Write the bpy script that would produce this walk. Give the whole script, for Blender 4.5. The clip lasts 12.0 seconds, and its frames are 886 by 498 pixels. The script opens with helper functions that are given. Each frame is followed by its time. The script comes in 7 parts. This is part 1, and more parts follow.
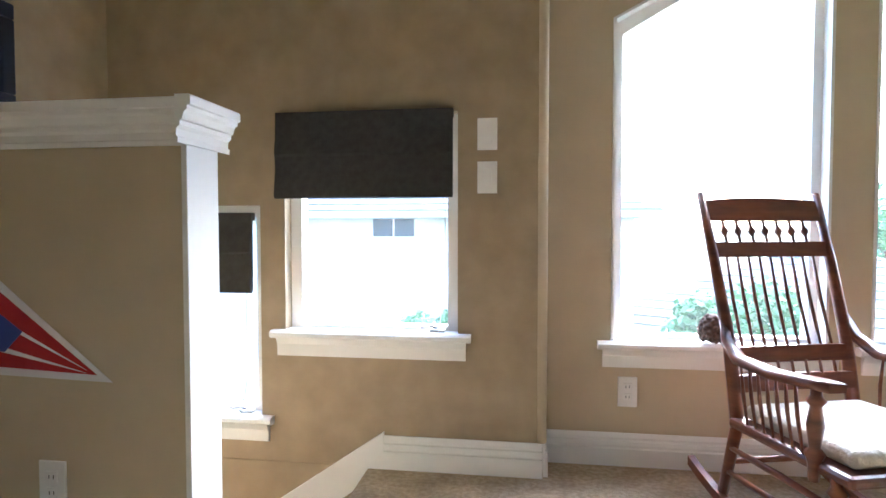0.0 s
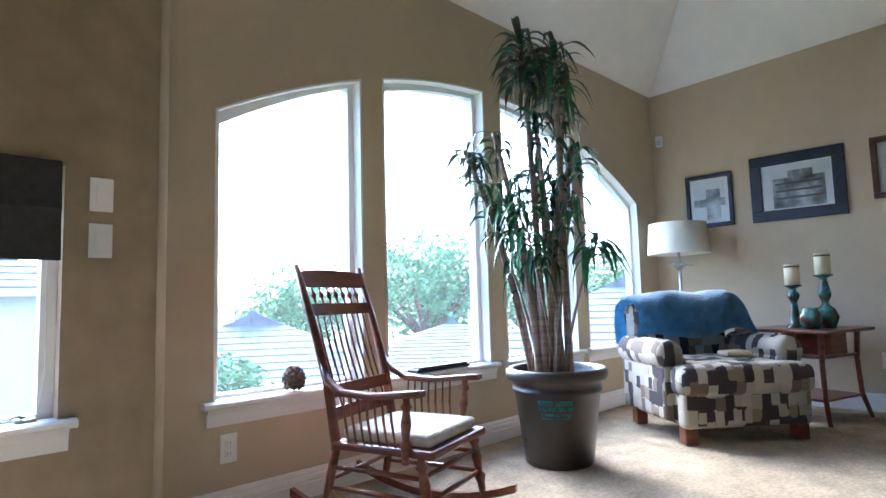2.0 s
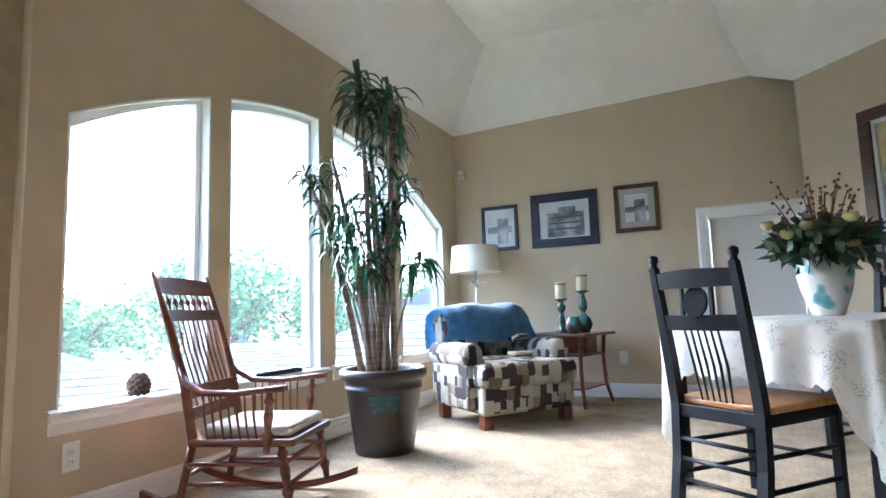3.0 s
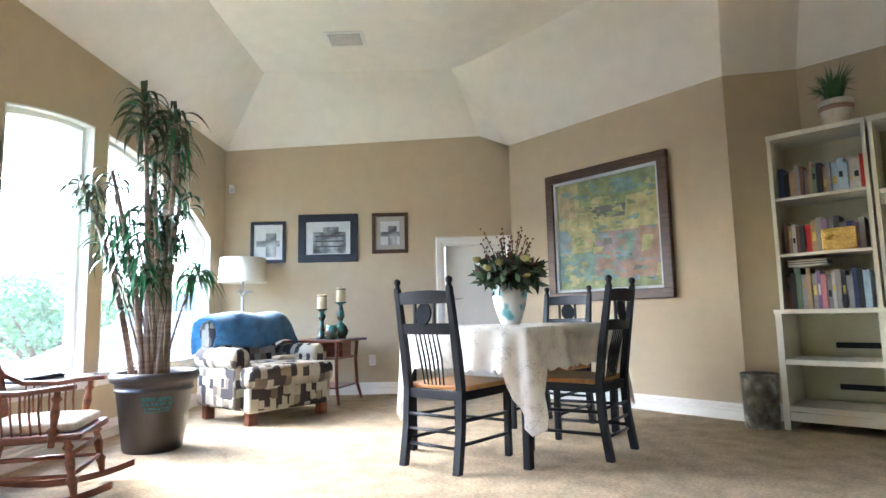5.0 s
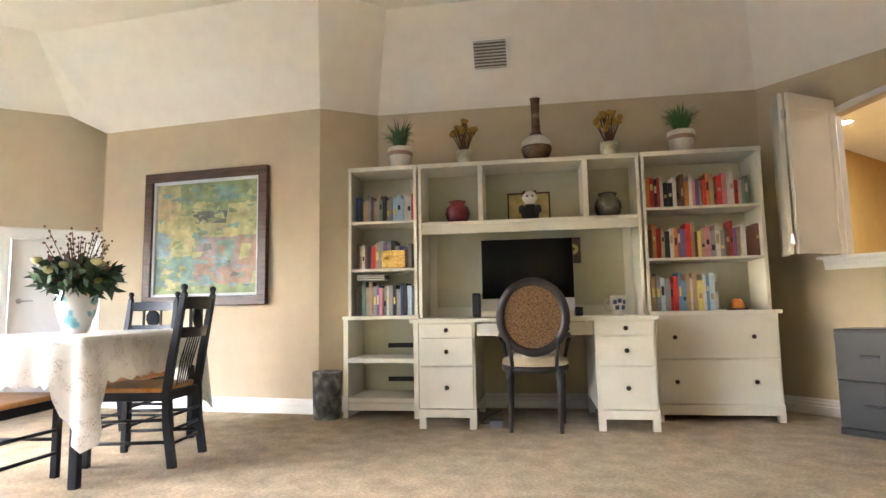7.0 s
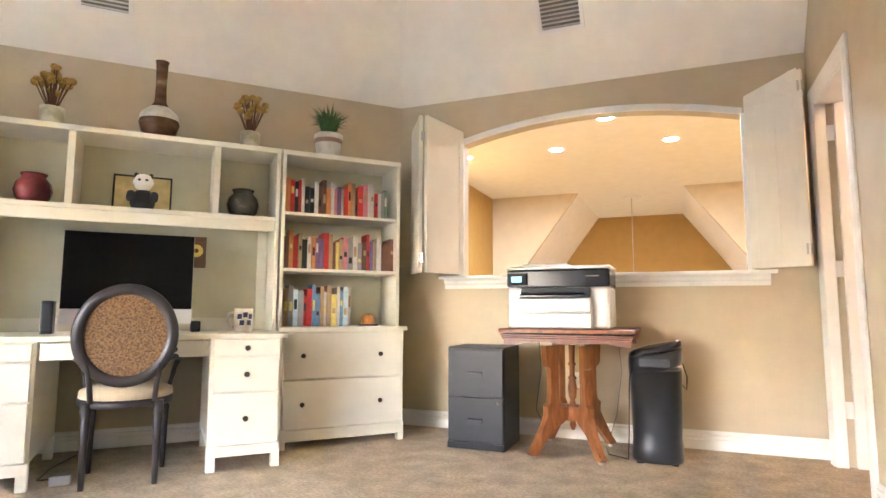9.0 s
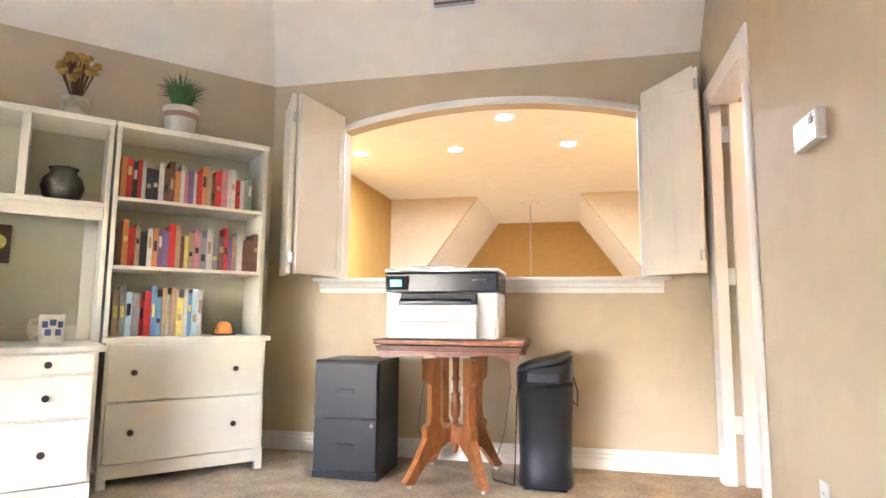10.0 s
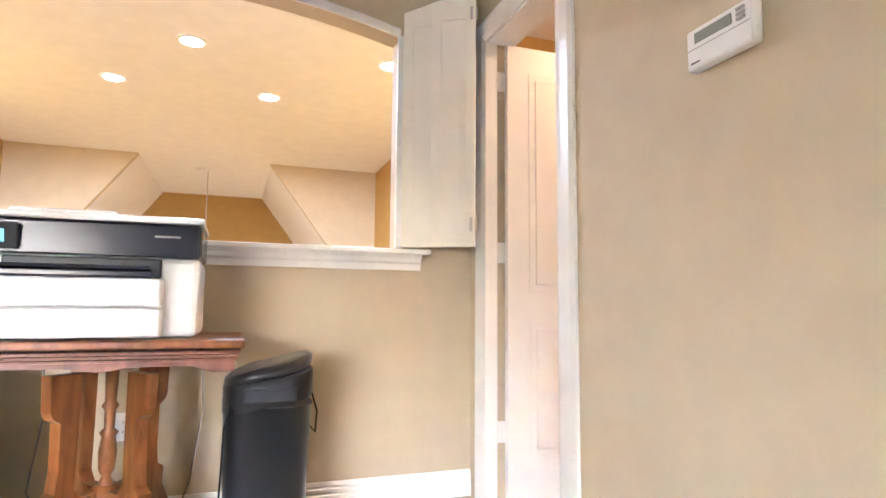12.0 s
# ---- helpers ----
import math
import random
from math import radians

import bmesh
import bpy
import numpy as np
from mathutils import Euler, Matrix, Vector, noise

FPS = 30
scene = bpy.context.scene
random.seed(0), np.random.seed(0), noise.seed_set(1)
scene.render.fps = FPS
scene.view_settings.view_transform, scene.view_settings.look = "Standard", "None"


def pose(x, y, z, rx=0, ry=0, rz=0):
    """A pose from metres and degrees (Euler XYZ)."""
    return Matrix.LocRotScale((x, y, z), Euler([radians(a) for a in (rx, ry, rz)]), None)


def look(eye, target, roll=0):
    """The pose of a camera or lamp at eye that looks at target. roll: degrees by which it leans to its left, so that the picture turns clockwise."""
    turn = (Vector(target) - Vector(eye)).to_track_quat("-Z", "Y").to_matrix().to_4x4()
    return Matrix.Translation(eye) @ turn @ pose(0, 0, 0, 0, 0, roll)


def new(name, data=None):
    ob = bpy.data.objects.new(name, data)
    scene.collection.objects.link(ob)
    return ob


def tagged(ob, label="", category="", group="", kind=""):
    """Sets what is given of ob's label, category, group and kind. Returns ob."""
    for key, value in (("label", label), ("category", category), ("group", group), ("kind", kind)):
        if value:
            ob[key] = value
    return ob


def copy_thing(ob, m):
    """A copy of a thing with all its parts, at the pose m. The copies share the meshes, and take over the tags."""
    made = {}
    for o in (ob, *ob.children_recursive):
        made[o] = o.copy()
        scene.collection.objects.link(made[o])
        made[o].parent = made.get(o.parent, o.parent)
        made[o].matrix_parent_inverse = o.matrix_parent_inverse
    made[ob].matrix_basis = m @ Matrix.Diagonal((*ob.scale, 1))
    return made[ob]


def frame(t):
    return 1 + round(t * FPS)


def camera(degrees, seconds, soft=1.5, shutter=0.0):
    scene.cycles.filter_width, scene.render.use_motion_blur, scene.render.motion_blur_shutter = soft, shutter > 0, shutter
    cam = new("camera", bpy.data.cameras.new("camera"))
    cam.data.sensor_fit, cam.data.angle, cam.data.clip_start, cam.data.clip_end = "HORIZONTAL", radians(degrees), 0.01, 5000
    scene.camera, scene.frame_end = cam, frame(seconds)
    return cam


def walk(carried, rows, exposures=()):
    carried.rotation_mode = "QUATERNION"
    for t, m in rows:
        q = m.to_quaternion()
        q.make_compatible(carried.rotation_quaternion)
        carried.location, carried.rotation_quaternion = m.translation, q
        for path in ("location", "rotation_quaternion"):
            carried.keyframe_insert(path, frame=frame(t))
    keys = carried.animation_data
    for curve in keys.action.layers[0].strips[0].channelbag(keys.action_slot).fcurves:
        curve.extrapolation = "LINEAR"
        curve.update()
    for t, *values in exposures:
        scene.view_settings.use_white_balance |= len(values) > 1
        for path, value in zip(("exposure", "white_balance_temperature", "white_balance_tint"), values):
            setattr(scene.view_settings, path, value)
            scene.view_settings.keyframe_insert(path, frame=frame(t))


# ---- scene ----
cam = camera(74.6, 12.0)
PATH = [
    (0, (0.248, 0.5, 0.911), (-0.043, 2.477, 0.839), 0.0),
    (0.5, (0.012, 0.579, 0.899), (0.267, 2.562, 0.885), -0.3),
    (1, (-0.102, 0.562, 0.861), (0.643, 2.417, 0.932), -0.9),
    (1.5, (-0.264, 0.467, 0.882), (0.843, 2.128, 1.007), -1.3),
    (2, (-0.47, 0.422, 0.861), (0.941, 1.828, 1.04), -1.5),
    (2.5, (-0.705, 0.403, 0.819), (0.975, 1.468, 1.026), -1.8),
    (4.5, (-1.553, 0.351, 0.803), (0.402, 0.7, 1.042), -1.1),
    (5, (-1.667, 0.296, 0.81), (0.32, 0.317, 1.041), -1.2),
    (5.5, (-1.779, 0.223, 0.825), (0.189, -0.054, 1.046), -1.0),
    (6, (-1.844, 0.168, 0.817), (0.056, -0.414, 1.042), -1.0),
    (6.5, (-1.908, 0.131, 0.821), (-0.12, -0.738, 1.042), -1.0),
    (7, (-1.975, 0.062, 0.846), (-0.334, -1.062, 1.056), -1.0),
    (9, (-1.707, -0.459, 0.926), (-0.965, -2.304, 1.137), 0.2),
    (9.5, (-1.687, -0.671, 0.925), (-1.131, -2.579, 1.145), 0.2),
    (10, (-1.727, -0.978, 0.947), (-1.293, -2.917, 1.175), 0.5),
    (10.5, (-1.727, -1.228, 0.927), (-1.519, -3.204, 1.161), 0.7),
    (11, (-1.632, -1.536, 0.948), (-1.824, -3.512, 1.191), 0.9),
    (11.5, (-1.527, -1.789, 0.922), (-1.998, -3.719, 1.155), 0.7),
    (12, (-1.426, -2.116, 0.927), (-2.094, -3.991, 1.124), 0.5),
]
walk(cam, [(t, look(eye, target, roll)) for t, eye, target, roll in PATH], [(0, 4.05, 4950, 8), (2, 3.55, 4650, 8), (2.7, 3.8, 4750, 7), (4.5, 4.3, 5080, 7), (6, 4.85, 5380, 8), (7, 5.2, 5580, 11), (9, 6.05, 5380, 14), (10, 6.2, 5130, 15), (12, 6.0, 5030, 16)])

# ---- light ----
world = bpy.data.worlds.new("sky")
scene.world = world
world.use_nodes = True
wn = world.node_tree
sky = wn.nodes.new("ShaderNodeTexSky")
sky.sky_type, sky.sun_disc = "NISHITA", False
sky.sun_elevation, sky.sun_rotation, sky.dust_density = radians(38), radians(20), 4.0
wn.links.new(sky.outputs[0], wn.nodes["Background"].inputs[0])
wn.nodes["Background"].inputs[1].default_value = 0.15
sun = new("sun", bpy.data.lights.new("sun", "SUN"))
sun.data.energy, sun.data.angle, sun.data.color = 0.5, radians(60), (0.96, 0.985, 1.0)
sun.matrix_world = look((0, 0, 13.4), (-6, -16, 0))

LAMP_GLOW, HALL_WATTS, CLOSET_WATTS = 4.0, 2.0, 0.015

# ---- materials ----
def mat(name, rgb, rough=0.6, metal=0.0, vary=0.08, scale=6.0, bump=0.0, bscale=60.0, sheen=0.0, coat=0.0):
    m = bpy.data.materials.new(name)
    m.use_nodes = True
    nt = m.node_tree
    b = nt.nodes["Principled BSDF"]
    b.inputs["Roughness"].default_value, b.inputs["Metallic"].default_value = rough, metal
    b.inputs["Coat Weight"].default_value, b.inputs["Sheen Weight"].default_value = coat, sheen
    tc = nt.nodes.new("ShaderNodeTexCoord")
    n1, n2 = nt.nodes.new("ShaderNodeTexNoise"), nt.nodes.new("ShaderNodeTexNoise")
    n1.inputs["Scale"].default_value, n1.inputs["Detail"].default_value = scale, 5
    n2.inputs["Scale"].default_value, n2.inputs["Detail"].default_value = bscale, 4
    for n in (n1, n2):
        nt.links.new(tc.outputs["Object"], n.inputs["Vector"])
    r = nt.nodes.new("ShaderNodeValToRGB")
    r.color_ramp.elements[0].position, r.color_ramp.elements[1].position = 0.3, 0.7
    r.color_ramp.elements[0].color = (*[c * (1 - vary) for c in rgb], 1)
    r.color_ramp.elements[1].color = (*[min(1, c * (1 + vary)) for c in rgb], 1)
    nt.links.new(n1.outputs[0], r.inputs[0])
    nt.links.new(r.outputs[0], b.inputs["Base Color"])
    if bump:
        bp = nt.nodes.new("ShaderNodeBump")
        bp.inputs["Strength"].default_value, bp.inputs["Distance"].default_value = bump, 0.01
        nt.links.new(n2.outputs[0], bp.inputs["Height"])
        nt.links.new(bp.outputs[0], b.inputs["Normal"])
    return m

TAN = mat("tan wall paint", (0.56, 0.461, 0.308), 0.75, vary=0.04, bump=0.05, bscale=90)
CREAM = mat("cream ceiling paint", (0.88, 0.84, 0.75), 0.85, vary=0.03, bump=0.05, bscale=90)
OLIVE = mat("mottled olive glaze", (0.37, 0.285, 0.175), 0.7, vary=0.11, scale=9, bump=0.05, bscale=60)
TRIM = mat("white trim paint", (0.84, 0.82, 0.78), 0.4, vary=0.02)
CARPET = mat("beige cut pile carpet", (0.50, 0.392, 0.245), 0.95, vary=0.22, scale=7, bump=1.0, bscale=170, sheen=0.1)
IVORY = mat("ivory furniture paint", (0.75, 0.71, 0.59), 0.38, vary=0.03)
METAL = mat("brushed nickel", (0.55, 0.53, 0.5), 0.3, 1.0, vary=0.05)
BLACK = mat("black stain", (0.010, 0.011, 0.015), 0.38, vary=0.3)
BLACK.node_tree.nodes["Principled BSDF"].inputs["Specular IOR Level"].default_value = 0.3

_nt = CARPET.node_tree
_n, _x, _r, _tc = _nt.nodes.new("ShaderNodeTexNoise"), _nt.nodes.new("ShaderNodeMix"), _nt.nodes.new("ShaderNodeValToRGB"), _nt.nodes.new("ShaderNodeTexCoord")
_n.inputs["Scale"].default_value, _n.inputs["Detail"].default_value = 55, 6
_r.color_ramp.elements[0].position, _r.color_ramp.elements[1].position = 0.36, 0.62
_r.color_ramp.elements[0].color, _r.color_ramp.elements[1].color = (0.62, 0.58, 0.52, 1), (1, 1, 1, 1)
_x.data_type, _x.blend_type = "RGBA", "MULTIPLY"
_x.inputs[0].default_value = 0.75
_b = _nt.nodes["Principled BSDF"]
_old = _b.inputs["Base Color"].links[0].from_socket
_nt.links.new(_tc.outputs["Object"], _n.inputs["Vector"])
_nt.links.new(_n.outputs[0], _r.inputs[0])
_nt.links.new(_old, _x.inputs[6])
_nt.links.new(_r.outputs[0], _x.inputs[7])
_nt.links.new(_x.outputs[2], _b.inputs["Base Color"])

# ---- shapes ----
def bm_box(x0, x1, y0, y1, z0, z1, bevel=0.0, bm=None):
    t = bmesh.new()
    bmesh.ops.create_cube(t, size=1, matrix=Matrix.Translation(((x0 + x1) / 2, (y0 + y1) / 2, (z0 + z1) / 2)) @ Matrix.Diagonal((abs(x1 - x0), abs(y1 - y0), abs(z1 - z0), 1)))
    if bevel:
        bmesh.ops.bevel(t, geom=t.edges[:], offset=bevel, segments=2, affect="EDGES", profile=0.5)
    if bm is None:
        return t
    return join(bm, t)

def join(bm, t, m=None):
    if m is not None:
        t.transform(m)
    me = bpy.data.meshes.new("tmp")
    t.to_mesh(me)
    t.free()
    bm.from_mesh(me)
    bpy.data.meshes.remove(me)
    return bm

def lathe(profile, seg=32, bm=None, m=None):
    """profile: (radius, z) from bottom to top; closed ends when the radius is 0."""
    t = bmesh.new()
    rings = []
    for r, z in profile:
        if r < 1e-5:
            rings.append([t.verts.new((0, 0, z))])
        else:
            rings.append([t.verts.new((r * math.cos(2 * math.pi * i / seg), r * math.sin(2 * math.pi * i / seg), z)) for i in range(seg)])
    for a, b in zip(rings, rings[1:]):
        for i in range(seg):
            j = (i + 1) % seg
            q = [a[i % len(a)], a[j % len(a)], b[j % len(b)], b[i % len(b)]]
            q = list(dict.fromkeys(q))
            if len(q) > 2:
                t.faces.new(q)
    for f in t.faces:
        f.smooth = True
    bmesh.ops.recalc_face_normals(t, faces=t.faces[:])
    return join(bm if bm is not None else bmesh.new(), t, m)

def tube(points, radius, seg=8, bm=None):
    """A round bar through the points; radius: one number or one for each point."""
    t = bmesh.new()
    pts = [Vector(p) for p in points]
    rad = radius if isinstance(radius, (list, tuple)) else [radius] * len(pts)
    rings, up = [], None
    for i, p in enumerate(pts):
        d = (pts[min(i + 1, len(pts) - 1)] - pts[max(i - 1, 0)]).normalized()
        up = up or (Vector((0, 0, 1)) if abs(d.z) < 0.9 else Vector((1, 0, 0)))
        s = d.cross(up).normalized()
        up = s.cross(d).normalized()
        rings.append([t.verts.new(p + rad[i] * (s * math.cos(2 * math.pi * k / seg) + up * math.sin(2 * math.pi * k / seg))) for k in range(seg)])
    for a, b in zip(rings, rings[1:]):
        for i in range(seg):
            t.faces.new((a[i], a[(i + 1) % seg], b[(i + 1) % seg], b[i])).smooth = True
    t.faces.new(rings[0])
    t.faces.new(rings[-1])
    bmesh.ops.recalc_face_normals(t, faces=t.faces[:])
    return join(bm if bm is not None else bmesh.new(), t)

def sweep(profile, p0, p1, side, bm=None):
    """A moulding: the (out, up) profile drawn from p0 to p1; side points out from the wall."""
    t = bmesh.new()
    a = [t.verts.new(Vector(p0) + Vector(side) * o + Vector((0, 0, u))) for o, u in profile]
    b = [t.verts.new(Vector(p1) + Vector(side) * o + Vector((0, 0, u))) for o, u in profile]
    n = len(profile)
    for i in range(n):
        t.faces.new((a[i], a[(i + 1) % n], b[(i + 1) % n], b[i]))
    t.faces.new(a)
    t.faces.new(b)
    bmesh.ops.recalc_face_normals(t, faces=t.faces[:])
    return join(bm if bm is not None else bmesh.new(), t)

def as_mesh(name, bm, material):
    me = bpy.data.meshes.new(name)
    bm.to_mesh(me)
    bm.free()
    for m in material if isinstance(material, (list, tuple)) else [material]:
        me.materials.append(m)
    return me

def part(name, bm, material, parent=None, label=""):
    ob = new(name, as_mesh(name, bm, material))
    if parent is not None:
        ob.parent = parent
    return tagged(ob, label)

def thing(name, label, category, m=None, group="", kind=""):
    ob = new(name)
    ob.matrix_world = m if m is not None else Matrix()
    return tagged(ob, label, category, group, kind)

def solid(name, bm, material, label, category, m=None, group="", kind=""):
    ob = part(name, bm, material)
    if m is not None:
        ob.matrix_world = m
    return tagged(ob, label, category, group, kind)

# ---- plan ----
PLATE, TOP = 2.68, 3.40
YW, XE, YS, XT, YO = 2.786, 4.697, -4.887, -2.565, 2.627
PA, PB = Vector((4.46, -0.371)), Vector((2.74, -1.875))
HU = Vector((math.cos(radians(47)), math.sin(radians(47))))
HN = Vector((HU.y, -HU.x))
L0 = Vector((0.135, -4.419))
HW = L0 + HN * 0.567
SC = HW + HU * ((YS - HW.y) / HU.y)
PC = HW + HU * 3.214
FR = Matrix.Translation((*L0, 0)) @ Matrix.Rotation(radians(47), 4, "Z")
FP = Matrix.Translation((*PB, 0)) @ Matrix.Rotation(radians(41.2), 4, "Z")

def frame_wall(a, b):
    a, b = Vector(a), Vector(b)
    d = (b - a).normalized()
    return Matrix.Translation((*a, 0)) @ Matrix.Rotation(math.atan2(d.y, d.x), 4, "Z")

def wall(name, a, b, openings=(), h=3.45, thick=0.14, material=None, label="tan painted plaster wall"):
    """A wall from a to b, with the room on the left of that way. openings: (u0, u1, bottom, top) where top may be a function of u."""
    a, b = Vector(a), Vector(b)
    length = (b - a).length
    bm = bmesh.new()
    def quad(u0, u1, z00, z01, z10, z11):
        v = [[bm.verts.new((u, y, z)) for u, z in ((u0, z00), (u1, z10), (u1, z11), (u0, z01))] for y in (0, -thick)]
        bm.faces.new(v[0])
        bm.faces.new(v[1][::-1])
        for i in range(4):
            bm.faces.new((v[0][i], v[1][i], v[1][(i + 1) % 4], v[0][(i + 1) % 4]))
    at = 0.0
    for u0, u1, z0, top in sorted(openings, key=lambda o: o[0]):
        f = top if callable(top) else (lambda u, k=top: k)
        quad(at, u0, 0, h, 0, h)
        if z0 > 0:
            quad(u0, u1, 0, z0, 0, z0)
        n = 16 if callable(top) else 1
        for i in range(n):
            p, q = u0 + (u1 - u0) * i / n, u0 + (u1 - u0) * (i + 1) / n
            quad(p, q, f(p), h, f(q), h)
        at = u1
    quad(at, length, 0, h, 0, h)
    # drop the doubled inner faces between neighbouring pieces
    bmesh.ops.remove_doubles(bm, verts=bm.verts[:], dist=1e-5)
    seen = {}
    for f in bm.faces:
        seen.setdefault(tuple(sorted(v.index for v in f.verts)), []).append(f)
    bmesh.ops.delete(bm, geom=[f for fs in seen.values() if len(fs) > 1 for f in fs], context="FACES_ONLY")
    bmesh.ops.recalc_face_normals(bm, faces=bm.faces[:])
    return solid(name, bm, material or TAN, label, "wall", frame_wall(a, b), kind="structure")

# ---- structure ----
solid("floor", bm_box(-0.35, 5.3, -5.4, 2.95, -0.2, 0), CARPET, "beige cut pile carpet, fitted wall to wall", "floor", kind="structure")
solid("floor_2", bm_box(-5.6, -0.35, -5.4, 1.9, -0.2, 0), CARPET, "beige cut pile carpet, fitted wall to wall", "floor", kind="structure")

def arch(x):
    return 2.20 - 0.144 * (x - 2.42) ** 2
WINS = [(0.56, 1.33), (1.47, 2.30), (2.46, 3.30), (3.45, 4.33)]
WB = 0.45
NX = XE + 0.14
wall("wall_north", (NX, YW), (0.30, YW), [(NX - b, NX - a, WB, (lambda u: arch(NX - u))) for a, b in WINS], label="tan wall pierced by four arched windows")
wall("wall_east", (XE, -1.2), (XE, YW), [(1.2 - 0.36, 1.2 + 0.36, 0.0, 1.60)], label="tan wall with a low attic door")
wall("wall_picture", PB, PA)
wall("wall_pier", PC, PB, material=TAN)
wall("wall_south_east", SC, PC)
wall("wall_return", PA, (XE, PA.y - 0.6), thick=0.012)
def arch2(u):
    return 2.43 - 0.13 * ((XT + u + 1.14) / 1.03) ** 2
wall("wall_south", (XT, YS), SC, [(-XT - 2.17, -XT - 0.10, 1.18, arch2)], label="tan wall with a wide arched opening")
wall("wall_west", (XT, 1.74), (XT, YS), [(1.74 + 4.005, 1.74 + 4.72, 0.0, 2.25)], h=3.45, label="tan wall with a narrow door opening")
wall("wall_olive", (0.30, YO), (-1.42, YO), [(0.31, 0.98, 0.49, 1.34), (1.08, 1.72, 0.15, 1.0)], h=3.45, material=OLIVE, label="olive glazed wall with two small windows over the stair")
wall("wall_stair_end", (-1.42, YO), (-1.42, 1.74), h=3.45, material=OLIVE, label="olive glazed wall at the stair's end")
wall("wall_stair_side", (-1.42, 1.74), (XT, 1.74), h=3.5)
solid("wall_jog", bm_box(0.16, 0.304, YO + 0.14, YW, 0, 3.5), TAN, "tan wall end beside the stair", "wall", kind="structure")
solid("wall_olive_lower", bm_box(-1.42, 0.30, YO, YO + 0.14, -1.5, -0.002), OLIVE, "olive glazed wall beside the stair", "wall", kind="structure")
solid("wall_stair_lower", bm_box(-1.56, -1.42, 1.6, YO + 0.14, -1.5, -0.002), OLIVE, "olive glazed wall at the foot of the stair", "wall", kind="structure")
half = solid("wall_half", bm_box(-1.42, -0.54, 1.74, 1.865, -1.4, 1.12), TAN, "low tan half wall guarding the stair", "half wall", kind="structure")
part("end_board", bm_box(-0.54, -0.525, 1.735, 1.87, -0.2, 1.12, 0.002), TRIM, half, "white painted end board")
CAP = [(0, 0), (0.007, 0.0), (0.007, 0.012), (0.003, 0.014), (0.004, 0.03), (0.012, 0.038), (0.012, 0.048), (0.018, 0.05), (0.022, 0.066), (0.030, 0.072), (0.030, 0.08), (0.038, 0.082), (0.038, 0.1), (0.034, 0.105), (0, 0.105)]
bm = bmesh.new()
sweep(CAP, (-1.42, 1.74, 1.1), (-0.525, 1.74, 1.1), (0, -1, 0), bm)
sweep(CAP, (-1.42, 1.865, 1.1), (-0.525, 1.865, 1.1), (0, 1, 0), bm)
sweep(CAP, (-0.525, 1.69, 1.101), (-0.525, 1.915, 1.101), (1, 0, 0), bm)
bm_box(-1.42, -0.525, 1.74, 1.865, 1.121, 1.206, 0.003, bm)
part("cap", bm, TRIM, half, "white moulded cap rail")

# ceiling: a cove along the walls up to a flat
PI = Vector((XE, -0.07))
ring = [Vector(p) for p in ((XT, YS), SC, PC, PB, PA, PI, (XE, YW), (XT, YW))]
rise = [PLATE, PLATE, PLATE, 2.64, 2.63, 2.82, 2.715, PLATE]
off = [0.58, 0.58, 0.58, 0.58, 0.58, 0.50, 0.58, 0]
bm = bmesh.new()
up = []
for i in range(len(ring)):
    d0, d1 = (ring[i] - ring[i - 1]).normalized(), (ring[(i + 1) % len(ring)] - ring[i]).normalized()
    p, q = ring[i] + Vector((-d0.y, d0.x)) * off[i - 1], ring[i] + Vector((-d1.y, d1.x)) * off[i]
    c = d0.cross(d1)
    up.append(p + d0 * ((q - p).cross(d1) / c))
lo = [bm.verts.new((*p, z)) for p, z in zip(ring, rise)]
hi = [bm.verts.new((*p, TOP)) for p in up]
for i in range(len(ring)):
    j = (i + 1) % len(ring)
    bm.faces.new((lo[i], lo[j], hi[j], hi[i]))
bm.faces.new(hi)
bmesh.ops.triangulate(bm, faces=[max(bm.faces, key=lambda f: len(f.verts))])
solid("ceiling", bm, CREAM, "cream coved ceiling", "ceiling", kind="structure")
# Added slab, hidden above the coves, so no sky light leaks in.
solid("sky_block", bm_box(-5.6, 5.4, -5.4, 3.0, 3.5, 3.6), CREAM, "unseen slab above the ceiling that keeps out sky light", "ceiling", kind="structure")

# ---- trim, windows and doors ----
BASE = [(0, 0), (0.018, 0), (0.018, 0.066), (0.012, 0.070), (0.012, 0.076), (0.016, 0.080), (0.015, 0.094), (0.008, 0.098), (0.008, 0.104), (0.011, 0.108), (0.006, 0.125), (0, 0.125)]
def baseboard(name, a, b):
    a, b = Vector(a), Vector(b)
    d = (b - a).normalized()
    solid(name, sweep(BASE, (*a, 0), (*b, 0), (-d.y, d.x, 0)), TRIM, "white moulded baseboard along the wall", "baseboard", kind="structure")
baseboard("baseboard", (XE, YW), (0.30, YW))
baseboard("baseboard_2", (XE, 0.45), (XE, YW))
baseboard("baseboard_3", PB, PA)
baseboard("baseboard_4", PC, PB)
baseboard("baseboard_5", SC, PC)
baseboard("baseboard_6", (XT, YS), SC)
baseboard("baseboard_7", (XT, -2.54), (XT, -3.885))
baseboard("baseboard_8", (0.302, YO), (-0.29, YO))
baseboard("baseboard_9", (0.304, YW), (0.304, YO))
solid("trim_1", tube([(0.297, YO + 0.012, 0.126), (0.297, YO + 0.012, 3.4)], 0.02, 12), TAN, "rounded tan corner bead", "corner bead", kind="structure")
skirt = bmesh.new()
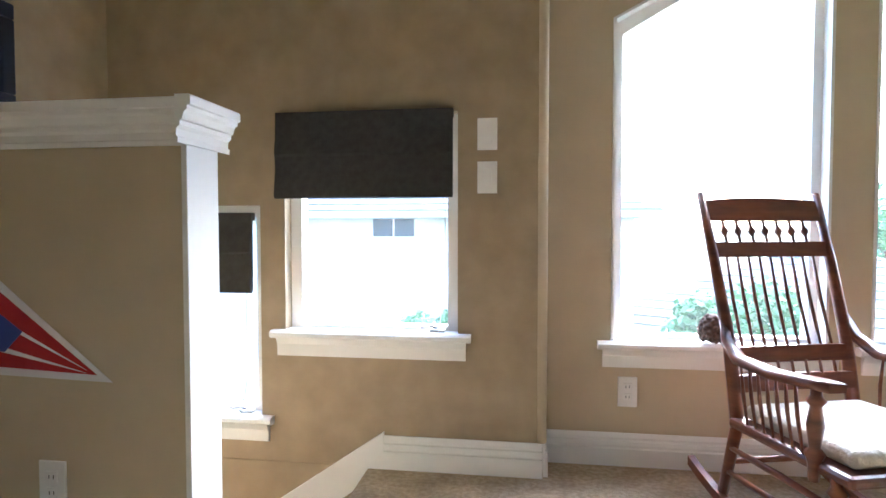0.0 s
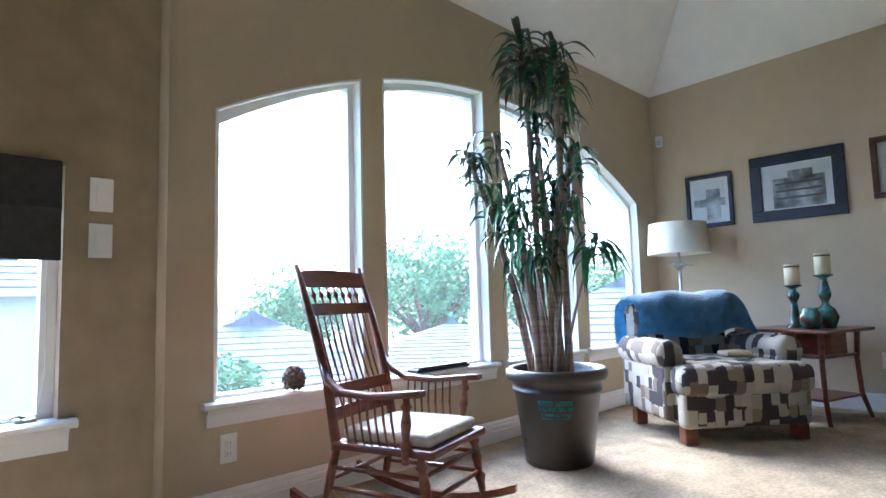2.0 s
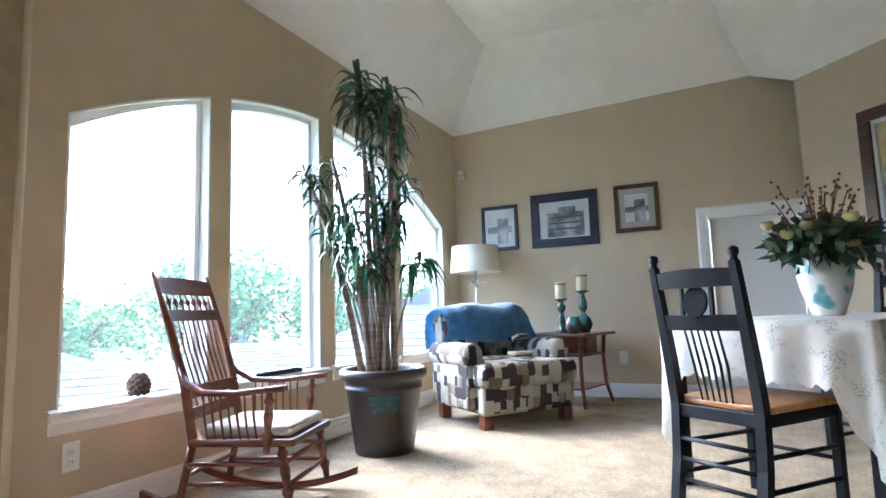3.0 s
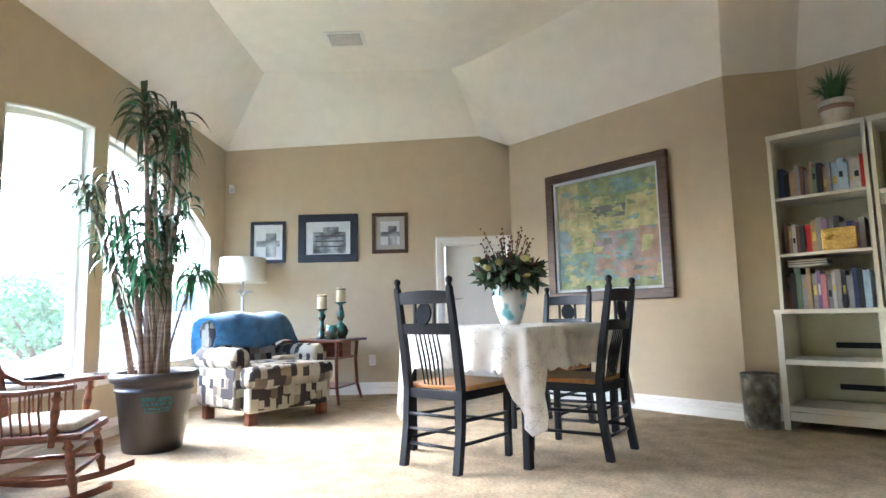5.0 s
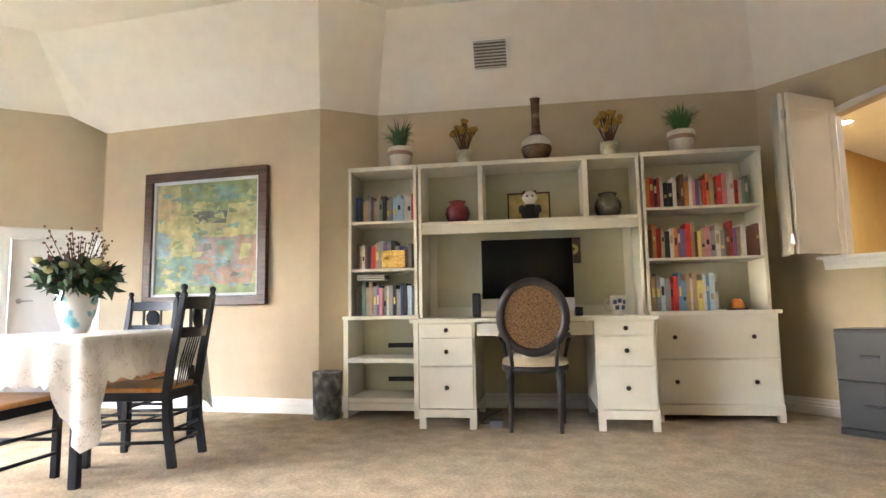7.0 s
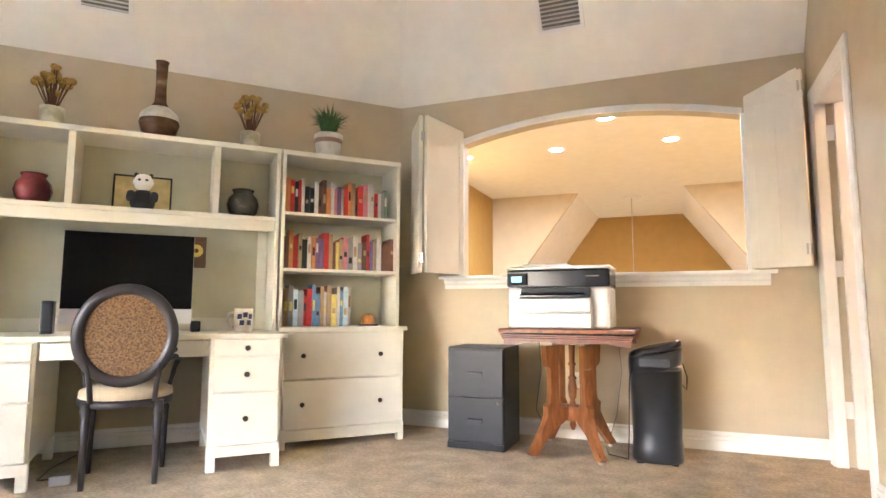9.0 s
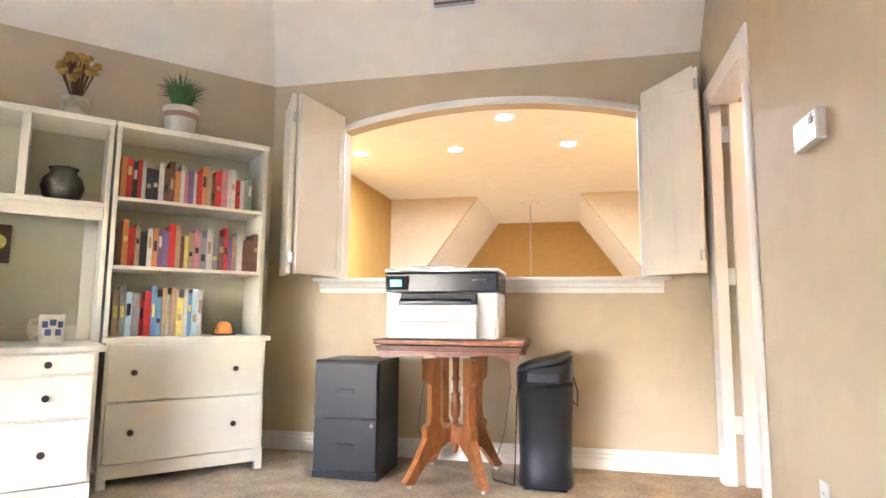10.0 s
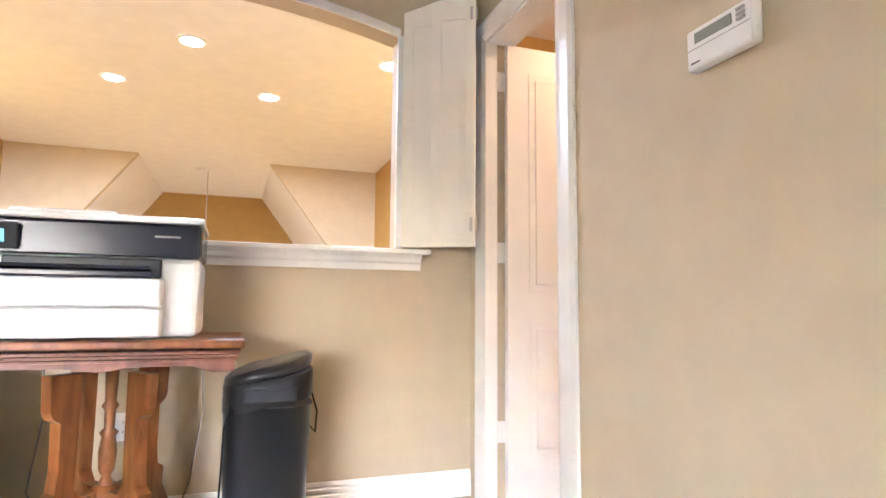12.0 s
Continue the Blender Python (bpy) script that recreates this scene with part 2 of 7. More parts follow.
v = [[skirt.verts.new((x, y, z)) for x, z in ((-0.29, 0.0), (-0.29, 0.14), (-1.4, -0.62), (-1.4, -0.82), (-0.42, -0.1))] for y in (YO, YO - 0.018)]
skirt.faces.new(v[0]), skirt.faces.new(v[1])
for i in range(5):
    skirt.faces.new((v[0][i], v[0][(i + 1) % 5], v[1][(i + 1) % 5], v[1][i]))
bmesh.ops.recalc_face_normals(skirt, faces=skirt.faces[:])
solid("trim", skirt, TRIM, "white stair skirt board sloping down the wall", "skirt board", kind="structure")
stair = thing("stair", "beige carpeted stair going down beside the half wall", "stair", kind="structure")
for i in range(5):
    part("step", bm_box(-0.36 - 0.25 * (i + 1), -0.36 - 0.25 * i - 0.002, 1.912, YO - 0.02, -1.3, -0.18 * (i + 1), 0.01), CARPET, stair)
solid("floor_3", bm_box(-1.42, -0.3, 1.6, 2.9, -1.5, -1.31), CARPET, "beige carpet at the stair's foot", "floor", kind="structure")

GLASS = bpy.data.materials.new("window glass")
GLASS.use_nodes = True
_nt = GLASS.node_tree
_nt.nodes.remove(_nt.nodes["Principled BSDF"])
_g, _t, _m = _nt.nodes.new("ShaderNodeBsdfGlossy"), _nt.nodes.new("ShaderNodeBsdfTransparent"), _nt.nodes.new("ShaderNodeMixShader")
_g.inputs["Roughness"].default_value = 0.02
_m.inputs[0].default_value = 0.04
_nt.links.new(_t.outputs[0], _m.inputs[1])
_nt.links.new(_g.outputs[0], _m.inputs[2])
# Slight translucent white mixed in as a veil of glare over the view.
_f, _v = _nt.nodes.new("ShaderNodeBsdfTranslucent"), _nt.nodes.new("ShaderNodeMixShader")
_f.inputs["Color"].default_value = (0.9, 0.9, 0.9, 1)
_v.inputs[0].default_value = 0.022
_nt.links.new(_m.outputs[0], _v.inputs[1])
_nt.links.new(_f.outputs[0], _v.inputs[2])
_nt.links.new(_v.outputs[0], _nt.nodes["Material Output"].inputs[0])

SILL = [(-0.05, 0), (0.03, 0), (0.042, 0.008), (0.042, 0.022), (0.03, 0.03), (-0.05, 0.03)]
APRON = [(0, 0), (0.012, 0.0), (0.014, 0.045), (0.028, 0.07), (0, 0.07)]

def window(name, m, w, z0, top, label, frame_w=0.045, depth=0.09, n=14):
    """An opening's frame, pane, sill and apron; m: the left lower corner on the room side, x along the wall, y out of the room."""
    win = thing(name, label, "window", m, kind="structure")
    fb = bmesh.new()
    us = [w * i / n for i in range(n + 1)]
    out = [(0, z0)] + [(u, top(u)) for u in us] + [(w, z0)]
    inn = [(frame_w, z0 + frame_w)] + [(frame_w + (w - 2 * frame_w) * i / n, top(us[i]) - frame_w) for i in range(n + 1)] + [(w - frame_w, z0 + frame_w)]
    k = len(out)
    rings = [[fb.verts.new((u, y, z)) for u, z in pts] for pts, y in ((out, depth - 0.03), (inn, depth - 0.03), (inn, depth + 0.03), (out, depth + 0.03))]
    for a, b in zip(rings, rings[1:] + rings[:1]):
        for i in range(k):
            fb.faces.new((a[i], a[(i + 1) % k], b[(i + 1) % k], b[i]))
    bmesh.ops.recalc_face_normals(fb, faces=fb.faces[:])
    part("window_frame", fb, TRIM, win)
    pb = bmesh.new()
    pb.faces.new([pb.verts.new((u, depth, z)) for u, z in inn])
    part("pane", pb, GLASS, win, "glass pane with a faint glare veil").visible_shadow = False
    part("window_sill", sweep(SILL, (-0.05, 0, z0), (w + 0.05, 0, z0), (0, -1, 0)), TRIM, win, "white painted sill")
    part("apron", sweep(APRON, (-0.03, 0, z0 - 0.07), (w + 0.03, 0, z0 - 0.07), (0, -1, 0)), TRIM, win)
    return win
for i, (a, b) in enumerate(WINS):
    window(f"window_{i + 1}", Matrix.Translation((a, YW, 0)), b - a, WB, (lambda u, a=a: arch(a + u) + 0.0), "tall arched window in a white frame, overexposed daylight")
window("window_5", Matrix.Translation((-0.68, YO, 0)), 0.67, 0.49, lambda u: 1.34, "small square window with a white sill", n=1)
window("window_6", Matrix.Translation((-1.42, YO, 0)), 0.64, 0.15, lambda u: 1.0, "small square window low over the stair", n=1)
def crank(x, z):
    ob = thing("window_crank", "small dark bronze window crank on the sill", "window crank", Matrix.Translation((x, YO + 0.03, z)))
    part("base", bm_box(-0.03, 0.03, -0.018, 0.018, 0.03, 0.042, 0.004), METAL, ob)
    part("arm", tube([(0.0, 0, 0.04), (-0.02, -0.01, 0.052), (-0.05, -0.015, 0.046), (-0.06, -0.015, 0.05)], [0.007, 0.006, 0.005, 0.007], 8), METAL, ob)
crank(-0.09, 0.49)
crank(-0.86, 0.15)
# lining of the four tall openings
for i, (a, b) in enumerate(WINS):
    bm = bmesh.new()
    for k in range(14):
        p, q = a + (b - a) * k / 14, a + (b - a) * (k + 1) / 14
        vs = [bm.verts.new(c) for c in ((p, YW - 0.003, arch(p) - 0.001), (q, YW - 0.003, arch(q) - 0.001), (q, YW + 0.06, arch(q) - 0.001), (p, YW + 0.06, arch(p) - 0.001), (p, YW - 0.003, arch(p) - 0.012), (q, YW - 0.003, arch(q) - 0.012), (q, YW + 0.06, arch(q) - 0.012), (p, YW + 0.06, arch(p) - 0.012))]
        for f in ((0, 1, 2, 3), (4, 5, 6, 7), (0, 1, 5, 4), (3, 2, 6, 7)):
            bm.faces.new([vs[j] for j in f])
    bm_box(b - 0.012, b - 0.001, YW - 0.003, YW + 0.06, WB, arch(b), 0, bm)
    bm_box(a + 0.001, a + 0.012, YW - 0.003, YW + 0.06, WB, arch(a), 0, bm)
    bmesh.ops.recalc_face_normals(bm, faces=bm.faces[:])
    solid(f"trim_{i + 2}", bm, TRIM, "white painted lining of an arched window", "window lining", kind="structure")

# roman shades
SHADE = mat("charcoal woven shade", (0.05, 0.046, 0.042), 0.9, vary=0.2, scale=40, bump=0.5, bscale=300)
def shade(x0, x1, z0, z1, label):
    ob = thing("roman_shade", label, "window shade", group="roman shades")
    h = (z1 - z0)
    prof = [(0.0, z1), (0.03, z1), (0.034, z1 - h * 0.3), (0.045, z1 - h * 0.5), (0.038, z1 - h * 0.53), (0.036, z1 - h * 0.7), (0.05, z1 - h), (0.02, z1 - h), (0.02, z1 - 0.03), (0.0, z1 - 0.03)]
    part("fabric", sweep([(o, u) for o, u in prof], (x0, YO - 0.004, 0), (x1, YO - 0.004, 0), (0, -1, 0)), SHADE, ob)
    part("batten", bm_box(x0, x1, YO - 0.05, YO - 0.03, z0 - 0.008, z0 + 0.004, 0.002), SHADE, ob)
    part("cord", tube([(x1 - 0.03, YO - 0.02, z0), (x1 - 0.028, YO - 0.03, z0 - 0.35), (x1 - 0.05, YO - 0.05, 0.53 + (z0 - 1.03))], 0.0015, 6), TRIM, ob, "thin white pull cord")
shade(-0.70, -0.025, 1.03, 1.345, "charcoal roman shade half lowered over a small window")
shade(-1.40, -0.80, 0.67, 0.97, "charcoal roman shade half lowered over the stair window")

def plate(name, m, label, kind, n=1):
    ob = thing(name, label, "switch plate" if kind == "switch" else "outlet", m)
    part("plate", bm_box(-0.036, 0.036, 0, 0.006, -0.058, 0.058, 0.002), TRIM, ob)
    if kind == "switch":
        part("rocker_switch", bm_box(-0.017, 0.017, 0.005, 0.010, -0.033, 0.033, 0.0015), TRIM, ob)
    else:
        for z in (-0.02, 0.02):
            part("socket", bm_box(-0.016, 0.016, 0.005, 0.0085, z - 0.014, z + 0.014, 0.002), TRIM, ob)
            for x in (-0.006, 0.006):
                part("slot", bm_box(x - 0.001, x + 0.001, 0.008, 0.009, z - 0.004, z + 0.005), BLACK, ob)
def facing(x, y, z, deg):
    return Matrix.Translation((x, y, z)) @ Matrix.Rotation(radians(deg), 4, "Z")
plate("switch_plate", facing(0.098, YO, 1.252, 180), "white rocker switch plate on the olive wall", "switch")
plate("switch_plate", facing(0.098, YO, 1.095, 180), "white rocker switch plate on the olive wall", "switch")
plate("wall_outlet", facing(0.625, YW, 0.285, 180), "white outlet plate under the tall window", "outlet")
plate("wall_outlet", facing(XE, 1.15, 0.36, 90), "white outlet plate on the tan wall", "outlet")
plate("wall_outlet", facing(XT, -3.30, 0.33, -90), "white outlet plate low on the tan wall", "outlet")
plate("wall_outlet", facing(-0.89, 1.74, 0.29, 180), "white outlet plate on the half wall", "outlet")
plate("wall_outlet", facing(-1.02, YS, 0.42, 0), "white outlet plate behind the printer table", "outlet")

def casing(name, m, w, h, label, cw=0.085, far_jamb=0.0):
    ob = thing(name, label, "door casing", m, kind="structure")
    prof = [(-cw, 0), (-cw, 0.012), (-cw * 0.8, 0.02), (-cw * 0.3, 0.016), (-0.01, 0.01), (0, 0.008), (0, 0)]
    for x, s in ((0, 1), (w, -1)):
        bm = bmesh.new()
        a = [bm.verts.new((x + s * o, y, 0)) for o, y in prof]
        b = [bm.verts.new((x + s * o, y, h - o)) for o, y in prof]
        for i in range(len(prof)):
            bm.faces.new((a[i], a[(i + 1) % len(prof)], b[(i + 1) % len(prof)], b[i]))
        bmesh.ops.recalc_face_normals(bm, faces=bm.faces[:])
        part("jamb_casing", bm, TRIM, ob)
    bm = bmesh.new()
    a = [bm.verts.new((o, y, h - o)) for o, y in prof]
    b = [bm.verts.new((w - o, y, h - o)) for o, y in prof]
    for i in range(len(prof)):
        bm.faces.new((a[i], a[(i + 1) % len(prof)], b[(i + 1) % len(prof)], b[i]))
    bmesh.ops.recalc_face_normals(bm, faces=bm.faces[:])
    part("head_casing", bm, TRIM, ob)
    bm = bmesh.new()
    bm_box(0.001, 0.016, -0.139, 0.004, 0, h - 0.001, 0, bm)
    if far_jamb:
        bm_box(w, w + 0.038, -0.056, 0.004, 0, h - 0.001, 0.002, bm)
    else:
        bm_box(w - 0.016, w - 0.001, -0.139, 0.004, 0, h - 0.001, 0, bm)
    bm_box(0.016, w - 0.016, -0.139, 0.004, h - 0.016, h - 0.001, 0, bm)
    part("jamb", bm, TRIM, ob)
    return ob
def panel_door(name, m, w, h, label, panels, t=0.035):
    ob = thing(name, label, "door", m, kind="structure")
    part("leaf", bm_box(0, w, -t, 0, 0.008, h, 0.002), TRIM, ob)
    for x0, x1, z0, z1 in panels:
        for y0, y1 in ((0, 0.004), (-t - 0.004, -t)):
            part("panel_rim", bm_box(x0, x1, y0, y1, z0, z1, 0.003), TRIM, ob)
        for y0, y1 in ((0.003, 0.010), (-t - 0.010, -t - 0.003)):
            part("panel", bm_box(x0 + 0.035, x1 - 0.035, y0, y1, z0 + 0.035, z1 - 0.035, 0.005), TRIM, ob)
    return ob
casing("trim_8", Matrix.Translation((XE, -0.36, 0)) @ Matrix.Rotation(radians(90), 4, "Z"), 0.72, 1.60, "white casing round the low attic door")
d = panel_door("door_1", Matrix.Translation((XE + 0.07, -0.34, 0)) @ Matrix.Rotation(radians(90), 4, "Z"), 0.68, 1.58, "closed low white attic door with a lever handle", [])
hb = lathe([(0, 0), (0.025, 0), (0.025, 0.008), (0.009, 0.012), (0.009, 0.05), (0, 0.05)], 16, None, Matrix.Translation((0.6, 0, 1.0)) @ Matrix.Rotation(radians(-90), 4, "X"))
tube([(0.6, 0.045, 1.0), (0.54, 0.05, 1.0), (0.49, 0.048, 1.003)], [0.009, 0.008, 0.006], 8, hb)
part("door_handle", hb, METAL, d, "brushed nickel lever handle")
casing("trim_9", Matrix.Translation((XT, -4.005, 0)) @ Matrix.Rotation(radians(-90), 4, "Z"), 0.675, 2.25, "white casing of a narrow doorway", 0.115, 1.0)
d = panel_door("door_2", Matrix.Translation((XT - 0.095, -4.681, 0)) @ Matrix.Rotation(radians(180), 4, "Z"), 0.64, 2.235, "white two panel door standing open into the warm lit room", [(0.115, 0.525, 0.22, 0.86), (0.115, 0.525, 1.0, 2.10)])
for z in (0.34, 1.19, 2.05):
    part("hinge", bm_box(-0.04, 0.012, -0.006, 0.0, z - 0.05, z + 0.05, 0.002), TRIM, d, "white painted hinge")
casing("trim_10", Matrix.Translation((XT, -1.65, 0)) @ Matrix.Rotation(radians(-90), 4, "Z"), 0.80, 2.20, "white casing at the end of the wall")
panel_door("door_3", Matrix.Translation((XT + 0.003, -2.43, 0)) @ Matrix.Rotation(radians(90), 4, "Z"), 0.76, 2.17, "closed white two panel door", [(0.12, 0.64, 0.25, 0.95), (0.12, 0.64, 1.06, 2.03)], 0.006)

# opening in the south wall: frame, sill and bifold shutters
OX0, OX1 = -2.17, -0.10
fr = thing("window_7", "wide arched interior opening with a white moulded frame and sill", "interior opening", Matrix.Translation((0, YS, 0)), kind="structure")
bm = bmesh.new()
n = 24
def ar(x):
    return 2.43 - 0.13 * ((x + 1.14) / 1.03) ** 2
sec = [(0.001, 0.006), (0.012, 0.006), (0.016, 0.018), (0.016, 0.046), (0.008, 0.056), (0.001, 0.056)]
prev = None
for k in range(n + 1):
    x = OX0 + (OX1 - OX0) * k / n
    row = [bm.verts.new((x, y, ar(x) + dz - 0.014)) for y, dz in sec]
    if prev:
        for j in range(len(sec)):
            bm.faces.new((prev[j], prev[(j + 1) % len(sec)], row[(j + 1) % len(sec)], row[j]))
    prev = row
bmesh.ops.recalc_face_normals(bm, faces=bm.faces[:])
part("arch_trim", bm, TRIM, fr)
for x0, x1 in ((OX0 - 0.03, OX0 + 0.012), (OX1 - 0.012, OX1 + 0.03)):
    part("side_trim", bm_box(x0, x1, 0.0, 0.014, 1.18, ar(OX0), 0.002), TRIM, fr)
part("window_sill", bm_box(OX0 - 0.16, OX1 + 0.19, -0.15, 0.06, 1.182, 1.205, 0.004), TRIM, fr)
part("apron", sweep([(0, 0), (0.012, 0), (0.016, 0.03), (0.026, 0.04), (0.03, 0.06), (0.045, 0.078), (0, 0.078)], (OX0 - 0.12, 0, 1.103), (OX1 + 0.15, 0, 1.103), (0, 1, 0)), TRIM, fr)
SHUT = mat("cream shutter paint", (0.85, 0.80, 0.69), 0.45, vary=0.03)
def shutter(x_h, sgn, label):
    """Two hinged leaves folded back beside the opening; the first stands out from the wall, the second lies back over it."""
    ob = thing("bifold_shutter", label, "shutter", group="shutters of the opening")
    def leaf(m, w, z0, z1a, z1b):
        t = 0.022
        bm = bmesh.new()
        v = [[bm.verts.new((x, y, z)) for x, z in ((0, z0), (w, z0), (w, z1b), (0, z1a))] for y in (0, t)]
        bm.faces.new(v[0]), bm.faces.new(v[1])
        for i in range(4):
            bm.faces.new((v[0][i], v[0][(i + 1) % 4], v[1][(i + 1) % 4], v[1][i]))
        bmesh.ops.recalc_face_normals(bm, faces=bm.faces[:])
        bmesh.ops.bevel(bm, geom=bm.edges[:], offset=0.002, segments=1, affect="EDGES")
        l = part("leaf", bm, SHUT, ob)
        l.matrix_world = m
        for y0, y1 in ((-0.004, 0.001), (t - 0.001, t + 0.004)):
            q = bmesh.new()
            bm_box(0.0, 0.05, y0, y1, z0, z1a - 0.01, 0.001, q)
            bm_box(w - 0.05, w, y0, y1, z0, z1b - 0.01, 0.001, q)
            bm_box(0.05, w - 0.05, y0, y1, z0, z0 + 0.05, 0.001, q)
            bm_box(0.05, w - 0.05, y0, y1, min(z1a, z1b) - 0.08, min(z1a, z1b) - 0.012, 0.001, q)
            part("rail", q, SHUT, l)
    return ob, leaf
ob, leaf = shutter(OX1, 1, "cream bifold shutter folded back beside the arched opening")
leaf(Matrix.Translation((-0.105, YS + 0.05, 0)) @ Matrix.Rotation(radians(67), 4, "Z"), 0.41, 1.213, 2.385, 2.43)
leaf(Matrix.Translation((0.072, YS + 0.440, 0)) @ Matrix.Rotation(radians(-54), 4, "Z"), 0.30, 1.213, 2.43, 2.39)
for z in (1.32, 2.26):
    part("hinge", bm_box(0.052, 0.074, YS + 0.432, YS + 0.462, z - 0.035, z + 0.035, 0.002), METAL, ob, "small nickel hinge")
ob, leaf = shutter(OX0, -1, "cream bifold shutter folded back beside the arched opening")
leaf(Matrix.Translation((-2.18, YS + 0.04, 0)) @ Matrix.Rotation(radians(150), 4, "Z"), 0.335, 1.213, 2.41, 2.505)
leaf(Matrix.Translation((-2.505, YS + 0.205, 0)) @ Matrix.Rotation(radians(-29), 4, "Z"), 0.22, 1.213, 2.49, 2.43)
for z in (1.32, 2.38):
    part("hinge", bm_box(-2.508, -2.47, YS + 0.206, YS + 0.222, z - 0.035, z + 0.035, 0.002), METAL, ob, "small nickel hinge")

# ---- the lit hall beyond the opening, and the room behind the open door ----
GOLD = mat("warm ochre paint", (0.43, 0.26, 0.06), 0.7, vary=0.05, bump=0.1)
PEACH = mat("pale peach ceiling paint", (0.86, 0.83, 0.79), 0.8, vary=0.03, bump=0.1)
def room_quad(bm, pts):
    bm.faces.new([bm.verts.new(p) for p in pts])
HZ, HY1, HY2, HXL, HXR = 3.28, -12.1, -15.5, 1.85, -3.70
bm = bmesh.new()
bm_box(HXR, HXL, HY1, YS - 0.15, HZ, HZ + 0.1, 0, bm)
bm_box(-1.9, 0.08, HY2, HY1, HZ, HZ + 0.1, 0, bm)
solid("ceiling_3", bm, PEACH, "pale peach flat ceiling of the hall", "ceiling", kind="structure")
for nm, x in (("wall_hall_east", HXL), ("wall_hall_west", HXR - 0.1)):
    solid(nm, bm_box(x, x + 0.1, HY1 - 0.1, YS - 0.15, -2.8, HZ), GOLD, "warm ochre wall of the hall", "wall", kind="structure")
bm = bmesh.new()
for s, x0, xe in ((1, 0.08, HXL), (-1, -1.9, HXR)):
    for y in (HY1, HY1 - 0.12):
        room_quad(bm, [(x0, y, HZ), (xe, y, HZ), (xe, y, HZ - abs(xe - x0) * 1.35)])
    room_quad(bm, [(x0, HY1, HZ), (xe, HY1, HZ - abs(xe - x0) * 1.35), (xe, HY1 - 0.12, HZ - abs(xe - x0) * 1.35), (x0, HY1 - 0.12, HZ)])
solid("wall_hall_south", bm, mat("tan hall paint", (0.60, 0.49, 0.32), 0.7, vary=0.04), "tan gable panels in front of a bay", "wall", kind="structure")
bm = bmesh.new()
for s, x0 in ((1, 0.08), (-1, -1.9)):
    room_quad(bm, [(x0, HY1 - 0.12, HZ), (x0 + s * 2.2, HY1 - 0.12, HZ - 2.97), (x0 + s * 2.2, HY2, HZ - 2.97), (x0, HY2, HZ)])
    room_quad(bm, [(x0 + s * 2.2, HY1 - 0.12, HZ - 2.97), (x0 + s * 2.2, HY1 - 0.12, -2.8), (x0 + s * 2.2, HY2, -2.8), (x0 + s * 2.2, HY2, HZ - 2.97)])
solid("ceiling_4", bm, PEACH, "pale sloping sides of the bay", "ceiling", kind="structure")
solid("wall_hall_bay", bm_box(-4.2, 2.4, HY2 - 0.1, HY2, -2.8, HZ), GOLD, "deep ochre end wall of the bay", "wall", kind="structure")
solid("floor_hall", bm_box(-4.2, 2.4, HY2, YS - 0.15, -2.9, -2.8), CARPET, "beige floor of the hall one storey down", "floor", kind="structure")
solid("wall_hall_north", bm_box(-4.2, 2.4, YS - 0.145, YS - 0.14, -2.8, -0.2), GOLD, "ochre wall below the gallery", "wall", kind="structure")

def glow(name, rgb, power):
    m = bpy.data.materials.new(name)
    m.use_nodes = True
    b = m.node_tree.nodes["Principled BSDF"]
    b.inputs["Base Color"].default_value, b.inputs["Emission Color"].default_value, b.inputs["Emission Strength"].default_value = (*rgb, 1), (*rgb, 1), power
    return m
BULB = glow("lit bulb", (1.0, 0.88, 0.70), LAMP_GLOW)
for x, y in ((-0.97, -7.6), (-0.14, -8.8), (-1.70, -8.83), (-2.78, -7.5), (1.25, -8.75)):
    ob = thing("recessed_light", "lit white recessed ceiling light", "ceiling light", Matrix.Translation((x, y, HZ)), group="recessed lights of the hall")
    part("trim_ring", lathe([(0.095, 0.0), (0.125, 0.0), (0.125, -0.008), (0.10, -0.012), (0.095, 0.0)], 24), TRIM, ob)
    part("bulb", lathe([(0, -0.004), (0.092, -0.004), (0.092, -0.001), (0, -0.001)], 24), BULB, ob, "glowing warm lamp")
    lamp = new("recessed_lamp", bpy.data.lights.new("recessed_lamp", "AREA"))
    lamp.data.shape, lamp.data.size, lamp.data.energy, lamp.data.color = "DISK", 0.14, HALL_WATTS, (1.0, 0.97, 0.92)
    lamp.matrix_world = Matrix.Translation((x, y, HZ - 0.02))
ob = thing("pendant_mount", "pale ceiling rose with a thin pendant rod", "pendant", Matrix.Translation((-0.90, -12.9, HZ)))
part("rose", lathe([(0, -0.03), (0.06, -0.03), (0.12, -0.02), (0.2, 0.0), (0, 0)], 24), PEACH, ob)
part("rod", tube([(0, 0, -0.02), (0, 0, -1.9)], 0.008), METAL, ob)

# small room behind the open door
for nm, b in (("wall_closet_west", (-4.4, -4.3, -5.3, -2.9)), ("wall_closet_south", (-4.3, XT - 0.145, -5.3, -5.2)), ("wall_closet_north", (-4.3, XT - 0.145, -3.0, -2.9))):
    solid(nm, bm_box(*b, 0, 2.6), GOLD, "warm ochre wall of a small room", "wall", kind="structure")
solid("ceiling_5", bm_box(-4.4, XT - 0.145, -5.3, -2.9, 2.6, 2.7), PEACH, "pale ceiling of a small room", "ceiling", kind="structure")
ob = thing("ceiling_light", "lit round ceiling light in the small room", "ceiling light", Matrix.Translation((-3.45, -4.0, 2.6)))
